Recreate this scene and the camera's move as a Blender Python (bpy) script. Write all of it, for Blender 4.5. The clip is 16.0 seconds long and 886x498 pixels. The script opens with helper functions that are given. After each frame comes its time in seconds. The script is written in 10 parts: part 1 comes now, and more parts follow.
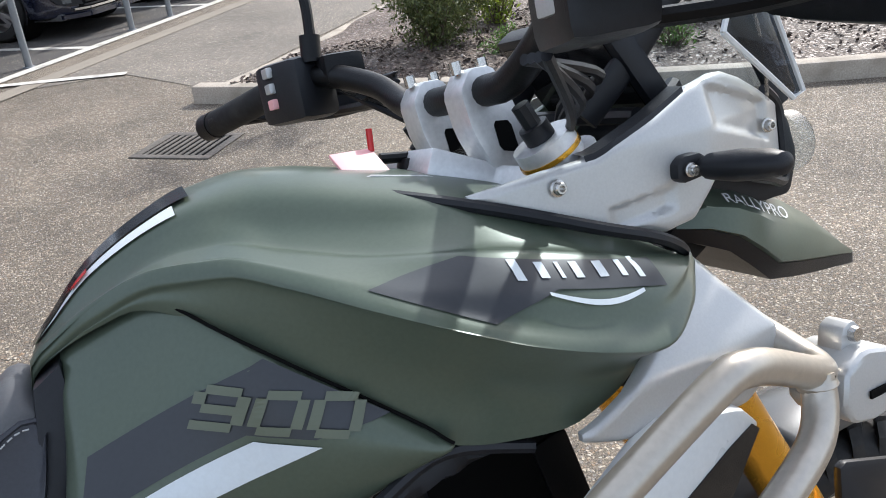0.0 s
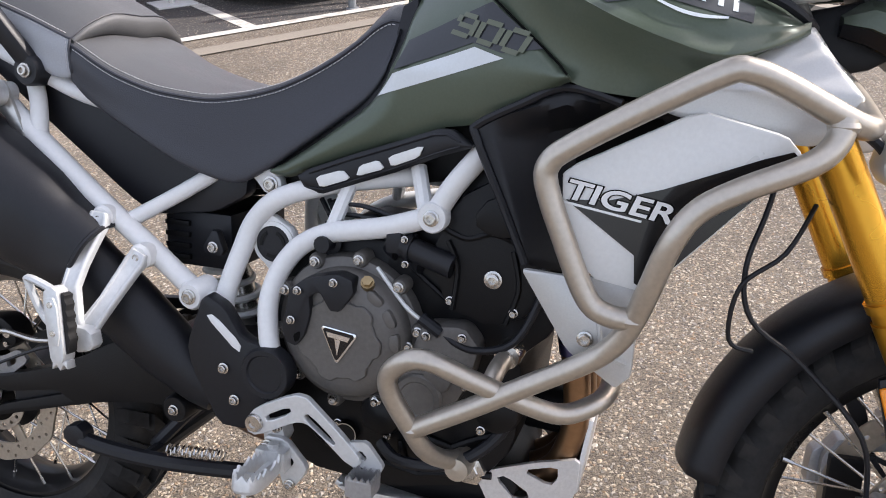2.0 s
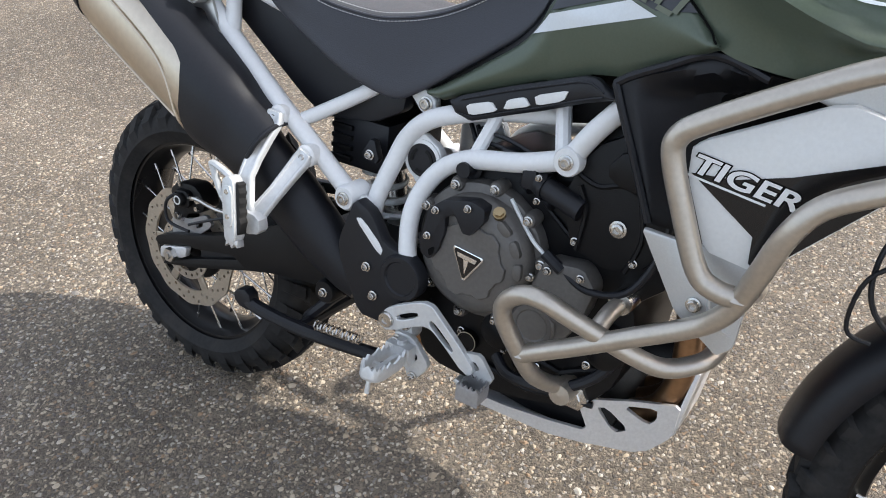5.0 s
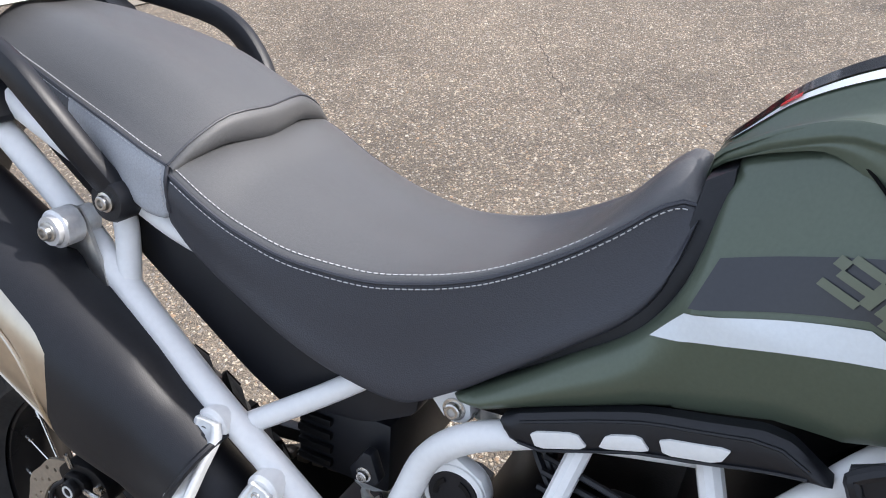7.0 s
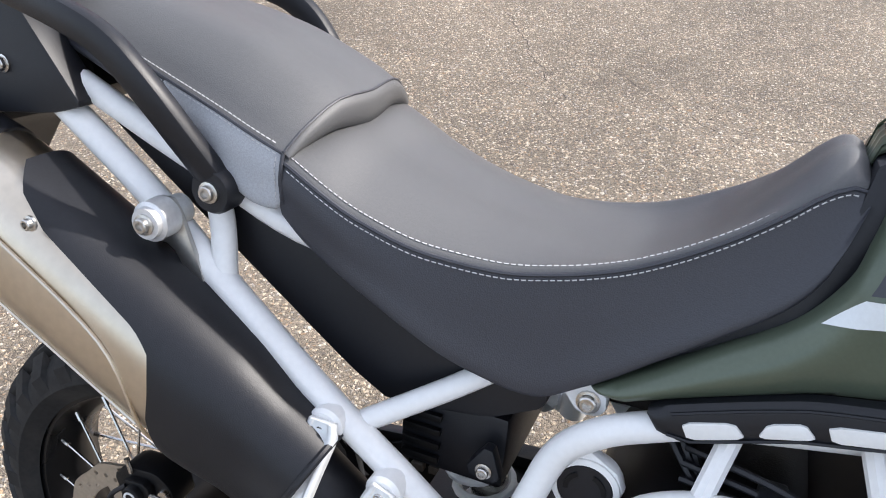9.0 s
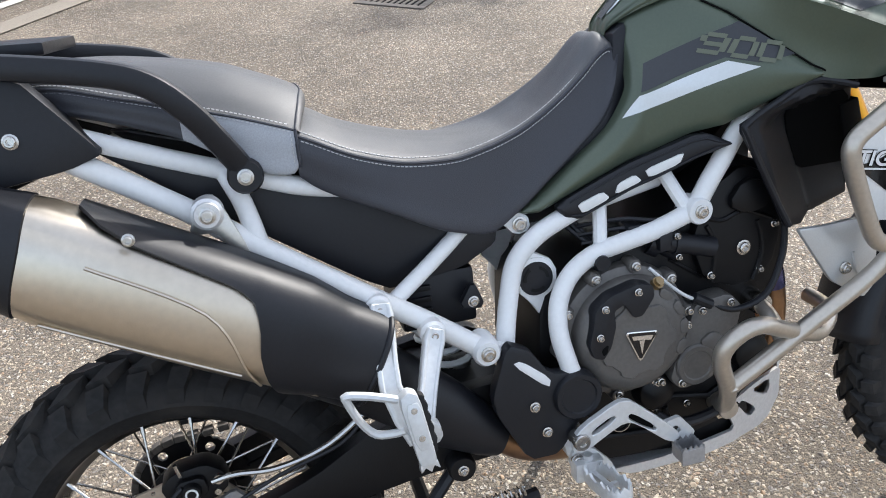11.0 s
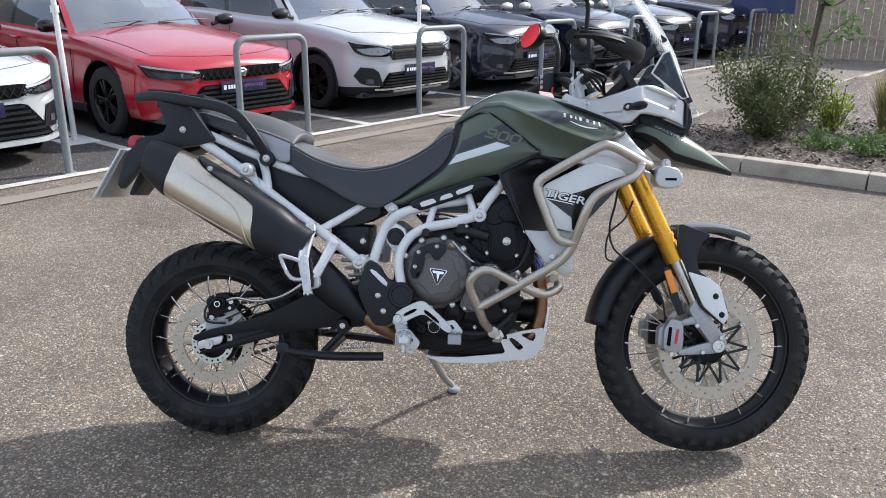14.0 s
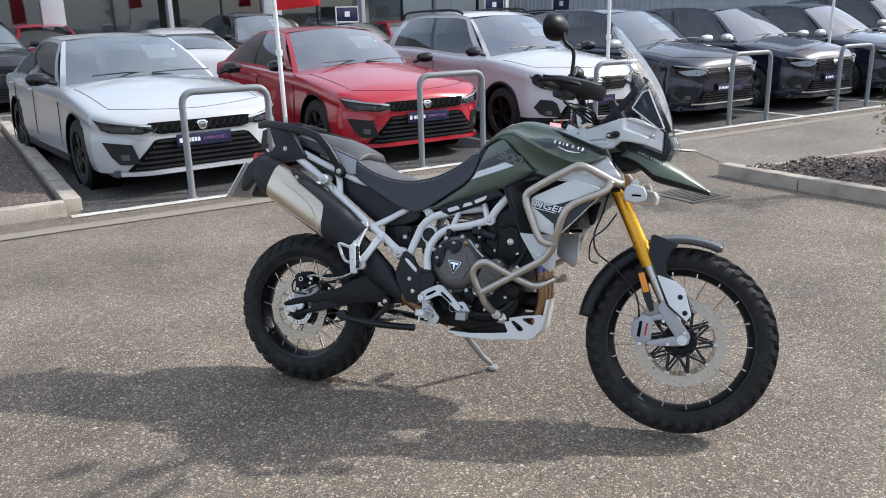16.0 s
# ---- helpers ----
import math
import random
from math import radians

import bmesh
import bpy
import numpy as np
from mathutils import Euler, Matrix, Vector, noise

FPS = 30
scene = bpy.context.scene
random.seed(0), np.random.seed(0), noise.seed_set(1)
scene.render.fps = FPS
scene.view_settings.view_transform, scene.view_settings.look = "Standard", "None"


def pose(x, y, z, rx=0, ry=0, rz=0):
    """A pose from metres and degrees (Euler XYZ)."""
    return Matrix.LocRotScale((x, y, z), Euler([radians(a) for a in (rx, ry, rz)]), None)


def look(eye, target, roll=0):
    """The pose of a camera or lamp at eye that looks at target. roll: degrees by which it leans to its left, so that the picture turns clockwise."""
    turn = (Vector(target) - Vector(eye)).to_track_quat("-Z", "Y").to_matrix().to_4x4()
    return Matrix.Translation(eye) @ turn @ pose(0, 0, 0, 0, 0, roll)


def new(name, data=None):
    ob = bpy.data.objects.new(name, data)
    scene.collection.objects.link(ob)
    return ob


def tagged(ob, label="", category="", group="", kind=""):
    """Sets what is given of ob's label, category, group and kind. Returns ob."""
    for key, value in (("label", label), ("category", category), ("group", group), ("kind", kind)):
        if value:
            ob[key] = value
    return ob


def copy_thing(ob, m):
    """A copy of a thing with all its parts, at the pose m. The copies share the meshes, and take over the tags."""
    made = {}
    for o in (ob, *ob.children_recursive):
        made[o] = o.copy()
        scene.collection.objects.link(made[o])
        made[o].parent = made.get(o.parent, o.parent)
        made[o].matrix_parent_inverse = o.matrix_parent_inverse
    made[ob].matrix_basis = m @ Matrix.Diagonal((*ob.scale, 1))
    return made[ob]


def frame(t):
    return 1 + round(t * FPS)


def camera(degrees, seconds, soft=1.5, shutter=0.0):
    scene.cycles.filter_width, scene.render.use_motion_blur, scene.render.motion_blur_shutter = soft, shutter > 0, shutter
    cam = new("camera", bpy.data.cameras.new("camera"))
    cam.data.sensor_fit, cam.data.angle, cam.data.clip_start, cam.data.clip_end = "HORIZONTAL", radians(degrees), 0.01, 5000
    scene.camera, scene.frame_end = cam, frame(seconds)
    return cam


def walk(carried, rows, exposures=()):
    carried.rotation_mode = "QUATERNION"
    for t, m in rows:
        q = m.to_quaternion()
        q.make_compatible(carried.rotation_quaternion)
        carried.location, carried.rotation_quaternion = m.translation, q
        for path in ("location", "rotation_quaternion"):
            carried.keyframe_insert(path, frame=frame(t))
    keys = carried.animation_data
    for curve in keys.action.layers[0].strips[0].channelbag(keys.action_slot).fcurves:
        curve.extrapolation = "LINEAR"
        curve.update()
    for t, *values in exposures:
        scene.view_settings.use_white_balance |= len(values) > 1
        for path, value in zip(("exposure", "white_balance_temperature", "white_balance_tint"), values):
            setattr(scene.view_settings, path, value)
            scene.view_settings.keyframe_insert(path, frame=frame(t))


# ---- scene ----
EXPOSURES = [(0, 1.08, 6250, 10), (1, 1.18, 6500, 17), (2.5, 1.20, 6600, 15), (5.5, 1.20, 6400, 10), (6.5, 1.33, 6300, 11), (7.2, 1.33, 6400, 13), (8.2, 1.46, 6500, 13), (11, 1.28, 6300, 10), (12, 1.18, 6250, 10), (14, 0.97, 6150, 10), (16, 0.87, 6150, 10)]
cam = camera(57.8, 16.0, soft=1.0)
PATH = [
    (0, (0.067, -0.378, 1.319), (0.771, 1.283, 0.455), -4.4),
    (0.5, (0.16, -0.53, 1.312), (0.508, 1.262, 0.495), -4.8),
    (1, (0.294, -0.637, 1.274), (0.215, 1.192, 0.47), -3.4),
    (1.5, (0.346, -0.774, 1.22), (-0.014, 1.001, 0.372), -2.1),
    (2, (0.389, -0.867, 1.217), (-0.19, 0.803, 0.281), -2.2),
    (2.5, (0.419, -0.901, 1.219), (-0.226, 0.679, 0.177), -1.0),
    (3, (0.456, -0.937, 1.238), (-0.279, 0.522, 0.084), -0.9),
    (3.2, (0.464, -0.949, 1.246), (-0.307, 0.452, 0.045), -1.4),
    (5.3, (0.458, -0.782, 1.326), (-0.472, 0.525, 0.131), -3.2),
    (5.5, (0.393, -0.734, 1.328), (-0.532, 0.574, 0.131), -3.9),
    (6, (0.244, -0.611, 1.35), (-0.619, 0.74, 0.154), -4.2),
    (6.5, (0.136, -0.455, 1.358), (-0.644, 0.969, 0.19), -2.9),
    (7, (0.057, -0.382, 1.341), (-0.734, 1.024, 0.159), -4.0),
    (7.5, (0.011, -0.386, 1.342), (-0.763, 1.005, 0.131), -4.3),
    (8, (-0.016, -0.409, 1.346), (-0.743, 1.012, 0.14), -2.4),
    (8.5, (-0.031, -0.41, 1.34), (-0.728, 1.021, 0.13), -1.3),
    (8.7, (-0.064, -0.415, 1.336), (-0.756, 1.011, 0.115), -1.5),
    (10.8, (-0.515, -0.837, 1.356), (-0.154, 0.792, 0.252), -1.1),
    (11, (-0.572, -0.9, 1.384), (-0.163, 0.736, 0.308), -2.4),
    (11.5, (-0.606, -1.158, 1.403), (-0.164, 0.537, 0.438), -2.4),
    (12, (-0.565, -1.435, 1.44), (-0.185, 0.318, 0.554), -3.4),
    (12.5, (-0.505, -1.695, 1.425), (-0.122, 0.096, 0.622), -2.0),
    (13, (-0.311, -1.904, 1.433), (-0.117, -0.072, 0.655), -0.3),
    (13.5, (-0.099, -2.088, 1.424), (-0.118, -0.211, 0.734), 0.3),
    (14, (0.125, -2.299, 1.428), (-0.012, -0.407, 0.795), 0.4),
    (14.5, (0.364, -2.439, 1.436), (0.107, -0.547, 0.841), -0.0),
    (15, (0.629, -2.545, 1.434), (0.142, -0.687, 0.877), -0.1),
    (15.5, (0.804, -2.712, 1.463), (0.254, -0.87, 0.911), -0.5),
    (16, (0.984, -2.779, 1.507), (0.277, -0.993, 0.949), -1.5),
]
walk(cam, [(t, look(eye, target, roll)) for t, eye, target, roll in PATH], EXPOSURES)

# ---- light ----
SUN_EL, SUN_AZ = 39.0, 54.5          # height above the horizon; turn from +y towards +x
world = bpy.data.worlds.new("world")
scene.world = world
world.use_nodes = True
wn, wl = world.node_tree.nodes, world.node_tree.links
sky = wn.new("ShaderNodeTexSky")
sky.sky_type, sky.sun_disc = "NISHITA", False
sky.sun_elevation, sky.sun_rotation = radians(SUN_EL), radians(SUN_AZ)
sky.air_density, sky.dust_density, sky.ozone_density = 1.0, 2.5, 1.0
# thin bright cloud drifting over the whole sky
wc = wn.new("ShaderNodeTexCoord")
cloud = wn.new("ShaderNodeTexNoise")
cloud.inputs["Scale"].default_value, cloud.inputs["Detail"].default_value = 2.2, 7
wl.new(wc.outputs["Generated"], cloud.inputs["Vector"])
veil = wn.new("ShaderNodeMapRange")
veil.inputs[1].default_value, veil.inputs[2].default_value, veil.inputs[3].default_value, veil.inputs[4].default_value = 0.35, 0.65, 0.30, 0.85
wl.new(cloud.outputs[0], veil.inputs[0])
hazy = wn.new("ShaderNodeMix")
hazy.data_type = "RGBA"
hazy.inputs[7].default_value = (3.35, 3.6, 4.0, 1)
wl.new(veil.outputs[0], hazy.inputs[0])
wl.new(sky.outputs[0], hazy.inputs[6])
wl.new(hazy.outputs[2], wn["Background"].inputs[0])
wn["Background"].inputs[1].default_value = 0.15
sun = new("sun", bpy.data.lights.new("sun", "SUN"))
sun.data.energy, sun.data.angle, sun.data.color = 2.5, radians(1.2), (1.0, 0.96, 0.90)
sun_from = Vector((math.sin(radians(SUN_AZ)) * math.cos(radians(SUN_EL)), math.cos(radians(SUN_AZ)) * math.cos(radians(SUN_EL)), math.sin(radians(SUN_EL))))
sun.matrix_world = look(sun_from * 30, (0, 0, 0))

# ---- materials ----
def material(name, color, rough=0.5, metal=0.0, grain=0.08, scale=60.0, wear=0.0, wear_color=(0.25, 0.22, 0.19), wear_scale=3.0,
             bump=0.05, bump_scale=None, coat=0.0, rough_var=0.1, spec=0.5, coords="Object"):
    """A principled surface with two scales of colour change, uneven gloss and fine relief."""
    m = bpy.data.materials.new(name)
    m.use_nodes = True
    n, l = m.node_tree.nodes, m.node_tree.links
    p = n["Principled BSDF"]
    tc = n.new("ShaderNodeTexCoord")
    fine, broad = n.new("ShaderNodeTexNoise"), n.new("ShaderNodeTexNoise")
    fine.inputs["Scale"].default_value, fine.inputs["Detail"].default_value = scale, 6
    broad.inputs["Scale"].default_value, broad.inputs["Detail"].default_value = wear_scale, 5
    for t in (fine, broad):
        l.new(tc.outputs[coords], t.inputs["Vector"])
    ramp = n.new("ShaderNodeMapRange")
    ramp.inputs[3].default_value, ramp.inputs[4].default_value = 1 - grain, 1 + grain
    ramp.inputs[1].default_value, ramp.inputs[2].default_value = 0.3, 0.7
    l.new(fine.outputs[0], ramp.inputs[0])
    mul = n.new("ShaderNodeVectorMath")
    mul.operation = "SCALE"
    mul.inputs[0].default_value = color
    l.new(ramp.outputs[0], mul.inputs["Scale"])
    out = mul.outputs[0]
    if wear:
        mask = n.new("ShaderNodeMapRange")
        mask.inputs[1].default_value, mask.inputs[2].default_value = 0.5, 0.75
        mask.inputs[4].default_value = wear
        l.new(broad.outputs[0], mask.inputs[0])
        mix = n.new("ShaderNodeMix")
        mix.data_type = "RGBA"
        mix.inputs[7].default_value = (*wear_color, 1)
        l.new(mask.outputs[0], mix.inputs[0])
        l.new(out, mix.inputs[6])
        out = mix.outputs[2]
    l.new(out, p.inputs["Base Color"])
    rr = n.new("ShaderNodeMapRange")
    rr.inputs[1].default_value, rr.inputs[2].default_value = 0.3, 0.7
    rr.inputs[3].default_value, rr.inputs[4].default_value = max(0.02, rough - rough_var / 2), min(1, rough + rough_var / 2)
    l.new(broad.outputs[0], rr.inputs[0])
    l.new(rr.outputs[0], p.inputs["Roughness"])
    p.inputs["Metallic"].default_value = metal
    p.inputs["Specular IOR Level"].default_value = spec
    if coat:
        p.inputs["Coat Weight"].default_value, p.inputs["Coat Roughness"].default_value = coat, 0.04
    if bump:
        b = n.new("ShaderNodeBump")
        b.inputs["Strength"].default_value, b.inputs["Distance"].default_value = bump, 0.002
        src = fine
        if bump_scale:
            src = n.new("ShaderNodeTexNoise")
            src.inputs["Scale"].default_value, src.inputs["Detail"].default_value = bump_scale, 3
            l.new(tc.outputs[coords], src.inputs["Vector"])
        l.new(src.outputs[0], b.inputs["Height"])
        l.new(b.outputs[0], p.inputs["Normal"])
    return m


def glass(name, color=(0.9, 0.95, 0.95), rough=0.02, gloss=0.04):
    """A pane: clear in its tint, with a mirror-like gloss that grows towards grazing views."""
    m = bpy.data.materials.new(name)
    m.use_nodes = True
    n, l = m.node_tree.nodes, m.node_tree.links
    tr, gl, mix, fr, pw = n.new("ShaderNodeBsdfTransparent"), n.new("ShaderNodeBsdfGlossy"), n.new("ShaderNodeMixShader"), n.new("ShaderNodeLayerWeight"), n.new("ShaderNodeMapRange")
    tr.inputs[0].default_value = (*color, 1)
    gl.inputs["Roughness"].default_value = rough
    fr.inputs[0].default_value = 0.35
    pw.interpolation_type = "SMOOTHSTEP"
    pw.inputs[1].default_value, pw.inputs[2].default_value = 0.25, 1.0
    pw.inputs[3].default_value, pw.inputs[4].default_value = gloss, 0.9
    l.new(fr.outputs["Facing"], pw.inputs[0])
    l.new(pw.outputs[0], mix.inputs[0])
    l.new(tr.outputs[0], mix.inputs[1])
    l.new(gl.outputs[0], mix.inputs[2])
    l.new(mix.outputs[0], n["Material Output"].inputs[0])
    return m


def stone_ground(name, binder, stones, amount, size, tint=(1, 1, 1), patch=0.25, bump=0.5):
    """Asphalt with chippings: stones of mixed colours set in a dark binder, worn in patches."""
    m = bpy.data.materials.new(name)
    m.use_nodes = True
    n, l = m.node_tree.nodes, m.node_tree.links
    p = n["Principled BSDF"]
    tc = n.new("ShaderNodeTexCoord")
    warp = n.new("ShaderNodeTexNoise")
    warp.inputs["Scale"].default_value = 60
    add = n.new("ShaderNodeMix")
    add.data_type, add.blend_type = "RGBA", "LINEAR_LIGHT"
    add.inputs[0].default_value = 0.009
    l.new(tc.outputs["Object"], warp.inputs["Vector"])
    l.new(tc.outputs["Object"], add.inputs[6])
    l.new(warp.outputs["Color"], add.inputs[7])
    cell = n.new("ShaderNodeTexVoronoi")
    cell.inputs["Scale"].default_value = 1 / size
    cell.inputs["Randomness"].default_value = 1.0
    l.new(add.outputs[2], cell.inputs["Vector"])
    small = n.new("ShaderNodeTexVoronoi")
    small.inputs["Scale"].default_value = 2.6 / size
    l.new(add.outputs[2], small.inputs["Vector"])
    big = n.new("ShaderNodeTexNoise")
    big.inputs["Scale"].default_value, big.inputs["Detail"].default_value = 0.9, 8
    big.inputs["Roughness"].default_value = 0.62
    l.new(tc.outputs["Object"], big.inputs["Vector"])
    mid = n.new("ShaderNodeTexNoise")
    mid.inputs["Scale"].default_value, mid.inputs["Detail"].default_value = 14, 6
    l.new(tc.outputs["Object"], mid.inputs["Vector"])
    ramp = n.new("ShaderNodeValToRGB")
    ramp.color_ramp.interpolation = "CONSTANT"
    for i, (pos, col) in enumerate(stones):
        e = ramp.color_ramp.elements[i] if i < 2 else ramp.color_ramp.elements.new(pos)
        e.position, e.color = pos, (*col, 1)
    sep = n.new("ShaderNodeSeparateColor")
    l.new(cell.outputs["Color"], sep.inputs[0])
    l.new(sep.outputs[0], ramp.inputs[0])
    # a stone shows where its cell is near its centre and its lot is drawn
    near = n.new("ShaderNodeMapRange")
    near.inputs[1].default_value, near.inputs[2].default_value = 0.52, 0.36
    l.new(cell.outputs["Distance"], near.inputs[0])
    lot = n.new("ShaderNodeMapRange")
    lot.inputs[1].default_value, lot.inputs[2].default_value = 1 - amount - 0.02, 1 - amount + 0.02
    l.new(sep.outputs[1], lot.inputs[0])
    both = n.new("ShaderNodeMath")
    both.operation = "MULTIPLY"
    l.new(near.outputs[0], both.inputs[0])
    l.new(lot.outputs[0], both.inputs[1])
    fines = n.new("ShaderNodeValToRGB")
    fines.color_ramp.elements[0].color, fines.color_ramp.elements[1].color = (*[c * 0.5 for c in binder], 1), (*[c * 1.55 for c in binder], 1)
    sep2 = n.new("ShaderNodeSeparateColor")
    l.new(small.outputs["Color"], sep2.inputs[0])
    l.new(sep2.outputs[0], fines.inputs[0])
    mix = n.new("ShaderNodeMix")
    mix.data_type = "RGBA"
    l.new(both.outputs[0], mix.inputs[0])
    l.new(fines.outputs[0], mix.inputs[6])
    l.new(ramp.outputs[0], mix.inputs[7])
    sc = n.new("ShaderNodeMapRange")
    sc.inputs[1].default_value, sc.inputs[2].default_value, sc.inputs[3].default_value, sc.inputs[4].default_value = 0.3, 0.7, 1 - patch, 1 + patch * 0.6
    l.new(big.outputs[0], sc.inputs[0])
    sc2 = n.new("ShaderNodeMapRange")
    sc2.inputs[1].default_value, sc2.inputs[2].default_value, sc2.inputs[3].default_value, sc2.inputs[4].default_value = 0.3, 0.7, 0.88, 1.12
    l.new(mid.outputs[0], sc2.inputs[0])
    mm = n.new("ShaderNodeMath")
    mm.operation = "MULTIPLY"
    l.new(sc.outputs[0], mm.inputs[0])
    l.new(sc2.outputs[0], mm.inputs[1])
    out = n.new("ShaderNodeVectorMath")
    out.operation = "SCALE"
    l.new(mix.outputs[2], out.inputs[0])
    l.new(mm.outputs[0], out.inputs["Scale"])
    tn = n.new("ShaderNodeVectorMath")
    tn.operation = "MULTIPLY"
    tn.inputs[1].default_value = tint
    l.new(out.outputs[0], tn.inputs[0])
    l.new(tn.outputs[0], p.inputs["Base Color"])
    rr = n.new("ShaderNodeMapRange")
    rr.inputs[3].default_value, rr.inputs[4].default_value = 0.85, 0.5
    l.new(both.outputs[0], rr.inputs[0])
    l.new(rr.outputs[0], p.inputs["Roughness"])
    h = n.new("ShaderNodeMath")
    h.operation = "SUBTRACT"
    l.new(both.outputs[0], h.inputs[0])
    l.new(small.outputs["Distance"], h.inputs[1])
    b = n.new("ShaderNodeBump")
    b.inputs["Strength"].default_value, b.inputs["Distance"].default_value = bump, 0.004
    l.new(h.outputs[0], b.inputs["Height"])
    l.new(b.outputs[0], p.inputs["Normal"])
    return m


CHIPS = [(0.0, (0.39, 0.315, 0.222)), (0.20, (0.105, 0.086, 0.069)), (0.40, (0.47, 0.395, 0.295)), (0.58, (0.29, 0.195, 0.118)), (0.70, (0.24, 0.215, 0.185)), (0.90, (0.53, 0.475, 0.39))]
M_GROUND = stone_ground("chipped asphalt", (0.172, 0.141, 0.106), CHIPS, 0.72, 0.0092, patch=0.42, bump=0.8)
M_ROAD = stone_ground("worn smooth asphalt", (0.160, 0.140, 0.116), CHIPS, 0.3, 0.012, patch=0.3, bump=0.25)
M_BAY = stone_ground("dark bay asphalt", (0.072, 0.068, 0.064), CHIPS, 0.2, 0.012, tint=(0.8, 0.8, 0.82), patch=0.35, bump=0.3)
M_BARK = stone_ground("bark mulch", (0.105, 0.078, 0.062), [(0.0, (0.18, 0.125, 0.095)), (0.3, (0.085, 0.062, 0.052)), (0.55, (0.26, 0.205, 0.165)), (0.75, (0.15, 0.105, 0.08)), (0.92, (0.34, 0.30, 0.27))], 0.85, 0.03, patch=0.4, bump=1.0)
M_LINE = material("worn white road paint", (0.55, 0.53, 0.48), 0.8, grain=0.25, scale=120, wear=0.75, wear_color=(0.2, 0.17, 0.14), wear_scale=9, bump=0.3)
M_BAND = material("pale concrete strip", (0.235, 0.205, 0.165), 0.9, grain=0.25, scale=150, wear=0.6, wear_color=(0.2, 0.17, 0.135), wear_scale=4, bump=0.3)
M_KERB = material("weathered concrete kerb", (0.40, 0.35, 0.29), 0.9, grain=0.2, scale=90, wear=0.7, wear_color=(0.22, 0.19, 0.15), wear_scale=5, bump=0.4)
M_HOOP = material("grey painted steel hoop", (0.20, 0.215, 0.225), 0.45, grain=0.06, scale=40, wear=0.25, wear_color=(0.13, 0.13, 0.13), wear_scale=6)
M_IRON = material("worn cast iron", (0.13, 0.115, 0.10), 0.7, 0.4, grain=0.3, scale=80, bump=0.4)
# near-black: shade inside wells, holes and slots put into the colour; also black print
M_DARK = material("near-black shade and print", (0.004, 0.004, 0.004), 0.9, spec=0.1, bump=0)
M_GREEN = material("matt khaki green paint", (0.080, 0.102, 0.073), 0.34, 0.2, grain=0.05, scale=300, rough_var=0.05, bump=0.02, bump_scale=900, coat=0.15)
M_GREY_DECAL = material("dark grey satin decal", (0.034, 0.037, 0.043), 0.38, 0.1, grain=0.05, scale=300, bump=0.0)
M_PALE_DECAL = material("pale silver decal", (0.66, 0.70, 0.72), 0.38, 0.0, grain=0.03, scale=300, bump=0.0)
M_LETTER = material("white lettering", (0.75, 0.76, 0.76), 0.35, 0.1, grain=0.03, bump=0)
M_OLIVE_LETTER = material("olive lettering", (0.115, 0.13, 0.09), 0.4, 0.1, grain=0.04, bump=0)
M_SILVER = material("satin silver paint", (0.53, 0.53, 0.52), 0.34, 0.4, grain=0.04, scale=500, rough_var=0.06, bump=0.02, bump_scale=900)
M_GRAPHITE = material("satin graphite plastic", (0.10, 0.105, 0.11), 0.28, 0.2, grain=0.05, scale=300, bump=0.02, bump_scale=900)
M_PALE = material("pale grey gloss panel", (0.72, 0.73, 0.72), 0.3, 0.05, grain=0.03, scale=200, bump=0.0)
M_WHITE = material("white powder-coated steel", (0.74, 0.745, 0.74), 0.34, 0.0, grain=0.03, scale=150, bump=0.06, bump_scale=700, wear=0.12, wear_color=(0.5, 0.49, 0.47), wear_scale=8)
M_BLACK = material("black moulded plastic", (0.0080, 0.0088, 0.0120), 0.44, spec=0.38, grain=0.15, scale=200, bump=0.12, bump_scale=900, wear=0.12, wear_color=(0.022, 0.022, 0.023), wear_scale=10)
M_GLOSS = material("gloss black panel", (0.008, 0.008, 0.009), 0.08, grain=0.05, bump=0)
M_RUBBER = material("tyre rubber", (0.0130, 0.0128, 0.0132), 0.70, spec=0.3, grain=0.3, scale=120, wear=0.5, wear_color=(0.060, 0.053, 0.046), wear_scale=14, bump=0.2)
M_RIM = material("black anodised rim", (0.008, 0.008, 0.009), 0.3, 0.3, grain=0.1, bump=0.03)
M_STEEL = material("brushed stainless steel", (0.55, 0.53, 0.50), 0.25, 1.0, grain=0.06, scale=200, bump=0.04)
M_DISC = material("drilled brake steel", (0.47, 0.41, 0.335), 0.40, 0.75, grain=0.08, scale=150, wear=0.25, wear_color=(0.42, 0.30, 0.18), wear_scale=6, bump=0.05)
M_BAR = material("satin steel crash bar", (0.50, 0.455, 0.395), 0.36, 0.8, grain=0.06, scale=150, bump=0.05, bump_scale=800, wear=0.2, wear_color=(0.3, 0.26, 0.21), wear_scale=7)
M_ALU = material("cast aluminium", (0.66, 0.66, 0.66), 0.40, 0.6, grain=0.07, scale=200, bump=0.08, bump_scale=600)
M_DARKALU = material("grey cast aluminium", (0.36, 0.36, 0.365), 0.42, 0.6, grain=0.08, scale=200, bump=0.08, bump_scale=600)
M_GOLD = material("gold anodised fork tube", (0.72, 0.36, 0.035), 0.26, 0.8, grain=0.03, scale=100, bump=0)
M_ENGINE = material("grey-brown engine casting", (0.125, 0.118, 0.110), 0.46, 0.35, grain=0.1, scale=160, bump=0.12, bump_scale=500)
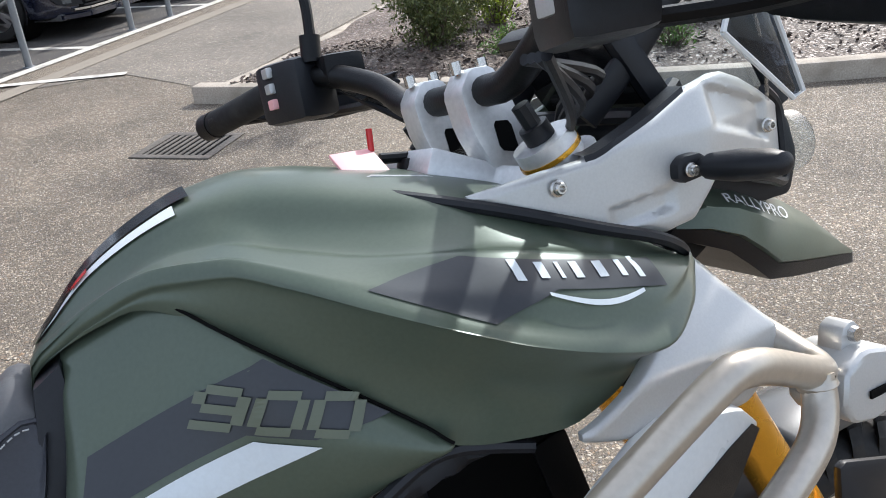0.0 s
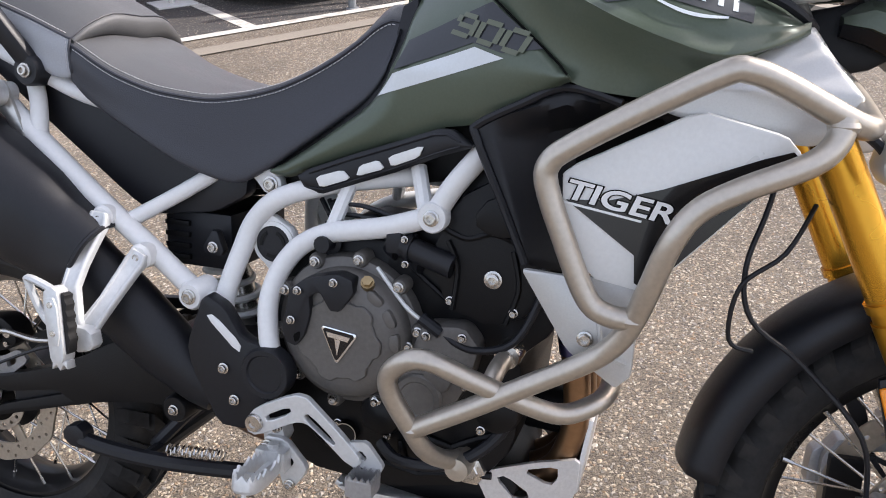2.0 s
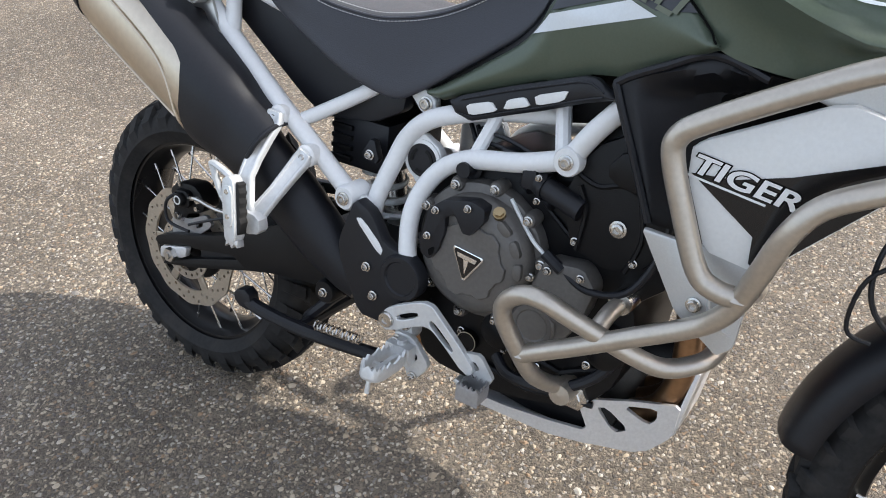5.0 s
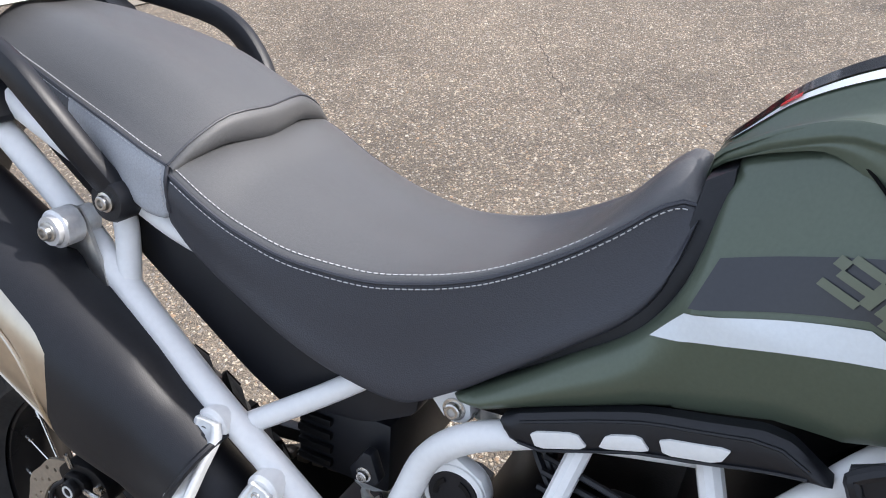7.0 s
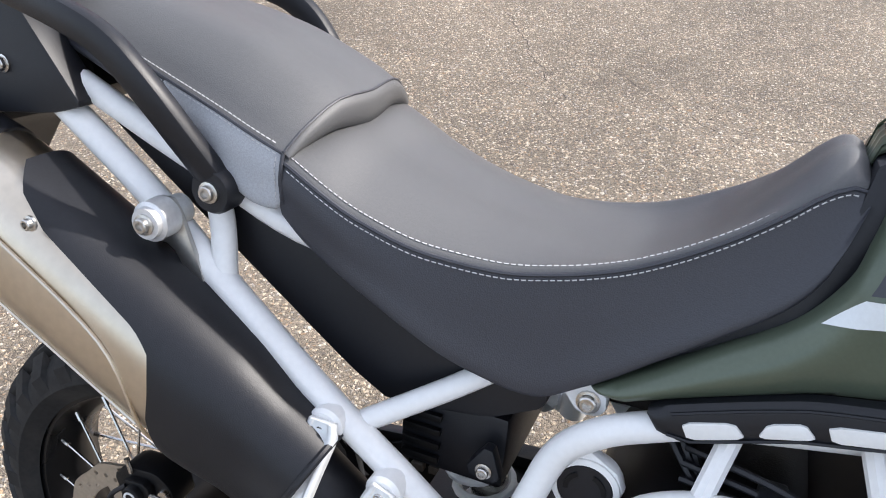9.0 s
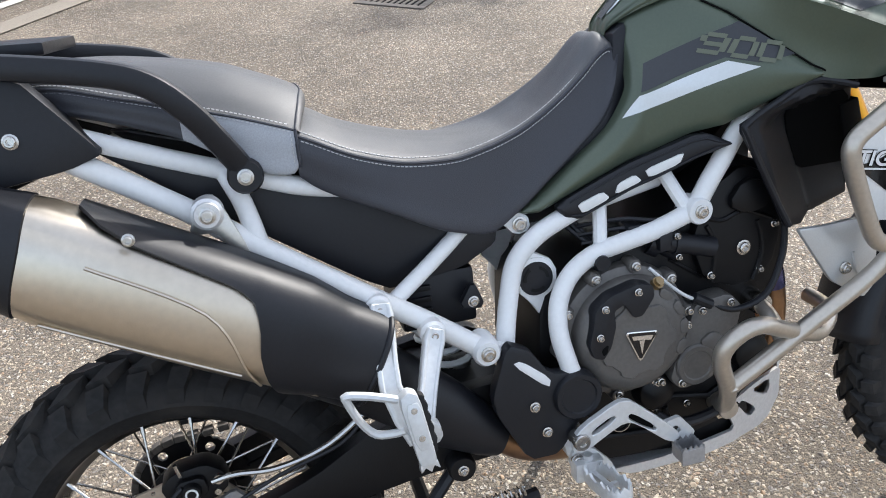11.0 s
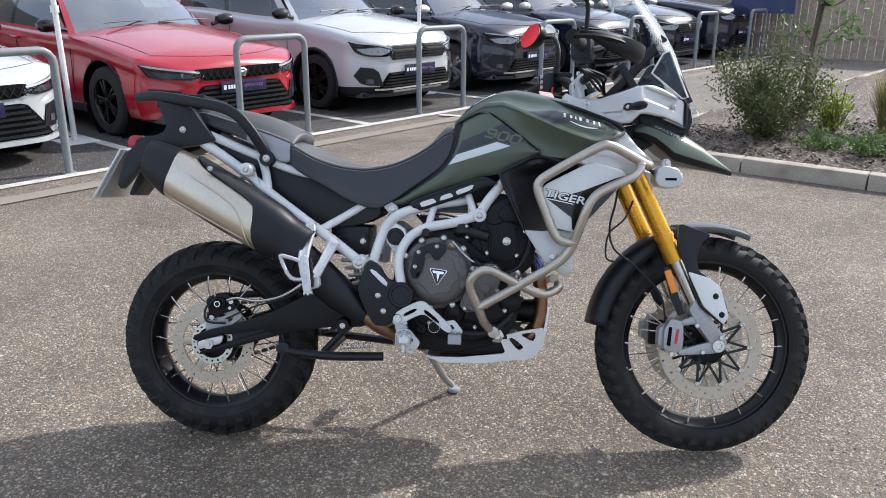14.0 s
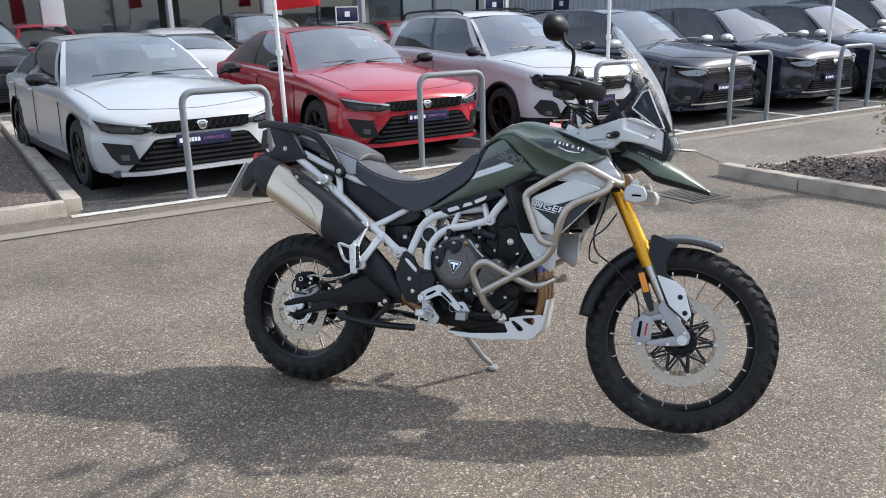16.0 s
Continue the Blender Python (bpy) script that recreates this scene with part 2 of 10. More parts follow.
M_CASE = material("black engine casting", (0.0042, 0.0042, 0.0050), 0.42, 0.0, spec=0.26, grain=0.15, scale=150, bump=0.15, bump_scale=450)
M_MUFFLER = material("warm brushed stainless muffler", (0.62, 0.55, 0.455), 0.30, 1.0, grain=0.05, scale=90, wear=0.35, wear_color=(0.48, 0.39, 0.29), wear_scale=3, bump=0.03, bump_scale=500)
M_HEADER = material("heat-tinted exhaust pipe", (0.32, 0.19, 0.105), 0.38, 0.9, grain=0.15, scale=60, wear=0.5, wear_color=(0.12, 0.09, 0.11), wear_scale=7)
M_SEAT = material("black seat vinyl", (0.029, 0.031, 0.040), 0.46, grain=0.1, scale=400, bump=0.25, bump_scale=700, spec=0.55)
# same vinyl as the sides; sunlight on the seat tops is put into this lighter colour
M_SEATLIT = material("seat vinyl lightened as sunlit", (0.074, 0.075, 0.078), 0.5, grain=0.08, scale=400, bump=0.2, bump_scale=900, spec=0.5)
M_SEATGREY = material("light grey seat cloth", (0.36, 0.375, 0.40), 0.7, grain=0.12, scale=600, bump=0.35, bump_scale=1200)
M_THREAD = material("pale stitching", (0.5, 0.5, 0.5), 0.7, bump=0)
M_ORANGE = material("amber reflector", (0.85, 0.27, 0.02), 0.2, grain=0.03, bump=0)
M_RED = material("red lens", (0.5, 0.02, 0.02), 0.15, grain=0.03, bump=0)
M_CASTSILVER = material("satin cast silver", (0.62, 0.63, 0.63), 0.36, 0.35, grain=0.06, scale=150, bump=0.08, bump_scale=600)
M_BRASS = material("dull brass", (0.36, 0.27, 0.15), 0.4, 0.9, grain=0.1, bump=0.05)
M_BLUED = material("blue-tinted hot pipe", (0.10, 0.10, 0.22), 0.3, 0.9, grain=0.1, wear=0.5, wear_color=(0.25, 0.14, 0.07), wear_scale=9)
M_PINK = material("pink key tag", (0.85, 0.42, 0.42), 0.5, grain=0.03, bump=0)
M_CLEAR = glass("clear windscreen", (0.90, 0.94, 0.96), 0.02)
M_MIRROR = material("mirror glass", (0.85, 0.87, 0.9), 0.03, 1.0, grain=0.0, bump=0, rough_var=0)
M_CHROME = material("polished metal", (0.8, 0.8, 0.8), 0.12, 1.0, grain=0.03, bump=0)
M_PLATEBACK = material("pale grey plate back", (0.42, 0.42, 0.41), 0.5, grain=0.06, bump=0.02)
M_PLATE = material("number plate white", (0.7, 0.7, 0.68), 0.35, grain=0.03, bump=0)

# ---- mesh tools ----
def smooth_line(pts, steps=5, closed=False):
    P = [Vector(p) for p in pts]
    if len(P) < 3 and not closed:
        return P
    out, n = [], len(P)
    for i in range(n if closed else n - 1):
        a, b, c, d = (P[(i + k - 1) % n] if closed else P[min(max(i + k - 1, 0), n - 1)] for k in range(4))
        for s in range(steps):
            t = s / steps
            out.append(0.5 * (2 * b + (c - a) * t + (2 * a - 5 * b + 4 * c - d) * t * t + (3 * b - a - 3 * c + d) * t ** 3))
    if not closed:
        out.append(P[-1])
    return out


def join(*geos):
    V, F = [], []
    for v, f in geos:
        k = len(V)
        V += [tuple(p) for p in v]
        F += [tuple(i + k for i in q) for q in f]
    return V, F


def moved(geo, m):
    return [tuple(m @ Vector(p)) for p in geo[0]], geo[1]


def mirrored(geo):
    return [(x, -y, z) for x, y, z in geo[0]], [tuple(reversed(f)) for f in geo[1]]


def tube(pts, r, seg=10, steps=5, caps=True, closed=False):
    """A round tube of radius r (or a radius at each end) along a smooth line."""
    P = smooth_line(pts, steps, closed) if steps > 1 else [Vector(p) for p in pts]
    n = len(P)
    V, F = [], []
    up = Vector((0, 0, 1))
    t0 = (P[1] - P[0]).normalized()
    side = t0.cross(up if abs(t0.z) < 0.9 else Vector((0, 1, 0))).normalized()
    for i, p in enumerate(P):
        t = (P[(i + 1) % n] - P[i - 1]) if closed else (P[min(i + 1, n - 1)] - P[max(i - 1, 0)])
        t.normalize()
        side = (side - t * side.dot(t)).normalized()
        b = t.cross(side)
        rr = r if not isinstance(r, (tuple, list)) else r[0] + (r[1] - r[0]) * i / (n - 1)
        V += [p + (side * math.cos(2 * math.pi * k / seg) + b * math.sin(2 * math.pi * k / seg)) * rr for k in range(seg)]
    for i in range(n if closed else n - 1):
        j = (i + 1) % n
        F += [(i * seg + k, i * seg + (k + 1) % seg, j * seg + (k + 1) % seg, j * seg + k) for k in range(seg)]
    if caps and not closed:
        F += [tuple(range(seg - 1, -1, -1)), tuple((n - 1) * seg + k for k in range(seg))]
    return V, F


def rounded(poly, cut=0.25, times=1):
    for _ in range(times):
        out = []
        for i, p in enumerate(poly):
            q = poly[(i + 1) % len(poly)]
            out += [tuple(a + (b - a) * cut for a, b in zip(p, q)), tuple(a + (b - a) * (1 - cut) for a, b in zip(p, q))]
        poly = out
    return poly


def bevelled(geo, width, seg=2, angle=30):
    bm = bmesh.new()
    vs = [bm.verts.new(p) for p in geo[0]]
    for f in geo[1]:
        try:
            bm.faces.new([vs[i] for i in f])
        except ValueError:
            pass
    bm.normal_update()
    edges = [e for e in bm.edges if len(e.link_faces) == 2 and e.calc_face_angle(0) > radians(angle)]
    bmesh.ops.bevel(bm, geom=edges, offset=width, segments=seg, profile=0.6, affect="EDGES", clamp_overlap=True)
    bm.verts.index_update()
    out = [tuple(v.co) for v in bm.verts], [tuple(v.index for v in f.verts) for f in bm.faces]
    bm.free()
    return out


def prism(poly, y0, y1, bevel=0.003, seg=2):
    """A polygon in x and z, pushed out from y0 to y1 (either may be a function of x and z)."""
    f0 = y0 if callable(y0) else (lambda x, z: y0)
    f1 = y1 if callable(y1) else (lambda x, z: y1)
    n = len(poly)
    V = [(x, f0(x, z), z) for x, z in poly] + [(x, f1(x, z), z) for x, z in poly]
    F = [tuple(range(n)), tuple(range(2 * n - 1, n - 1, -1))] + [(i, i + n, (i + 1) % n + n, (i + 1) % n) for i in range(n)]
    return bevelled((V, F), bevel, seg) if bevel else (V, F)


def box(x0, x1, y0, y1, z0, z1, bevel=0.003):
    return prism([(x0, z0), (x1, z0), (x1, z1), (x0, z1)], y0, y1, bevel)


def lathe(profile, centre, axis="y", seg=32, arc=360):
    """Turns (radius, height) pairs round an axis through centre; a closed skin if the ends lie on the axis."""
    V, F, n = [], [], len(profile)
    full = arc >= 360
    m = seg if full else seg + 1
    for k in range(m):
        a = radians(arc) * k / seg
        for r, h in profile:
            u, v = r * math.cos(a), r * math.sin(a)
            V.append((u, h, v) if axis == "y" else (u, v, h) if axis == "z" else (h, u, v))
    for k in range(seg):
        for i in range(n - 1):
            a, b = k * n + i, ((k + 1) % m) * n + i
            F.append((a, b, b + 1, a + 1))
    return [tuple(Vector(p) + Vector(centre)) for p in V], F


def loft(rings, caps=True):
    n = len(rings[0])
    V = [tuple(p) for r in rings for p in r]
    F = [(i * n + k, i * n + (k + 1) % n, (i + 1) * n + (k + 1) % n, (i + 1) * n + k) for i in range(len(rings) - 1) for k in range(n)]
    if caps:
        F += [tuple(range(n - 1, -1, -1)), tuple((len(rings) - 1) * n + k for k in range(n))]
    return V, F


def curve(pairs):
    """A smooth function through (x, value) pairs."""
    xs, ys = [p[0] for p in pairs], [p[1] for p in pairs]

    def f(x):
        x = min(max(x, xs[0]), xs[-1])
        for i in range(len(xs) - 1):
            if x <= xs[i + 1]:
                break
        h = xs[i + 1] - xs[i]
        t = (x - xs[i]) / h
        def slope(k):
            if k == 0 or k == len(xs) - 1:
                return 0 if len(xs) < 3 else ((ys[1] - ys[0]) / (xs[1] - xs[0]) if k == 0 else (ys[-1] - ys[-2]) / (xs[-1] - xs[-2]))
            a, b = (ys[k] - ys[k - 1]) / (xs[k] - xs[k - 1]), (ys[k + 1] - ys[k]) / (xs[k + 1] - xs[k])
            return 0 if a * b <= 0 else 2 * a * b / (a + b)
        m0, m1 = slope(i) * h, slope(i + 1) * h
        return (2 * t ** 3 - 3 * t * t + 1) * ys[i] + (t ** 3 - 2 * t * t + t) * m0 + (-2 * t ** 3 + 3 * t * t) * ys[i + 1] + (t ** 3 - t * t) * m1
    return f


def line(pairs):
    xs, ys = [p[0] for p in pairs], [p[1] for p in pairs]
    return lambda x: float(np.interp(x, xs, ys))


def sheet(top, bottom, x0, x1, wide, thick=0.004, nx=40, nz=14, edge=0.004):
    """A curved panel on the right side: from bottom(x) to top(x), at y = -wide(x, z), turned in a little at its rim."""
    outer, inner = [], []
    for i in range(nx + 1):
        x = x0 + (x1 - x0) * i / nx
        a, b = bottom(x), top(x)
        for j in range(nz + 1):
            z = a + (b - a) * j / nz
            rim = min(i / nx * (x1 - x0), (1 - i / nx) * (x1 - x0), z - a, b - z)
            w = wide(x, z) - edge * max(0, 1 - rim / (edge * 1.5)) ** 2
            outer.append((x, -w, z))
            inner.append((x, -w + thick, z))
    V, n = outer + inner, len(outer)
    c = nz + 1
    F = []
    for i in range(nx):
        for j in range(nz):
            q = (i * c + j, (i + 1) * c + j, (i + 1) * c + j + 1, i * c + j + 1)
            F += [q, tuple(k + n for k in reversed(q))]
    ring = [i * c for i in range(nx + 1)] + [nx * c + j for j in range(1, nz + 1)] + [i * c + nz for i in range(nx - 1, -1, -1)] + [j for j in range(nz - 1, 0, -1)]
    F += [(ring[k], ring[k] + n, ring[(k + 1) % len(ring)] + n, ring[(k + 1) % len(ring)]) for k in range(len(ring))]
    return V, F


def patch(p00, p10, p11, p01, wide, off=0.0012, n=10, m=4):
    """A thin foil on the right side between four corners in x and z."""
    V = []
    for j in range(m + 1):
        for i in range(n + 1):
            s, t = i / n, j / m
            x = (p00[0] * (1 - s) + p10[0] * s) * (1 - t) + (p01[0] * (1 - s) + p11[0] * s) * t
            z = (p00[1] * (1 - s) + p10[1] * s) * (1 - t) + (p01[1] * (1 - s) + p11[1] * s) * t
            V.append((x, -wide(x, z) - off, z))
    return V, [(j * (n + 1) + i, j * (n + 1) + i + 1, (j + 1) * (n + 1) + i + 1, (j + 1) * (n + 1) + i) for j in range(m) for i in range(n)]


def plate_geo(rings, y0, y1):
    """A flat plate in x and z: the first ring is its outline, the rest are holes."""
    bm = bmesh.new()
    edges = []
    for ring in rings:
        vs = [bm.verts.new((x, y0, z)) for x, z in ring]
        edges += [bm.edges.new((vs[i], vs[(i + 1) % len(vs)])) for i in range(len(vs))]
    bmesh.ops.triangle_fill(bm, edges=edges, use_beauty=True)
    ret = bmesh.ops.extrude_face_region(bm, geom=list(bm.faces))
    for v in (g for g in ret["geom"] if isinstance(g, bmesh.types.BMVert)):
        v.co.y = y1
    bm.verts.index_update()
    out = [tuple(v.co) for v in bm.verts], [tuple(v.index for v in f.verts) for f in bm.faces]
    bm.free()
    return out


def letters(body, place, bold=0.0, spread=1.0, rim=0.0):
    """The outline of a word as a mesh; place(u, v) puts a point of it (in letter heights) into space."""
    cu = bpy.data.curves.new("letters", "FONT")
    cu.body, cu.size, cu.offset, cu.space_character = body, 1.4, bold, spread
    ob = bpy.data.objects.new("letters", cu)
    scene.collection.objects.link(ob)
    bpy.context.view_layer.update()
    me = ob.evaluated_get(bpy.context.evaluated_depsgraph_get()).to_mesh()
    pts = [tuple(v.co) for v in me.vertices]
    F = [tuple(p.vertices) for p in me.polygons]
    x0 = min(p[0] for p in pts)
    x1 = max(p[0] for p in pts)
    z0 = min(p[1] for p in pts)
    z1 = max(p[1] for p in pts)
    if rim:
        cu.offset = bold + rim
        bpy.context.view_layer.update()
        me = ob.evaluated_get(bpy.context.evaluated_depsgraph_get()).to_mesh()
        pts = [tuple(v.co) for v in me.vertices]
        F = [tuple(p.vertices) for p in me.polygons]
    V = [tuple(place((p[0] - x0) / (x1 - x0), (p[1] - z0) / (z1 - z0))) for p in pts]
    bpy.data.objects.remove(ob)
    bpy.data.curves.remove(cu)
    return V, F


def thing(name, label, category, m=None, group="", kind=""):
    ob = tagged(new(name), label, category, group, kind)
    if m is not None:
        ob.matrix_world = m
    return ob


def solid(name, geo, mat, smooth=35):
    me = bpy.data.meshes.new(name)
    me.from_pydata([tuple(p) for p in geo[0]], [], geo[1])
    bm = bmesh.new()
    bm.from_mesh(me)
    bmesh.ops.recalc_face_normals(bm, faces=bm.faces)
    bm.to_mesh(me)
    bm.free()
    me.materials.append(mat)
    if smooth:
        me.polygons.foreach_set("use_smooth", [True] * len(me.polygons))
        me.set_sharp_from_angle(angle=radians(smooth))
    me.update()
    return new(name, me)


def part(name, geo, mat, parent, label="", smooth=35, m=None):
    ob = solid(name, geo, mat, smooth)
    ob.parent = parent
    if m is not None:
        ob.matrix_local = m
    if label:
        ob["label"] = label
    return ob


def again(ob, parent, m):
    """One more part on the same mesh."""
    c = new(ob.name.split(".")[0], ob.data)
    c.parent, c.matrix_local = parent, m
    if "label" in ob:
        c["label"] = ob["label"]
    return c


def whole(name, geo, mat, label, category, m=None, group="", kind="", smooth=35):
    ob = tagged(solid(name, geo, mat, smooth), label, category, group, kind)
    if m is not None:
        ob.matrix_world = m
    return ob
# ---- the car park ----
BAY0, BAY_U, BAY_N, BAY = Vector((-3.43, 3.235)), Vector((0.6005, 0.7996)), Vector((-0.7996, 0.6005)), 2.375


def at(s, d, z=0.0):
    """A place s metres along the row of hoops and d metres behind it."""
    p = BAY0 + BAY_U * s + BAY_N * d
    return Vector((p.x, p.y, z))


def flat(name, pts, z, mat, label, category, thick=0.0008):
    n = len(pts)
    if sum(a[0] * b[1] - b[0] * a[1] for a, b in zip(pts, pts[1:] + pts[:1])) < 0:
        pts = pts[::-1]
    V = [(x, y, z) for x, y in pts] + [(x, y, z - thick) for x, y in pts]
    return whole(name, (V, [tuple(range(n)), tuple(range(2 * n - 1, n - 1, -1))] + [(i, (i + 1) % n, (i + 1) % n + n, i + n) for i in range(n)]), mat, label, category, kind="structure", smooth=0)


def strip(s0, s1, d0, d1):
    return [tuple(at(s, d)[:2]) for s, d in ((s0, d0), (s1, d0), (s1, d1), (s0, d1))]


whole("ground", ([(-300, -300, 0), (300, -300, 0), (300, 300, 0), (-300, 300, 0)], [(0, 1, 2, 3)]), M_GROUND, "tan-grey asphalt with pale stone chippings", "ground", kind="structure", smooth=0)
flat("road", [(0.35, 6.41), (0.86, 5.39), (2.34, 7.1), (4.81, 10.08), (7.22, 13.25), (12.07, 16.31), (10.64, 23.27), tuple(at(16, -0.6)[:2]), tuple(at(4.4, -0.6)[:2])], 0.004, M_ROAD, "smooth worn grey asphalt lane", "road")
flat("pavement_bays", strip(-1.3, 15.2, -0.02, 16.4), 0.004, M_BAY, "dark asphalt of the parking bays", "parking bay")
flat("trim_front_line", strip(-1.4, 15.0, -0.16, -0.05), 0.008, M_LINE, "worn white line along the parking bays", "road marking")
flat("trim_concrete_strip", strip(-9, 15.0, -0.60, -0.42), 0.008, M_BAND, "pale worn strip in the asphalt", "pavement")
for k in range(-1, 6):
    s = (k + 0.5) * BAY - 0.05
    if k >= 0:
        flat(f"trim_bay_line_{k + 2}", strip(s - 0.05, s + 0.05, -0.05, 4.9), 0.008, M_LINE, "worn white line between two bays", "road marking")
flat("trim_aisle_line", strip(-1.3, 15.0, 9.0, 9.12), 0.008, M_LINE, "white line along the back row", "road marking")
flat("trim_cross_line", [(-0.59, 6.63), (0.35, 6.36), (0.38, 6.46), (-0.56, 6.72)], 0.012, M_LINE, "short worn white line across the lane", "road marking")


def kerb_run(name, pts, width, height, piece, label):
    """A kerb of single blocks along a line; the blocks lean and stand a little unevenly."""
    ob = thing(name, label, "kerb", kind="structure")
    rnd = random.Random(5)
    P = [Vector((*p, 0)) for p in pts]
    for a, b in zip(P, P[1:]):
        d = b - a
        n = max(1, round(d.length / piece))
        for i in range(n):
            p, q = a + d * (i / n), a + d * ((i + 1) / n)
            L = (q - p).length - 0.008
            g = prism([(0.004, -0.05), (L, -0.05), (L, height), (0.004, height)], 0, width, 0.012, 2)
            m = Matrix.Translation(p + Vector((0, 0, rnd.uniform(-0.006, 0.004)))) @ Matrix.Rotation(math.atan2(d.y, d.x), 4, "Z")
            part("kerb_stone", g, M_KERB, ob, m=m)
    return ob


ISLAND_FRONT = [(0.67, 5.08), (1.34, 4.55), (2.02, 4.1), (2.79, 3.61), (3.73, 3.12), (4.66, 2.72), (7.25, 1.69), (10.03, 0.68)]
ISLAND_BACK = [(0.67, 5.08), (1.34, 5.75), (1.87, 6.33), (2.36, 6.91), (4.82, 9.88), (7.12, 12.94)]
kerb_run("kerb_front", ISLAND_FRONT, 0.13, 0.115, 0.92, "weathered concrete kerb round the planted island")
kerb_run("kerb_back", ISLAND_BACK[::-1], 0.10, 0.05, 0.92, "low worn concrete edging of the planted island")


def mulch():
    rnd = random.Random(3)
    outline = [Vector((*p, 0)) for p in ISLAND_BACK[1:]] + [Vector((13, 9, 0)), Vector((10.5, 1.5, 0))] + [Vector((*p, 0)) for p in ISLAND_FRONT[::-1]]
    c = sum(outline, Vector()) / len(outline)
    V, F, rings = [], [], 14
    n = len(outline)
    fine = []
    for i in range(n):
        for k in range(6):
            fine.append(outline[i].lerp(outline[(i + 1) % n], k / 6))
    m = len(fine)
    for r in range(rings):
        for p in fine:
            q = p.lerp(c, 0.03 + 0.95 * r / rings)
            V.append((q.x, q.y, 0.055 + 0.05 * min(1, r / 3) + 0.035 * noise.noise(q * 2.1)))
    for r in range(rings - 1):
        F += [(r * m + i, r * m + (i + 1) % m, (r + 1) * m + (i + 1) % m, (r + 1) * m + i) for i in range(m)]
    F.append(tuple((rings - 1) * m + i for i in range(m)))
    whole("ground_mulch_bed", (V, F), M_BARK, "dark bark mulch of the planted island", "mulch", kind="structure")
    V, F = [], []
    for _ in range(2600):
        t, s = rnd.random(), rnd.random()
        a = Vector((0.85, 4.95, 0)).lerp(Vector((5.5, 2.1, 0)), t)
        b = Vector((1.6, 5.6, 0)).lerp(Vector((7.5, 7.5, 0)), t)
        p = a.lerp(b, 0.06 + 0.9 * s) + Vector((0, 0, 0.115 + 0.035 * noise.noise(a.lerp(b, s) * 2.1)))
        r, h = rnd.uniform(0.012, 0.035), rnd.uniform(0.006, 0.014)
        mtx = Matrix.Translation(p) @ Euler((rnd.uniform(-0.7, 0.7), rnd.uniform(-0.7, 0.7), rnd.uniform(0, 6.3))).to_matrix().to_4x4()
        k = len(V)
        V += [tuple(mtx @ Vector(q)) for q in ((-r, -r * 0.45, 0), (r, -r * 0.3, 0), (r * 0.8, r * 0.4, 0), (-r * 0.7, r * 0.5, 0), (0, 0, h))]
        F += [(k, k + 1, k + 4), (k + 1, k + 2, k + 4), (k + 2, k + 3, k + 4), (k + 3, k, k + 4)]
    whole("bark_chips", (V, F), M_BARK, "loose bark chips and small stones on the bed", "mulch", kind="stuff", smooth=0)


mulch()
# raised bed at the end of the row
kerb_run("kerb_bed", [tuple(at(-1.42, 7.0)[:2]), tuple(at(-1.42, 0.1)[:2]), tuple(at(-6.5, 0.1)[:2])], 0.14, 0.12, 0.95, "pale concrete kerb of a raised bed")
flat("ground_gravel_bed", strip(-6.5, -1.5, 0.2, 7.0), 0.1, M_BARK, "gravel and stones in a raised bed", "gravel", 0.09)


def chippings():
    """Loose and proud stones of the surface dressing round the motorcycle."""
    m = bpy.data.materials.new("mixed stone chippings")
    m.use_nodes = True
    n, l = m.node_tree.nodes, m.node_tree.links
    g, r = n.new("ShaderNodeNewGeometry"), n.new("ShaderNodeValToRGB")
    r.color_ramp.interpolation = "CONSTANT"
    for i, (pos, col) in enumerate(CHIPS):
        e = r.color_ramp.elements[i] if i < 2 else r.color_ramp.elements.new(pos)
        e.position, e.color = pos, (*col, 1)
    l.new(g.outputs["Random Per Island"], r.inputs[0])
    l.new(r.outputs[0], n["Principled BSDF"].inputs["Base Color"])
    n["Principled BSDF"].inputs["Roughness"].default_value = 0.6
    rng = np.random.default_rng(17)
    count, sides = 26000, 6
    px, py = rng.uniform(-2.0, 1.9, count), rng.uniform(-1.0, 1.0, count)
    py = np.where(py < 0, 0.35 + py * 1.2, 0.35 + py * 1.9)
    size = rng.gamma(5.0, 0.00072, count) + 0.0012
    high = size * rng.uniform(0.25, 0.7, count)
    turn, flat_k = rng.uniform(0, 6.28, count), rng.uniform(0.55, 1.0, count)
    V = np.zeros((count, sides + 1, 3))
    for k in range(sides):
        rr = size * rng.uniform(0.75, 1.2, count)
        a = 2 * np.pi * k / sides
        u, v = rr * np.cos(a), rr * np.sin(a) * flat_k
        V[:, k, 0], V[:, k, 1], V[:, k, 2] = px + u * np.cos(turn) - v * np.sin(turn), py + u * np.sin(turn) + v * np.cos(turn), -0.0005
    V[:, sides, 0], V[:, sides, 1], V[:, sides, 2] = px + size * rng.uniform(-0.4, 0.4, count), py + size * rng.uniform(-0.4, 0.4, count), high
    base = np.arange(count)[:, None] * (sides + 1)
    F = np.concatenate([np.stack([base[:, 0] + k, base[:, 0] + (k + 1) % sides, base[:, 0] + sides], 1) for k in range(sides)])
    me = bpy.data.meshes.new("stone_chippings")
    me.from_pydata(V.reshape(-1, 3).tolist(), [], F.tolist())
    me.materials.append(m)
    tagged(new("stone_chippings", me), "small tan and grey stone chippings bedded in the asphalt", "gravel", kind="stuff")


chippings()


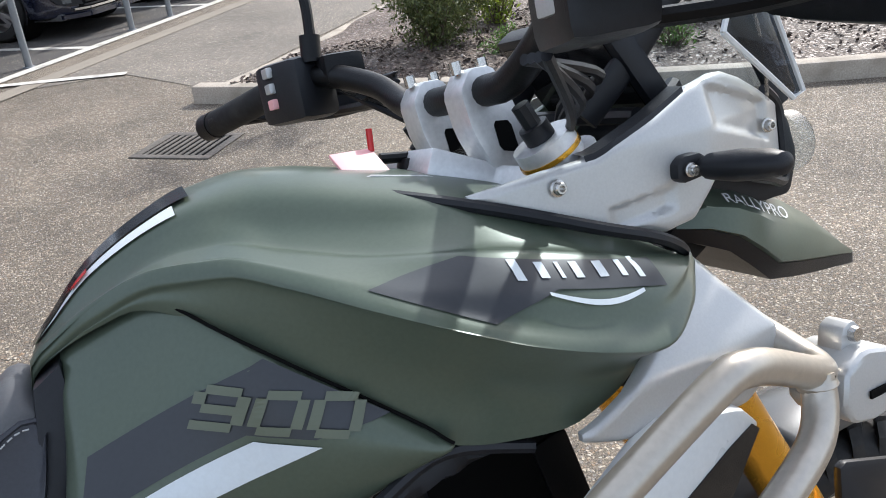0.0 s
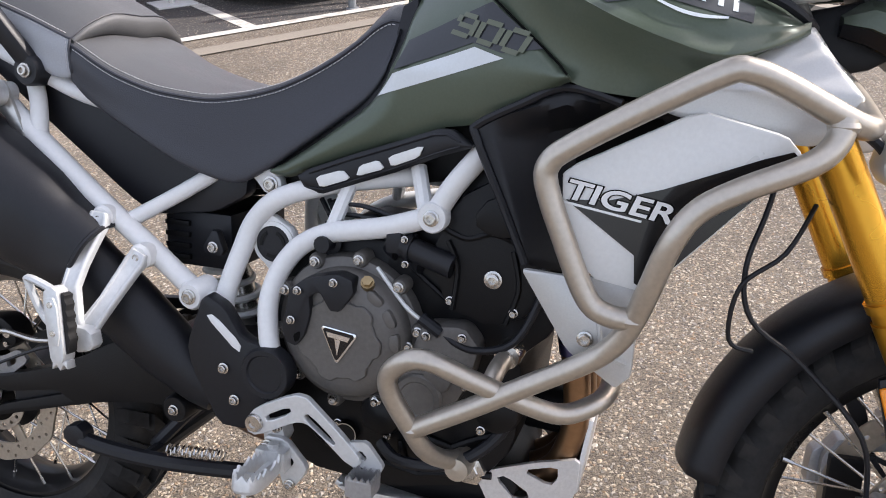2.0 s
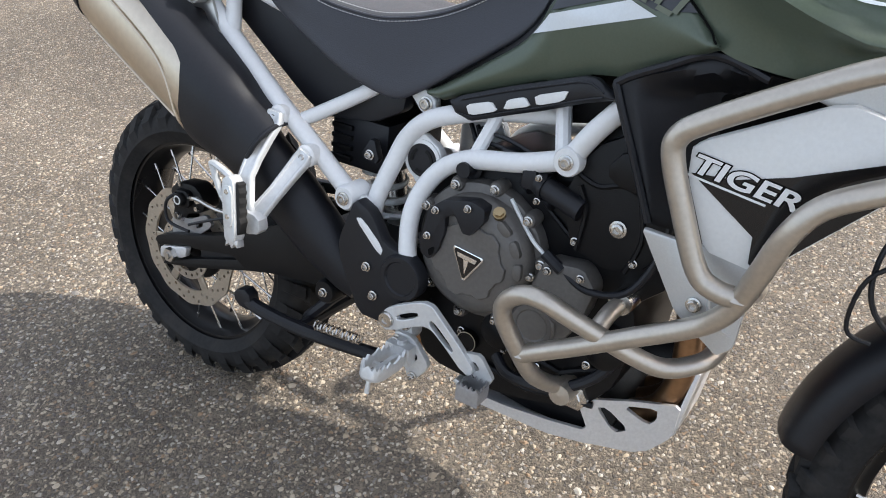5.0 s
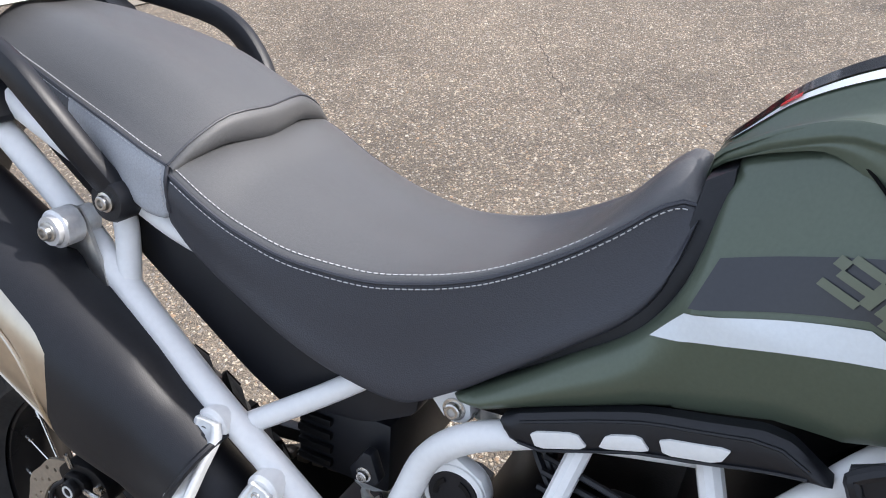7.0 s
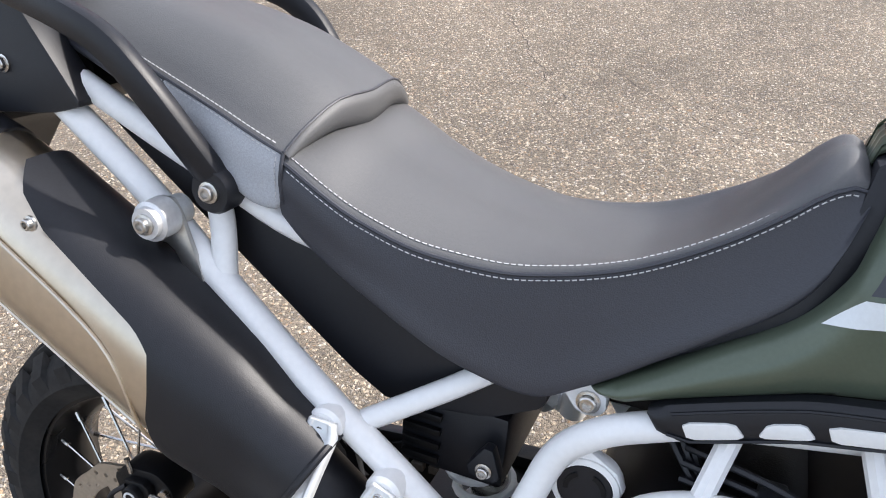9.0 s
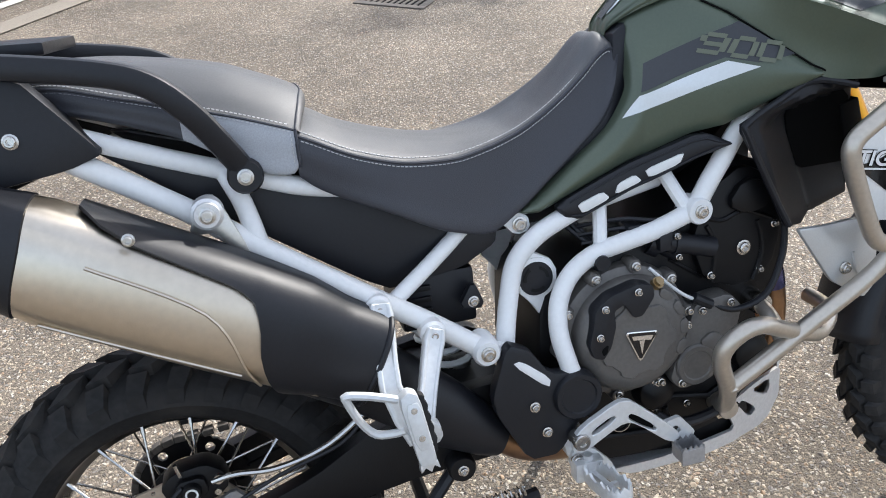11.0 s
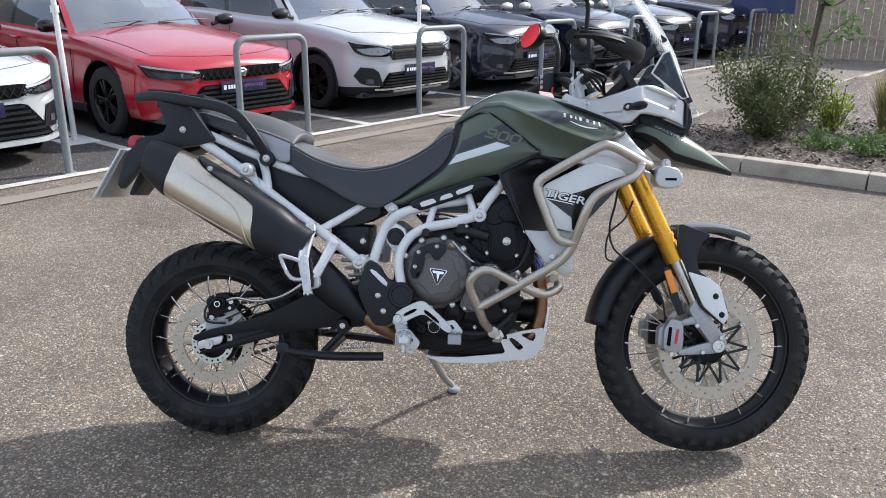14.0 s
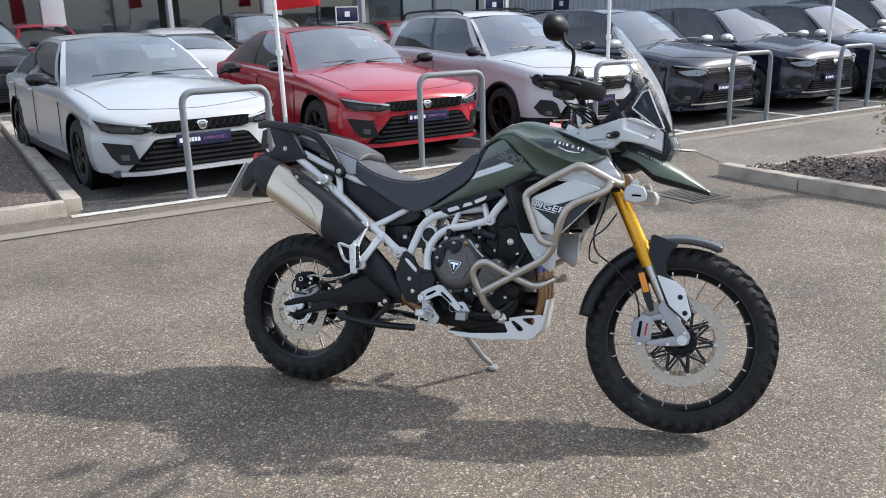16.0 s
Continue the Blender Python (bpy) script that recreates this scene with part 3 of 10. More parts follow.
def drain():
    ob = thing("drain_grate", "worn cast iron drain grate set in the asphalt", "drain", Matrix.Translation((0.495, 4.15, 0.0)) @ Matrix.Rotation(radians(-38), 4, "Z"))
    part("recess", box(-0.19, 0.19, -0.17, 0.17, 0.0005, 0.003, 0), M_DARK, ob)
    part("frame", join(box(-0.24, 0.24, -0.22, -0.17, 0, 0.008), box(-0.24, 0.24, 0.17, 0.22, 0, 0.008), box(-0.24, -0.19, -0.17, 0.17, 0, 0.008), box(0.19, 0.24, -0.17, 0.17, 0, 0.008)), M_IRON, ob)
    for i in range(9):
        part("bar", box(-0.178 + i * 0.0405, -0.158 + i * 0.0405, -0.17, 0.17, 0.001, 0.007, 0.002), M_IRON, ob)


drain()


M_CRACK = material("dirt in a crack", (0.055, 0.048, 0.04), 0.95, grain=0.3, bump=0)


def cracks():
    """Thin dark open cracks in the asphalt, slightly below its rim."""
    rnd = random.Random(11)
    for a, b in (((-1.02, 2.5), (-0.78, 2.12)), ((-0.66, 2.42), (-0.18, 2.1)), ((-0.18, 2.1), (0.25, 2.05)), ((-1.3, 2.9), (-1.02, 2.5)), ((-0.3, 2.6), (0.1, 2.9))):
        n, V, F = 14, [], []
        a, b = Vector((*a, 0.0015)), Vector((*b, 0.0015))
        side = (b - a).normalized().cross(Vector((0, 0, 1)))
        off = 0
        for i in range(n + 1):
            off += rnd.uniform(-0.014, 0.014)
            p = a.lerp(b, i / n) + side * off
            w = rnd.uniform(0.0006, 0.0022)
            V += [tuple(p - side * w), tuple(p + side * w)]
            if i:
                F.append((2 * i - 2, 2 * i - 1, 2 * i + 1, 2 * i))
        whole("ground_crack", (V, F), M_CRACK, "thin dark crack in the asphalt", "crack", kind="structure", smooth=0)


cracks()


def hoop():
    ob = thing("hoop_barrier", "grey painted steel hoop barrier at the head of a bay", "barrier", group="hoop barriers along the bays")
    w, h, r = 0.385, 0.93, 0.1
    pts = [(-w, 0, 0), (-w, 0, h - r)] + [(-w + r - r * math.cos(a), 0, h - r + r * math.sin(a)) for a in (0.4, 0.8, 1.2, 1.57)]
    part("hoop", tube(pts + [(-x, y, z) for x, y, z in pts[::-1]], 0.03, 14, 1), M_HOOP, ob)
    for x in (-w, w):
        part("base_collar", lathe([(0.031, 0.012), (0.05, 0.01), (0.055, 0)], (x, 0, 0), "z", 16), M_HOOP, ob)
    return ob


def hoop_pose(k):
    return Matrix.Translation(at(k * BAY, 0)) @ Matrix.Rotation(math.atan2(BAY_U.y, BAY_U.x), 4, "Z")


first = hoop()
first.matrix_world = hoop_pose(0)
for k in range(1, 7):
    copy_thing(first, hoop_pose(k))

# ---- cars ----
M_TYRE = material("car tyre rubber", (0.018, 0.018, 0.019), 0.75, grain=0.2, bump=0.1)
M_WHEEL_BLACK = material("gloss black alloy", (0.012, 0.012, 0.013), 0.22, 0.3, bump=0)
M_WHEEL_GREY = material("silver alloy", (0.42, 0.42, 0.43), 0.3, 0.8, bump=0)
M_CARGLASS = glass("tinted car glass", (0.50, 0.56, 0.57), 0.02, 0.44)
M_SIDEGLASS = glass("dark side glass", (0.24, 0.28, 0.29), 0.02, 0.12)
M_LAMP = glass("headlamp glass", (0.85, 0.87, 0.9), 0.03)
M_INNER = material("dark cabin cloth", (0.075, 0.075, 0.078), 0.8, bump=0)
M_NAVYPLATE = material("navy display plate", (0.012, 0.014, 0.050), 0.3, grain=0.04, bump=0)
M_PAPER = material("white price card", (0.7, 0.74, 0.72), 0.6, bump=0)
M_PLATE_TEXT = material("plate white print", (0.75, 0.75, 0.8), 0.4, bump=0)
M_PLATE_VIOLET = material("plate violet print", (0.32, 0.13, 0.33), 0.4, bump=0)


def paint(name, color, metal=0.0):
    return material(name, color, 0.22, metal, grain=0.02, scale=500, wear=0.08, wear_color=tuple(c * 0.7 + 0.05 for c in color), wear_scale=2, bump=0, coat=0.8, rough_var=0.05)


SALOON = dict(length=4.55, width=0.90, axles=(-0.92, -3.655), tyre=0.325, plate=0.475, slim=True,
              top=curve([(-4.55, 0.80), (-4.48, 0.93), (-4.3, 1.0), (-3.9, 1.17), (-3.3, 1.36), (-2.7, 1.415), (-2.2, 1.39), (-1.9, 1.30), (-1.35, 0.99), (-1.0, 0.94), (-0.4, 0.84), (-0.12, 0.755), (-0.03, 0.69), (0.0, 0.62)]),
              belt=curve([(-4.55, 0.78), (-4.3, 0.95), (-3.5, 0.96), (-2.0, 0.91), (-1.35, 0.89), (-0.4, 0.76), (-0.1, 0.67), (0.0, 0.58)]),
              side=[(-3.75, -2.62), (-2.54, -1.62)], screen=(-2.16, -1.36), rear=(-4.2, -3.55))
HATCH = dict(length=4.09, width=0.86, axles=(-0.83, -3.35), tyre=0.315, plate=0.47, slim=False,
             top=curve([(-4.09, 0.85), (-4.03, 1.05), (-3.85, 1.36), (-3.6, 1.5), (-2.9, 1.56), (-2.2, 1.555), (-1.8, 1.50), (-0.98, 1.06), (-0.7, 1.02), (-0.25, 0.93), (-0.08, 0.84), (-0.02, 0.76), (0.0, 0.70)]),
             belt=curve([(-4.09, 0.83), (-3.9, 1.06), (-3.0, 1.05), (-1.9, 0.98), (-1.2, 0.96), (-0.3, 0.85), (-0.08, 0.76), (0.0, 0.66)]),
             side=[(-3.5, -2.42), (-2.34, -1.45)], screen=(-1.78, -1.0), rear=(-4.0, -3.66))
TALL = dict(length=4.6, width=0.93, axles=(-0.95, -3.6), tyre=0.36, plate=0.5, slim=False,
            top=curve([(-4.6, 0.95), (-4.52, 1.15), (-4.3, 1.5), (-3.9, 1.64), (-3.0, 1.69), (-2.3, 1.67), (-2.05, 1.62), (-1.3, 1.17), (-1.0, 1.13), (-0.25, 1.03), (-0.07, 0.95), (-0.02, 0.86), (0.0, 0.80)]),
            belt=curve([(-4.6, 0.93), (-4.3, 1.15), (-3.0, 1.15), (-1.9, 1.08), (-1.3, 1.06), (-0.3, 0.95), (-0.08, 0.86), (0.0, 0.76)]),
            side=[(-3.9, -2.75), (-2.67, -1.75)], screen=(-2.03, -1.32), rear=(-4.5, -4.1))


def car(model, coat_mat, label, m, wheels=M_WHEEL_BLACK, lower=None, plate=True, card=False, group="", rails=False, roof_sign=False, bright=False):
    c = model
    L, W, (ax_f, ax_r), R = c["length"], c["width"], c["axles"], c["tyre"]
    ob = thing("car", label, "car", m, group)
    top, belt = c["top"], c["belt"]
    lower = lower or coat_mat

    def half(x):
        nose = 0.45 + (W - 0.45) * math.sqrt(min(1, -x / 0.34)) if x > -0.34 else W
        tail = 0.62 + (W - 0.62) * math.sqrt(min(1, (x + L) / 0.5)) if x < -L + 0.5 else W
        return min(nose, tail)

    def nose_x(y):
        return -0.34 * max(0, (abs(y) - 0.45) / (W - 0.45)) ** 2

    cowl, deck = c["screen"][1], c["rear"][0]
    xs = [0.0, -0.004, -0.015, -0.035, -0.065, -0.105, -0.155, -0.215, -0.28, -0.34]
    x = -0.38
    while x > -L + 0.5:
        xs.append(x)
        x -= 0.04
    xs += [-L + 0.5, -L + 0.4, -L + 0.3, -L + 0.2, -L + 0.12, -L + 0.06, -L + 0.02, -L]

    def lid(x):
        """Height of bonnet, boot and of the deck hidden below the cabin."""
        if deck < x < cowl:
            return min(top(x), top(cowl) + (top(deck) - top(cowl)) * (x - cowl) / (deck - cowl)) - 0.012
        return top(x)

    def section(x):
        w, zt, zb = half(x), lid(x), min(belt(x), lid(x) - 0.01)
        key = [(w - 0.10, 0.19), (w - 0.04, 0.215), (w - 0.012, 0.30), (w, 0.40), (w - 0.002, 0.50), (w - 0.020, zb * 0.80), (w - 0.006, zb - 0.085), (w - 0.02, zb - 0.02), (w - 0.045, zb)]
        pts = []
        for p, q in zip(key, key[1:]):
            pts += [(p[0] + (q[0] - p[0]) * k / 3, p[1] + (q[1] - p[1]) * k / 3) for k in range(3)]
        for k in range(13):
            t = k / 12
            pts.append(((w - 0.045) * (1 - t), zb + (zt - zb) * (1 - (1 - t) ** 2.4)))
        return pts

    S = [section(x) for x in xs]
    NP = len(S[0])
    ra = R + 0.055
    V, body, low = [], [], []
    for i, x in enumerate(xs):
        V += [(x, y, z) for y, z in S[i]]
    faces = []
    for i in range(len(xs) - 1):
        for j in range(NP - 1):
            q = (i * NP + j, (i + 1) * NP + j, (i + 1) * NP + j + 1, i * NP + j + 1)
            mx, mz = sum(V[k][0] for k in q) / 4, sum(V[k][2] for k in q) / 4
            if j < 22 and any(math.hypot(mx - e, mz - R) < ra for e in (ax_f, ax_r)):
                continue
            faces.append((j, q))
    for j, q in faces:
        for k in q:
            x, y, z = V[k]
            for e in (ax_f, ax_r):
                d = math.hypot(x - e, z - R)
                if j < 22 and d < ra:
                    V[k] = (e + (x - e) * ra / d, y, R + (z - R) * ra / d)
    n0 = len(V)
    V += [(x, -y, z) for x, y, z in V]
    for j, q in faces:
        kind = low if (j < 6 and lower is not coat_mat) else body
        kind.append(q)
        kind.append(tuple(k + n0 for k in reversed(q)))
    body.append(tuple(list(range(NP)) + [n0 + k for k in range(NP - 1, -1, -1)]))
    e = (len(xs) - 1) * NP
    body.append(tuple([e + k for k in range(NP - 1, -1, -1)] + [n0 + e + k for k in range(NP)]))

    def pick(F):
        used = sorted({k for f in F for k in f})
        back = {k: i for i, k in enumerate(used)}
        return [V[k] for k in used], [tuple(back[k] for k in f) for f in F]
    part("body", pick(body), coat_mat, ob, smooth=40)
    if low:
        part("lower_cladding", pick(low), lower, ob, "dark plastic cladding", smooth=40)

    # cabin: screens, sides and roof, each a grid whose inner cells are panes
    roof_w = 0.585 * W / 0.9
    (rb, rt), (ft, fb) = c["rear"], c["screen"]

    def mesh_grid(point, nu, nv, test):
        P = [point(i / nu, j / nv) for j in range(nv + 1) for i in range(nu + 1)]
        groups = {}
        for j in range(nv):
            for i in range(nu):
                groups.setdefault(test((i + 0.5) / nu, (j + 0.5) / nv), []).append((j * (nu + 1) + i, j * (nu + 1) + i + 1, (j + 1) * (nu + 1) + i + 1, (j + 1) * (nu + 1) + i))
        out = {}
        for k, F in groups.items():
            used = sorted({i for f in F for i in f})
            back = {i: n for n, i in enumerate(used)}
            out[k] = [P[i] for i in used], [tuple(back[i] for i in f) for f in F]
        return out

    def screen_at(base_x, top_x, wrap_b, wrap_t, w_b):
        def point(u, v):
            q = 2 * u - 1
            xb, xt = base_x + wrap_b * q * q, top_x + wrap_t * q * q
            zb_, zt_ = top(base_x) + (belt(base_x + wrap_b) - top(base_x)) * q * q, top(top_x) - 0.045 * q * q
            out = math.sin(math.pi * v) * 0.03
            x = xb + (xt - xb) * v
            return (x, q * (w_b + (roof_w - w_b) * v), zb_ + (zt_ - zb_) * v + out)
        return point

    def side_at(sg):
        def point(u, v):
            xb, xt = rb + 0.22 + (fb - 0.22 - rb - 0.22) * u, rt + 0.10 + (ft - 0.10 - rt - 0.10) * u
            y_b = W - 0.08 + 0.03 * math.sin(math.pi * u)
            zt_ = top(xt) - 0.045 + 0.012 * math.sin(math.pi * u)
            return (xb + (xt - xb) * v, sg * (y_b + (roof_w - y_b) * v + 0.03 * math.sin(math.pi * v)), belt(xb) - 0.005 + (zt_ - belt(xb)) * v)
        return point

    def roof_at(u, v):
        q = 2 * u - 1
        xf, xr = ft - 0.10 * q * q, rt + 0.10 * q * q
        x = xr + (xf - xr) * v
        edge = 0.012 * math.sin(math.pi * v)
        return (x, q * roof_w, top(min(ft, max(rt, x))) - (0.045 - edge) * q * q)

    shell = []
    for name, point, label_k in (("windscreen", screen_at(fb, ft, -0.22, -0.10, W - 0.08), "windscreen of tinted glass"), ("rear_window", screen_at(rb, rt, 0.22, 0.10, W - 0.08), "dark rear window")):
        g = mesh_grid(point, 30, 12, lambda u, v: "glass" if 0.03 < u < 0.97 and 0.04 < v < 0.96 else "shell")
        part(name, g["glass"], M_CARGLASS, ob, label_k, smooth=60)
        shell.append(g["shell"])
    for sg in (1, -1):
        def test(u, v):
            if 0.06 < v < 0.90 and (0.08 < u < 0.50 or 0.54 < u < 0.95) and u < 1.02 - 0.06 * v and u > 0.05 + 0.06 * v:
                return "back" if u < 0.5 else "front"
            return "pillar" if 0.5 < u < 0.54 and 0.06 < v < 0.90 else "shell"
        g = mesh_grid(side_at(sg), 50, 12, test)
        for key in ("front", "back"):
            part("side_window", g[key], M_SIDEGLASS, ob, "dark tinted side window", smooth=60)
        part("door_pillar", g["pillar"], M_GLOSS, ob)
        shell.append(g["shell"])
    shell.append(mesh_grid(roof_at, 16, 14, lambda u, v: "shell")["shell"])
    part("roof", join(*shell), coat_mat, ob, smooth=50)
    # cabin and wheel wells seen through the openings
    part("cabin", join(box(c["side"][0][0] - 0.2, c["screen"][1] - 0.1, -W + 0.16, W - 0.16, 0.3, belt(-2) - 0.04, 0.05),
                       *[box(x0, x0 + 0.14, y0 - 0.22, y0 + 0.22, 0.6, belt(-2) + 0.28, 0.06) for x0 in (-2.7, -3.5) for y0 in (-0.38, 0.38)]), M_INNER, ob)
    # the wells' deep shade is in their near-black colour
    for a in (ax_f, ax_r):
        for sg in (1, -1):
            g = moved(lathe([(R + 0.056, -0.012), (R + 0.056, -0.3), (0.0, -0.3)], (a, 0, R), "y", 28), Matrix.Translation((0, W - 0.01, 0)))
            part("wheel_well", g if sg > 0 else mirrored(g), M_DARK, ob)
    part("floor_pan", box(-L + 0.15, -0.15, -W + 0.12, W - 0.12, 0.17, 0.24, 0.03), M_INNER, ob)
    for a in (ax_f, ax_r):
        for s in (1, -1):
            g = []
            for k in range(25):
                an = math.pi * (-0.12 + 1.24 * k / 24)
                g.append((a + (R + 0.058) * math.cos(an), W - 0.006, R + (R + 0.058) * math.sin(an)))
            t = tube(g, 0.020 if lower is not coat_mat else 0.006, 6, 1)
            part("arch_trim", t if s > 0 else mirrored(t), lower if lower is not coat_mat else M_BLACK, ob)
            wheel_m = Matrix.Translation((a, s * (W - 0.115), R)) @ (Matrix() if s > 0 else Matrix.Rotation(math.pi, 4, "Z"))
            tyre = part("wheel", lathe([(0.21, 0.10), (0.235, 0.105), (R - 0.03, 0.10), (R - 0.006, 0.075), (R, 0.04), (R, -0.06), (R - 0.02, -0.1), (0.2, -0.1)], (0, 0, 0), "y", 36), M_TYRE, ob, m=wheel_m)
            part("alloy_rim", lathe([(0.225, 0.095), (0.215, 0.085), (0.20, 0.03), (0.2, -0.08), (0.0, -0.07)], (0, 0, 0), "y", 36), wheels, tyre)
            for k in range(10):
                sp = prism([(0.03, -0.022), (0.2, -0.018), (0.212, 0.0), (0.2, 0.018), (0.03, 0.022)], 0.05, 0.085, 0.006)
                part("spoke", moved(sp, Matrix.Rotation(2 * math.pi * (k // 2) / 5 + (0.16 if k % 2 else -0.16), 4, "Y")), wheels, tyre)
            part("hub_cap", lathe([(0.045, 0.06), (0.04, 0.09), (0.0, 0.095)], (0, 0, 0), "y", 16), wheels, tyre)

    def on_nose(pts, off, thick=0.03):
        """A piece that follows the rounded nose: a polygon in y and z."""
        def fx(y, z):
            x = nose_x(y)
            while x > -0.6 and top(x) < z + 0.005:
                x -= 0.01
            return x
        lo, hi = min(p[0] for p in pts), max(p[0] for p in pts)
        cols = max(4, int((hi - lo) / 0.045))
        Vv = []
        for i in range(cols + 1):
            y = lo + (hi - lo) * (0.002 + 0.996 * i / cols)
            zs = []
            for (y0, z0), (y1, z1) in zip(pts, pts[1:] + pts[:1]):
                if min(y0, y1) <= y <= max(y0, y1) and abs(y1 - y0) > 1e-9:
                    zs.append(z0 + (z1 - z0) * (y - y0) / (y1 - y0))
            za, zb_ = min(zs), max(zs)
            for j in range(5):
                z = za + (zb_ - za) * j / 4
                Vv.append((fx(y, z) + off, y, z))
            Vv += [(fx(y, zb_) + off - thick, y, zb_), (fx(y, za) + off - thick, y, za)]
        return Vv, [(i * 7 + j, (i + 1) * 7 + j, (i + 1) * 7 + (j + 1) % 7, i * 7 + (j + 1) % 7) for i in range(cols) for j in range(7)] + [tuple(range(6, -1, -1)), tuple(cols * 7 + j for j in range(7))]

    def over(x, y):
        """A point on the bonnet's skin."""
        w = half(x) - 0.045
        t = 1 - min(1, abs(y) / w)
        zb = min(belt(x), lid(x) - 0.01)
        return (x, y, zb + (lid(x) - zb) * (1 - (1 - t) ** 2.4) + 0.001)
    part("bonnet_gap", tube([over(-0.10 - 0.23 * (y / 0.72) ** 2, y) for y in np.linspace(-0.72, 0.72, 25)], 0.0022, 5, 1), M_DARK, ob)
    for s in (1, -1):
        part("bonnet_gap", tube([over(x, s * (0.72 + 0.05 * (x + 0.33) / (cowl + 0.33))) for x in np.linspace(-0.33, cowl + 0.1, 14)], 0.0022, 5, 1), M_DARK, ob)
        part("wiper", tube([(cowl - 0.02, s * 0.30 - 0.25, top(cowl) + 0.02), (cowl - 0.05, s * 0.30 + 0.10, top(cowl) + 0.032), (cowl - 0.06, s * 0.30 + 0.38, top(cowl) + 0.018)], 0.007, 6, 2), M_BLACK, ob)
    zg = top(-0.03) - 0.10
    slim = c["slim"]

    def bars_in(name, low, high, w_low, w_high, count, off, mat):
        """Level bars across an opening that is w_low wide below and w_high above."""
        for k in range(count):
            z = low + (high - low) * (k + 0.5) / count
            w = w_low + (w_high - w_low) * (z - low) / (high - low) - 0.03
            h = (high - low) / count * 0.22
            part(name, on_nose([(-w, z - h), (w, z - h), (w, z + h), (-w, z + h)], off), mat, ob)

    if slim:
        g_low, g_high, g_w = 0.548, 0.652, 0.50
        part("grille", on_nose([(-0.40, g_low), (0.40, g_low), (0.52, 0.605), (0.47, g_high), (-0.47, g_high), (-0.52, 0.605)], 0.010), M_DARK, ob, "black mesh grille")
        for k in range(13):
            y = -0.42 + 0.07 * k
            for lean in (0.035, -0.035):
                part("grille_mesh", on_nose([(y - lean - 0.005, g_low + 0.006), (y - lean + 0.005, g_low + 0.006), (y + lean + 0.005, g_high - 0.006), (y + lean - 0.005, g_high - 0.006)] if lean > 0 else [(y + lean - 0.005, g_high - 0.006), (y - lean - 0.005, g_low + 0.006), (y - lean + 0.005, g_low + 0.006), (y + lean + 0.005, g_high - 0.006)], 0.018, 0.008), M_BLACK, ob)
        intake = (0.235, 0.505, 0.68, 0.44)
        lamp = [(0.42, 0.585), (0.55, 0.560), (0.79, 0.578), (0.865, 0.62), (0.872, 0.700), (0.70, 0.668), (0.46, 0.632)]
        strip = [(0.46, 0.618), (0.70, 0.652), (0.868, 0.684), (0.870, 0.700), (0.70, 0.668), (0.46, 0.634)]
        inner = [(0.52, 0.588), (0.62, 0.578), (0.80, 0.596), (0.82, 0.640), (0.54, 0.610)]
        pod = [(0.58, 0.300), (0.73, 0.290), (0.80, 0.385), (0.835, 0.495), (0.625, 0.470)]
    else:
        part("grille", on_nose([(-0.44, zg - 0.09), (0.44, zg - 0.09), (0.52, zg + 0.03), (0.38, zg + 0.050), (-0.38, zg + 0.050), (-0.52, zg + 0.03)], 0.012), M_GLOSS, ob, "black mesh grille")
        bars_in("grille_bar", zg - 0.085, zg + 0.045, 0.44, 0.44, 4, 0.020, M_BLACK)
        intake = (0.25, 0.45, 0.62, 0.50)
        lamp = [(0.40, zg + 0.005), (0.52, zg - 0.055), (0.72, zg - 0.045), (0.815, zg + 0.025), (0.825, zg + 0.110), (0.62, zg + 0.085), (0.44, zg + 0.040)]
        strip = [(0.44, zg + 0.026), (0.62, zg + 0.070), (0.820, zg + 0.094), (0.822, zg + 0.110), (0.62, zg + 0.085), (0.44, zg + 0.040)]
        inner = [(0.48, zg + 0.0), (0.56, zg - 0.035), (0.72, zg - 0.028), (0.78, zg + 0.03), (0.60, zg + 0.055), (0.48, zg + 0.020)]
        pod = [(0.56, 0.31), (0.74, 0.32), (0.80, 0.42), (0.78, 0.52), (0.62, 0.50)]
    part("lower_intake", on_nose([(-intake[2], intake[0]), (intake[2], intake[0]), (intake[3], intake[1]), (-intake[3], intake[1])], 0.010), M_DARK, ob, "black lower intake")
    bars_in("intake_bar", *intake, 6, 0.018, M_BLACK)
    part("chin_lip", on_nose([(-0.74, 0.19), (0.74, 0.19), (0.74, 0.228), (-0.74, 0.228)], 0.024), lower, ob)
    if bright:
        part("chrome_bar", on_nose([(-0.66, 0.262), (0.66, 0.262), (0.66, 0.282), (-0.66, 0.282)], 0.030), M_CHROME, ob)
        part("grille_bar", on_nose([(-0.5, zg + 0.058), (0.5, zg + 0.058), (0.5, zg + 0.070), (-0.5, zg + 0.070)], 0.024), M_CHROME, ob, "chrome bar above the grille")
    for s in (1, -1):
        flip = (lambda P: P) if s > 0 else (lambda P: [(-y, z) for y, z in P[::-1]])
        part("fog_pod", on_nose(flip([(min(y, W - 0.06), z) for y, z in pod]), 0.012), M_BLACK, ob, "black fog lamp pocket")
        part("headlamp_body", on_nose(flip([(min(y, W - 0.025), z) for y, z in lamp]), 0.006), M_GLOSS, ob)
        part("fog_lamp", on_nose(flip([(min(y, W - 0.08), z) for y, z in [(0.66, 0.335), (0.72, 0.335), (0.72, 0.385), (0.66, 0.385)]]), 0.017, 0.01), M_GRAPHITE, ob)
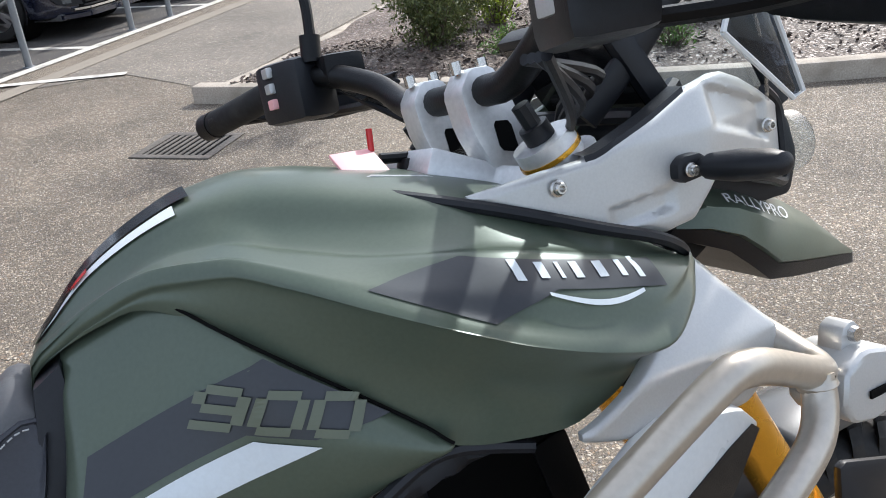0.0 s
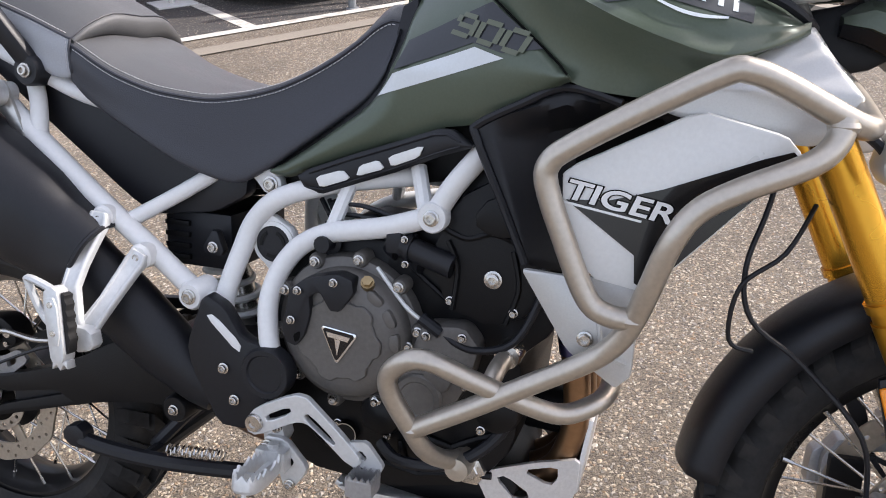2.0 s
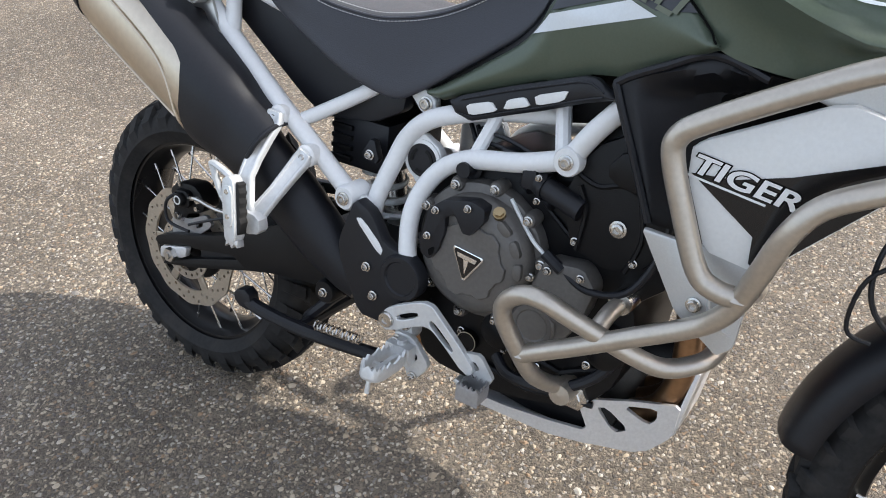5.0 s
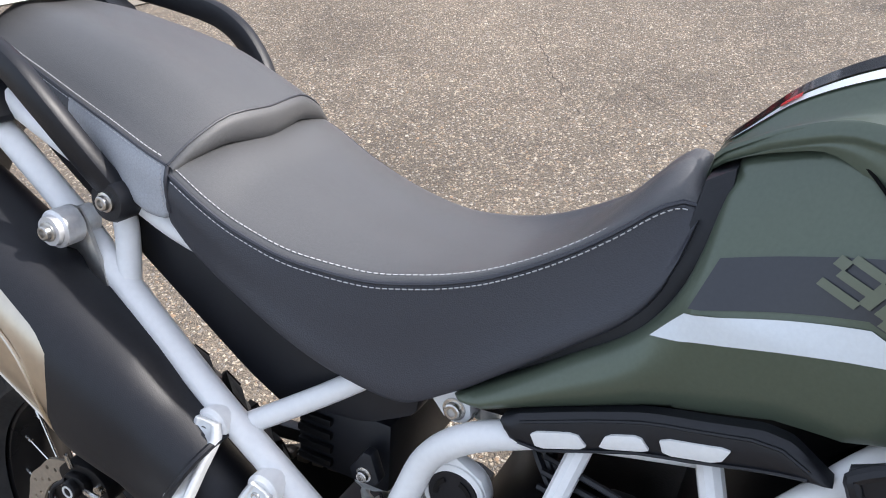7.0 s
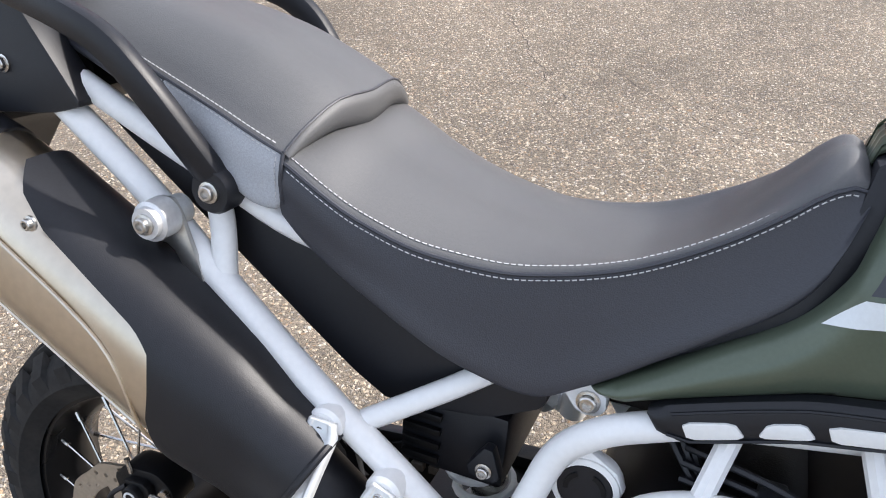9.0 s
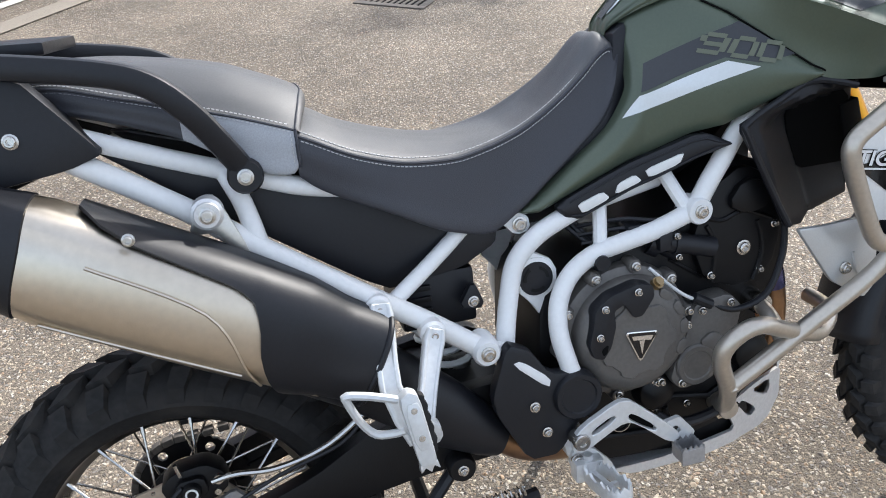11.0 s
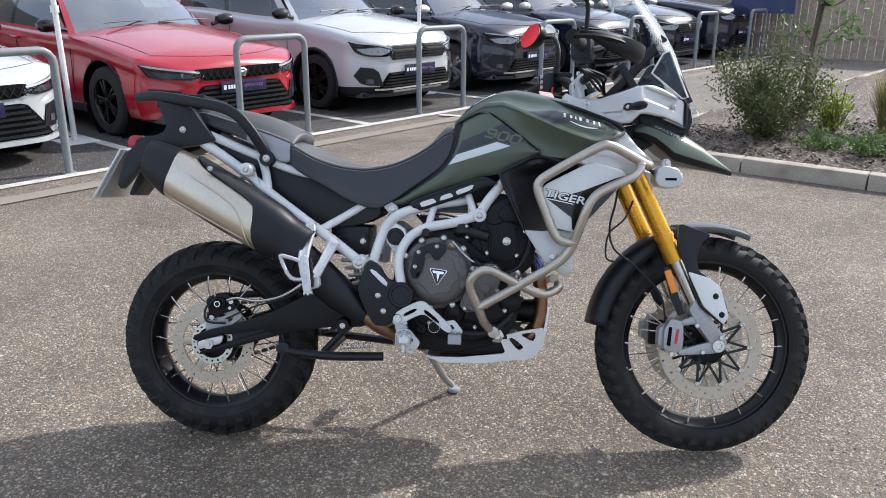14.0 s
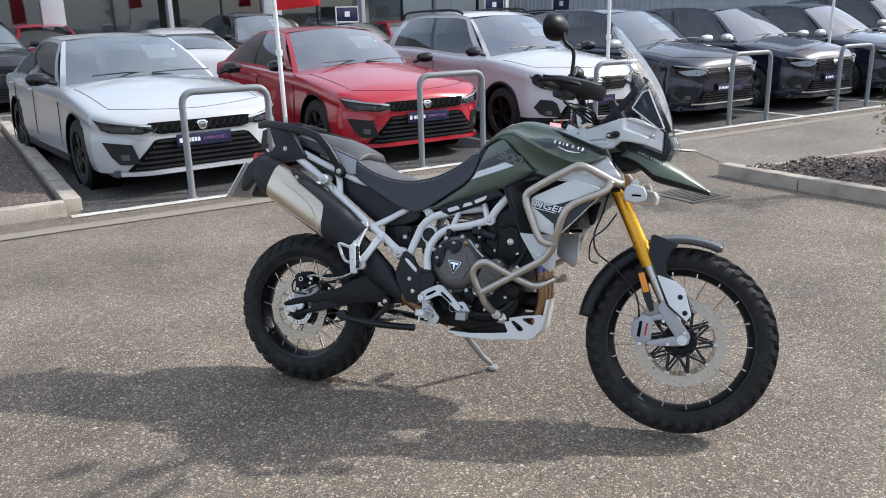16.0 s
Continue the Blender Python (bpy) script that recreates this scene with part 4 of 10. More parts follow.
        part("lamp_reflector", on_nose(flip([(min(y, W - 0.05), z) for y, z in inner]), 0.014, 0.006), M_GRAPHITE if slim else M_PALE, ob)
        lens = part("headlamp", on_nose(flip([(min(y, W - 0.025), z) for y, z in lamp]), 0.024, 0.006), M_LAMP, ob, "clear headlamp lens")
        part("light_strip", on_nose(flip([(min(y, W - 0.027), z) for y, z in strip]), 0.019, 0.004), M_PALE, ob, "pale running-light strip")
        part("projector", moved(lathe([(0.0, 0.02), (0.022, 0.015), (0.028, 0.0)], (0, 0, 0), "x", 14), Matrix.Translation((nose_x(0.6) - 0.02 + 0.01, s * 0.6, zg + 0.012))), M_CHROME, lens)
        mx = c["screen"][1] - 0.22
        mz = belt(mx) + 0.10
        mirror = loft([[(mx + dx, s * (W + 0.03 + dy), mz + 0.065 * math.sin(a) * k) for a in np.linspace(0, 2 * math.pi, 12, endpoint=False) for dx in [0.075 * math.cos(a) * k]] for dy, k in ((-0.02, 0.55), (0.03, 0.9), (0.10, 1.0), (0.16, 0.85), (0.19, 0.4))])
        part("door_mirror", mirror, M_GLOSS if wheels is M_WHEEL_BLACK else M_SILVER, ob)
        part("mirror_stalk", tube([(mx, s * (W - 0.06), mz - 0.05), (mx, s * (W + 0.06), mz - 0.02)], 0.022, 8, 1), M_BLACK, ob)
        for xd in (c["side"][1][0] - 0.06, c["side"][0][0] + 0.15):
            part("door_handle", tube([(xd - 0.1, s * (W + 0.004), belt(xd) - 0.09), (xd - 0.05, s * (W + 0.03), belt(xd) - 0.085), (xd + 0.05, s * (W + 0.03), belt(xd) - 0.085), (xd + 0.1, s * (W + 0.004), belt(xd) - 0.09)], 0.013, 8, 3), coat_mat, ob)
        for xd in (c["side"][1][1] + 0.16, c["side"][0][1] + 0.04, c["side"][0][0] + 0.2):
            part("door_gap", tube([(xd, s * (W - 0.002), 0.36), (xd + 0.01, s * (W + 0.001), 0.5), (xd, s * (W - 0.013), belt(xd) - 0.06)], 0.004, 5, 2), M_DARK, ob)
    part("sill_trim", join(box(ax_r + R + 0.08, ax_f - R - 0.08, W - 0.05, W - 0.02, 0.19, 0.27), box(ax_r + R + 0.08, ax_f - R - 0.08, -W + 0.02, -W + 0.05, 0.19, 0.27)), M_BLACK, ob)
    badge = part("emblem", on_nose(rounded([(-0.046, zg - 0.030), (0.046, zg - 0.030), (0.055, zg + 0.052), (-0.055, zg + 0.052)]), 0.034, 0.012), M_CHROME, ob, "chrome emblem")
    part("emblem_field", on_nose(rounded([(-0.034, zg - 0.018), (0.034, zg - 0.018), (0.041, zg + 0.040), (-0.041, zg + 0.040)]), 0.036, 0.004), M_GRAPHITE, badge)
    if plate:
        zp = c["plate"]
        pl = part("display_plate", box(0.03, 0.04, -0.26, 0.26, zp - 0.056, zp + 0.056, 0.003), M_NAVYPLATE, ob, "navy display plate with white and violet print")
        def spot(u0, u1, h):
            return lambda u, v: (0.0415, -0.23 + 0.46 * (u0 + (u1 - u0) * u), zp + h * (v - 0.5))
        part("print", letters("APPROVED", spot(0.47, 0.98, 0.03), spread=1.3), M_PLATE_VIOLET, pl, smooth=0)
        bars = [box(0.0405, 0.0415, -0.23 + a, -0.23 + a + 0.024, zp - 0.018, zp + 0.018, 0) for a in (0.045, 0.075, 0.105, 0.135, 0.165)]
        part("print_bar", join(box(0.0405, 0.0415, -0.235, -0.205, zp - 0.02, zp + 0.02, 0), *bars), M_PLATE_TEXT, pl, smooth=0)
    if card:
        for dz, h, x0 in ((0.17, 0.09, 0.0), (-0.005, 0.15, 0.0)):
            xa = c["screen"][1] - 0.5 - (0.17 if dz > 0.1 else 0)
            za = top(xa) - 0.10
            part("price_card", moved(box(-0.002, 0.002, -0.16, 0.16, -h / 2, h / 2, 0), Matrix.Translation((xa, 0.33, za)) @ Matrix.Rotation(radians(-52), 4, "Y")), M_PAPER, ob, "white price card behind the windscreen")
    if rails:
        for s in (1, -1):
            part("roof_rail", tube([(-3.6, s * 0.56, top(-3.6) - 0.03), (-3.4, s * 0.58, top(-3.4) + 0.03), (-2.3, s * 0.58, top(-2.3) + 0.02), (-2.05, s * 0.56, top(-2.1) - 0.03)], 0.018, 8, 4), M_BLACK, ob)
    if roof_sign:
        sg = thing("roof_sign", "small navy sign board standing on a car roof", "sign", m @ Matrix.Translation((-2.5, 0, top(-2.5))))
        part("board", box(-0.01, 0.01, -0.3, 0.3, 0.02, 0.36, 0.004), M_NAVYPLATE, sg)
        part("rim", join(box(-0.014, 0.014, -0.32, -0.3, 0.0, 0.38, 0), box(-0.014, 0.014, 0.3, 0.32, 0.0, 0.38, 0), box(-0.014, 0.014, -0.3, 0.3, 0.36, 0.38, 0), box(-0.014, 0.014, -0.3, 0.3, 0.0, 0.02, 0)), M_PLATE, sg)
        part("mark", box(0.01, 0.012, -0.07, 0.07, 0.13, 0.26, 0), M_PLATE, sg)
    return ob


P_WHITE, P_RED, P_PEARL = paint("white car paint", (0.45, 0.465, 0.475)), paint("bright red car paint", (0.37, 0.006, 0.020)), paint("pearl silver car paint", (0.50, 0.50, 0.515))
P_NAVY, P_GREY, P_BLACK = paint("navy blue car paint", (0.009, 0.012, 0.028), 0.2), paint("dark grey car paint", (0.075, 0.08, 0.085), 0.5), paint("black car paint", (0.012, 0.012, 0.014))


def car_pose(s, d, turn=0.0):
    return Matrix.Translation(at(s, d, 0.004)) @ Matrix.Rotation(math.atan2(-BAY_N.y, -BAY_N.x) + radians(turn), 4, "Z")


ROW = "cars in the front row"
car(SALOON, P_WHITE, "white saloon car with black wheels and a navy plate", car_pose(-0.14, 0.36, 5.5), card=True, group=ROW)
car(SALOON, P_RED, "bright red saloon car with black wheels and a navy plate", car_pose(BAY - 0.10, 0.36, 2.0), card=True, group=ROW)
car(HATCH, P_PEARL, "pearl silver crossover car with dark lower cladding", car_pose(2 * BAY - 0.08, 0.30, 1.5), lower=M_BLACK, rails=True, card=True, group=ROW, bright=True)
for k in (3, 4, 5):
    car(HATCH, P_NAVY, "navy blue hatchback car with silver wheels", car_pose(k * BAY - 0.05, 0.32, 1.0), wheels=M_WHEEL_GREY, card=k == 3, group=ROW, bright=True)
car(TALL, P_NAVY, "navy blue tall estate car behind a hoop", car_pose(6 * BAY, 0.3), wheels=M_WHEEL_GREY, group=ROW)
BACK = "cars in the back row"
car(TALL, P_BLACK, "black tall car with roof rails in the back row", car_pose(-1.2, 9.6, 6), rails=True, group=BACK, plate=False)
car(HATCH, P_RED, "red hatchback car in the back row", car_pose(0.4, 13.0, 4), group=BACK, plate=False)
car(SALOON, P_WHITE, "white saloon car parked nose inwards in the back row", car_pose(2.1, 12.6, 180), group=BACK, plate=False)
car(TALL, P_GREY, "dark grey tall car with a price card in the back row", car_pose(4.6, 9.5, 3), card=True, group=BACK, plate=False)
car(SALOON, P_GREY, "dark grey saloon car with a sign on its roof", car_pose(7.1, 9.7, 2), group=BACK, plate=False, roof_sign=True)
car(SALOON, P_RED, "red saloon car in the back row", car_pose(9.4, 11.2, 0), group=BACK, plate=False)
for k in range(2):
    car(HATCH, P_BLACK if k else P_GREY, "dark hatchback car with a sign on its roof", car_pose(10.9 + 2.3 * k, 8.6, 2), group=BACK, plate=False, rails=True, roof_sign=True)

# ---- buildings and fences ----
M_CLAD = material("grey profiled metal sheet", (0.46, 0.48, 0.51), 0.5, 0.3, grain=0.06, scale=20, wear=0.4, wear_color=(0.34, 0.345, 0.36), wear_scale=1.2, bump=0.05)
M_POST = material("grey painted steel column", (0.42, 0.44, 0.45), 0.45, grain=0.04, bump=0.03)
M_SHOWGLASS = glass("showroom glass", (0.5, 0.54, 0.55), 0.02, 0.12)
M_FENCEWOOD = material("weathered fence board", (0.40, 0.325, 0.255), 0.85, grain=0.25, scale=25, wear=0.5, wear_color=(0.26, 0.215, 0.175), wear_scale=3, bump=0.3)
M_PANEL = material("plain grey hoarding", (0.17, 0.18, 0.185), 0.6, grain=0.05, wear=0.3, wear_color=(0.13, 0.135, 0.14), wear_scale=0.8)
M_FLAG = material("red flag cloth", (0.62, 0.02, 0.03), 0.7, grain=0.08, bump=0.1)
M_POLE = material("white pole", (0.72, 0.72, 0.70), 0.5, grain=0.05, bump=0.02)
M_BANNER = material("navy banner cloth", (0.045, 0.06, 0.14), 0.6, grain=0.1, wear=0.5, wear_color=(0.11, 0.12, 0.19), wear_scale=2.0)
M_FLOOR = material("showroom floor", (0.25, 0.25, 0.25), 0.4, grain=0.05)


def row_pose(s, d, turn=0):
    return Matrix.Translation(at(s, d)) @ Matrix.Rotation(math.atan2(BAY_U.y, BAY_U.x) + radians(turn), 4, "Z")


def showroom():
    ob = thing("building", "showroom front of glass between grey columns", "building", row_pose(-14, 16.4), kind="structure")
    part("floor_slab", box(0, 29.4, 0.1, 8, -0.02, 0.06, 0), M_FLOOR, ob)
    part("back_wall", box(0, 29.4, 8, 8.2, 0, 6, 0), M_PANEL, ob)
    part("fascia", box(0, 29.4, -0.3, 0.3, 3.3, 6.2, 0.02), M_PANEL, ob)
    part("ceiling_slab", box(0, 29.4, 0.3, 8, 3.3, 3.45, 0), M_POST, ob)
    for k in range(11):
        x = k * 2.94
        part("column", box(x - (0.27 if k % 2 else 0.06), x + (0.27 if k % 2 else 0.06), -0.12, 0.2, 0, 3.3, 0.01), M_POST, ob)
        if k < 10:
            pane = part("pane", box(x + 0.28, x + 2.66, 0.06, 0.075, 0.12, 3.2, 0), M_SHOWGLASS, ob)
            pane.visible_shadow = False
            part("mullion", box(x + 1.44, x + 1.5, 0.02, 0.12, 0.12, 3.2, 0.005), M_BLACK, ob)
            part("sill", box(x + 0.27, x + 2.67, 0.0, 0.14, 0.0, 0.12, 0.005), M_POST, ob)
    for x in (4.5, 12.0, 20.5):
        part("red_panel", box(x, x + 0.9, 3.0, 3.1, 0, 3.0, 0), M_FLAG, ob, "red display panel inside")


showroom()


def corrugated():
    ob = thing("wall_corrugated", "grey profiled metal wall with upright ribs", "wall", row_pose(15.4, 4.2, 90), kind="structure")
    for k in range(12):
        x0 = k * 1.02
        V, F, n = [], [], 0
        prof = []
        for r in range(5):
            a = x0 + r * 0.204
            prof += [(a, 0), (a + 0.10, 0), (a + 0.12, 0.03), (a + 0.184, 0.03)]
        prof.append((x0 + 1.02, 0))
        for x, y in prof:
            V += [(x, y, 0), (x, y, 5.5)]
        F = [(2 * i + 1, 2 * i + 3, 2 * i + 2, 2 * i) for i in range(len(prof) - 1)]
        part("metal_sheet", (V, F), M_CLAD, ob, smooth=0)
    part("backing", box(0, 12.3, -0.2, -0.02, 0, 5.5, 0), M_CLAD, ob)


corrugated()


def wood_fence():
    rnd = random.Random(8)
    ob = thing("fence", "weathered close-boarded wooden fence", "fence", row_pose(15.3, -6.0, 90), kind="structure")
    for k in range(68):
        h = 1.85 + rnd.uniform(-0.015, 0.015)
        part("board", box(k * 0.15, k * 0.15 + 0.142, rnd.uniform(-0.006, 0.004), 0.02, 0, h, 0.004), M_FENCEWOOD, ob)
    for z in (0.4, 1.5):
        part("rail", box(0, 10.2, 0.02, 0.06, z, z + 0.08, 0.004), M_FENCEWOOD, ob)
    bn = thing("banner", "navy cloth banner with faint pale print on a frame", "banner", row_pose(14.9, -0.48, 90))
    part("cloth", sheet(lambda x: 1.80, lambda x: 0.85, 0, 1.34, lambda x, z: 0.03 + 0.02 * math.sin(5 * x) * math.sin(3 * z), 0.004, 20, 10), M_BANNER, bn)
    part("print_bar", join(box(0.25, 0.95, 0.002, 0.006, 1.50, 1.56, 0), box(0.25, 0.70, 0.002, 0.006, 1.40, 1.43, 0)), M_PLATE_VIOLET, bn)
    for x in (0.0, 1.34):
        part("post", tube([(x, 0, 0), (x, 0, 1.85)], 0.025, 8, 1), M_HOOP, bn)


wood_fence()


def flag_pole(s, d, lean, hem=2.15, height=4.2):
    ob = thing("flag_pole", "slim white flag pole with a red flag", "flag", row_pose(s, d), group="flag poles between the bays")
    top = Vector((lean, 0.02, height))
    part("pole", tube([(0, 0, 0), tuple(top * 0.5), tuple(top)], (0.026, 0.018), 10, 3), M_POLE, ob)
    part("base_plate", box(-0.16, 0.16, -0.16, 0.16, 0, 0.02, 0.005), M_POLE, ob)
    for z in (0.28, 0.52, 0.6):
        part("clamp", lathe([(0.03, -0.03), (0.036, -0.03), (0.036, 0.03), (0.03, 0.03)], tuple(top * z), "z", 12), M_POLE, ob)
    V, F = [], []
    for i in range(15):
        for j in range(11):
            u, v = i / 14, j / 10
            V.append((lean * 0.75 + u * 0.55, 0.06 * math.sin(5 * u + 2 * v) * u, height * 0.985 - v * (height * 0.985 - hem - 0.05 * u)))
    F = [(i * 11 + j, (i + 1) * 11 + j, (i + 1) * 11 + j + 1, i * 11 + j + 1) for i in range(14) for j in range(10)]
    flagm = part("flag", (V, F), M_FLAG, ob, "red cloth flag")
    md = flagm.modifiers.new("thick", "SOLIDIFY")
    md.thickness = 0.003


flag_pole(1.0, 1.2, -0.06, 1.60)
flag_pole(5.66, 1.2, 0.03)
flag_pole(10.6, 1.2, 0.12)

# ---- plants ----
def leaf_material(name, color, other):
    m = bpy.data.materials.new(name)
    m.use_nodes = True
    n, l = m.node_tree.nodes, m.node_tree.links
    p = n["Principled BSDF"]
    g, r = n.new("ShaderNodeNewGeometry"), n.new("ShaderNodeValToRGB")
    r.color_ramp.elements[0].color, r.color_ramp.elements[1].color = (*color, 1), (*other, 1)
    l.new(g.outputs["Random Per Island"], r.inputs[0])
    l.new(r.outputs[0], p.inputs["Base Color"])
    p.inputs["Roughness"].default_value = 0.45
    t, a = n.new("ShaderNodeBsdfTranslucent"), n.new("ShaderNodeMixShader")
    l.new(r.outputs[0], t.inputs[0])
    a.inputs[0].default_value = 0.3
    l.new(p.outputs[0], a.inputs[1])
    l.new(t.outputs[0], a.inputs[2])
    l.new(a.outputs[0], n["Material Output"].inputs[0])
    return m


M_LEAF = leaf_material("olive evergreen leaves", (0.045, 0.066, 0.02), (0.17, 0.19, 0.06))
M_LIME = leaf_material("yellow-green leaves", (0.16, 0.24, 0.02), (0.36, 0.44, 0.05))
M_SHRUB = leaf_material("fresh green leaves", (0.06, 0.12, 0.025), (0.16, 0.25, 0.06))
M_STRAW = leaf_material("straw-green grass", (0.20, 0.20, 0.06), (0.42, 0.33, 0.14))
M_BARKWOOD = material("grey-brown bark", (0.13, 0.10, 0.075), 0.9, grain=0.3, scale=60, bump=0.5)
M_STAKE = material("weathered timber stake", (0.36, 0.30, 0.23), 0.85, grain=0.2, scale=40, bump=0.3)


def leaf(V, F, p, size, rnd, slim=0.45):
    m = Matrix.Translation(p) @ Euler((rnd.uniform(-1.2, 1.2), rnd.uniform(-1.2, 1.2), rnd.uniform(0, 6.3))).to_matrix().to_4x4()
    k = len(V)
    V += [tuple(m @ Vector(q)) for q in ((0, 0, 0), (size * 0.5, -size * slim * 0.5, size * 0.08), (size, 0, 0), (size * 0.5, size * slim * 0.5, size * 0.08))]
    F += [(k, k + 1, k + 2), (k, k + 2, k + 3)]


def bush(x, y, radius, height, leaves, mat, label, seed, size=0.035, name="shrub"):
    rnd = random.Random(seed)
    ob = thing(name, label, name, Matrix.Translation((x, y, 0.07)), group="shrubs on the island")
    V, F, tips = [], [], []
    n = 26
    for k in range(n):
        a, r = rnd.uniform(0, 6.3), radius * math.sqrt(rnd.random())
        h = height * (1.08 - 0.5 * (r / radius) ** 2) * rnd.uniform(0.62, 1.18)
        tip = Vector((math.cos(a) * r, math.sin(a) * r, h))
        mid = Vector((tip.x * 0.45, tip.y * 0.45, h * 0.5)) + Vector((rnd.uniform(-0.05, 0.05), rnd.uniform(-0.05, 0.05), 0))
        root = Vector((tip.x * 0.1, tip.y * 0.1, 0))
        part("stem", tube([root, mid, tip], (0.009, 0.002), 5, 4), M_BARKWOOD, ob)
        tips.append((root, mid, tip))
    for k in range(leaves):
        root, mid, tip = rnd.choice(tips)
        t = rnd.random() ** 0.55
        p = root.lerp(mid, t * 2) if t < 0.5 else mid.lerp(tip, t * 2 - 1)
        spread = 0.03 + radius * 0.2 * (0.4 + rnd.random())
        q = p + Vector((rnd.gauss(0, 1), rnd.gauss(0, 1), rnd.gauss(0, 0.8))) * spread * 0.55
        q.z = max(q.z, 0.02)
        leaf(V, F, q, size * rnd.uniform(0.6, 1.3), rnd)
    part("foliage", (V, F), mat, ob, smooth=0)


def tussock(x, y, radius, height, blades, mat, label, seed):
    rnd = random.Random(seed)
    ob = thing("grass_tussock", label, "grass", Matrix.Translation((x, y, 0.07)))
    V, F = [], []
    for k in range(blades):
        a, r = rnd.uniform(0, 6.3), radius * 0.35 * rnd.random()
        h, lean = height * rnd.uniform(0.6, 1.1), rnd.uniform(0.1, 1.0) * radius
        b = Vector((math.cos(a) * r, math.sin(a) * r, 0))
        d = Vector((math.cos(a), math.sin(a), 0))
        s = Vector((-d.y, d.x, 0)) * 0.004
        i = len(V)
        for t in (0, 0.45, 0.8):
            p = b + d * lean * t * t + Vector((0, 0, h * t))
            V += [tuple(p - s * (1 - 0.5 * t)), tuple(p + s * (1 - 0.5 * t))]
        V.append(tuple(b + d * lean + Vector((0, 0, h * 0.97))))
        F += [(i, i + 1, i + 3, i + 2), (i + 2, i + 3, i + 5, i + 4), (i + 4, i + 5, i + 6)]
    part("foliage", (V, F), mat, ob, smooth=0)


bush(2.52, 5.23, 0.58, 0.84, 10500, M_LEAF, "olive evergreen shrub with small leaves on the mulch bed", 1)
bush(2.78, 4.58, 0.22, 0.2, 900, M_SHRUB, "low fresh green shrub on the mulch bed", 2)
bush(3.14, 4.45, 0.32, 0.2, 1300, M_SHRUB, "low spreading green shrub on the mulch bed", 3)
bush(3.26, 5.64, 0.2, 0.42, 800, M_LIME, "yellow-green shrub beside the young tree", 4, 0.05)
bush(4.3, 5.55, 0.5, 0.8, 5200, M_LEAF, "olive evergreen shrub with small leaves on the mulch bed", 5)
bush(3.73, 4.02, 0.16, 0.22, 500, M_SHRUB, "small green shrub near the kerb", 6)
bush(6.2, 6.8, 0.5, 0.8, 3000, M_LEAF, "olive evergreen shrub with small leaves on the mulch bed", 7)
tussock(3.68, 5.36, 0.26, 0.62, 700, M_STRAW, "upright tussock of straw-green grass", 8)
tussock(4.69, 4.69, 0.28, 0.6, 700, M_STRAW, "dry tussock of straw-brown grass", 9)


def young_tree(x, y):
    rnd = random.Random(21)
    ob = thing("young_tree", "slim young tree tied to a timber stake", "tree", Matrix.Translation((x, y, 0.06)))
    part("trunk", tube([(0, 0, 0), (0.03, 0.02, 0.8), (0.06, 0.0, 1.7), (0.04, 0.02, 2.9)], (0.035, 0.014), 10, 5), M_BARKWOOD, ob)
    part("stake", bevelled(moved(box(-0.035, 0.035, -0.035, 0.035, -0.05, 1.75, 0), Matrix.Rotation(radians(5), 4, "Y")), 0.004), M_STAKE, ob, "square timber stake")
    part("tie", lathe([(0.055, -0.02), (0.062, -0.02), (0.062, 0.02), (0.055, 0.02)], (0.09, 0, 1.2), "z", 14), M_RUBBER, ob)
    V, F = [], []
    for k in range(26):
        z = rnd.uniform(0.7, 2.9)
        a = rnd.uniform(0, 6.3)
        r = rnd.uniform(0.2, 0.55)
        root = Vector((0.045, 0.01, z))
        tip = root + Vector((math.cos(a) * r, math.sin(a) * r, rnd.uniform(0.1, 0.4)))
        part("limb", tube([root, root.lerp(tip, 0.5) + Vector((0, 0, 0.03)), tip], (0.008, 0.002), 5, 3), M_BARKWOOD, ob)
        for _ in range(26):
            leaf(V, F, root.lerp(tip, rnd.uniform(0.25, 1.05)) + Vector((rnd.gauss(0, 0.05), rnd.gauss(0, 0.05), rnd.gauss(0, 0.05))), rnd.uniform(0.04, 0.08), rnd, 0.6)
    part("crown", (V, F), M_SHRUB, ob, smooth=0)


young_tree(2.95, 5.57)
# ---- the motorcycle ----
# Built upright in its own frame: x forwards, y to its left, z up; then leant on its side stand.
bike = thing("motorcycle", "khaki green adventure motorcycle leaning on its side stand", "motorcycle", Matrix.Translation((0, -0.012, 0)) @ Matrix.Rotation(radians(-14.5), 4, "X"))
REAR, FRONT = (-0.776, 0.322), (0.764, 0.352)
RAKE = radians(26.5)
STEER = Matrix.Translation((0.749, 0, 0.352)) @ Matrix.Rotation(radians(6.5), 4, Vector((-math.sin(RAKE), 0, math.cos(RAKE)))) @ Matrix.Translation((-0.749, 0, -0.352))

LOWER = Matrix.Translation((0.014, 0, 0.010)) @ STEER


def R(x, w, z):
    """A point on the right-hand side, w out from the middle."""
    return (x, -w, z)


def both(name, geo, mat, label="", smooth=35, m=None):
    a = part(name, geo, mat, bike, label, smooth, m)
    part(name, mirrored(geo), mat, bike, label, smooth, m)
    return a


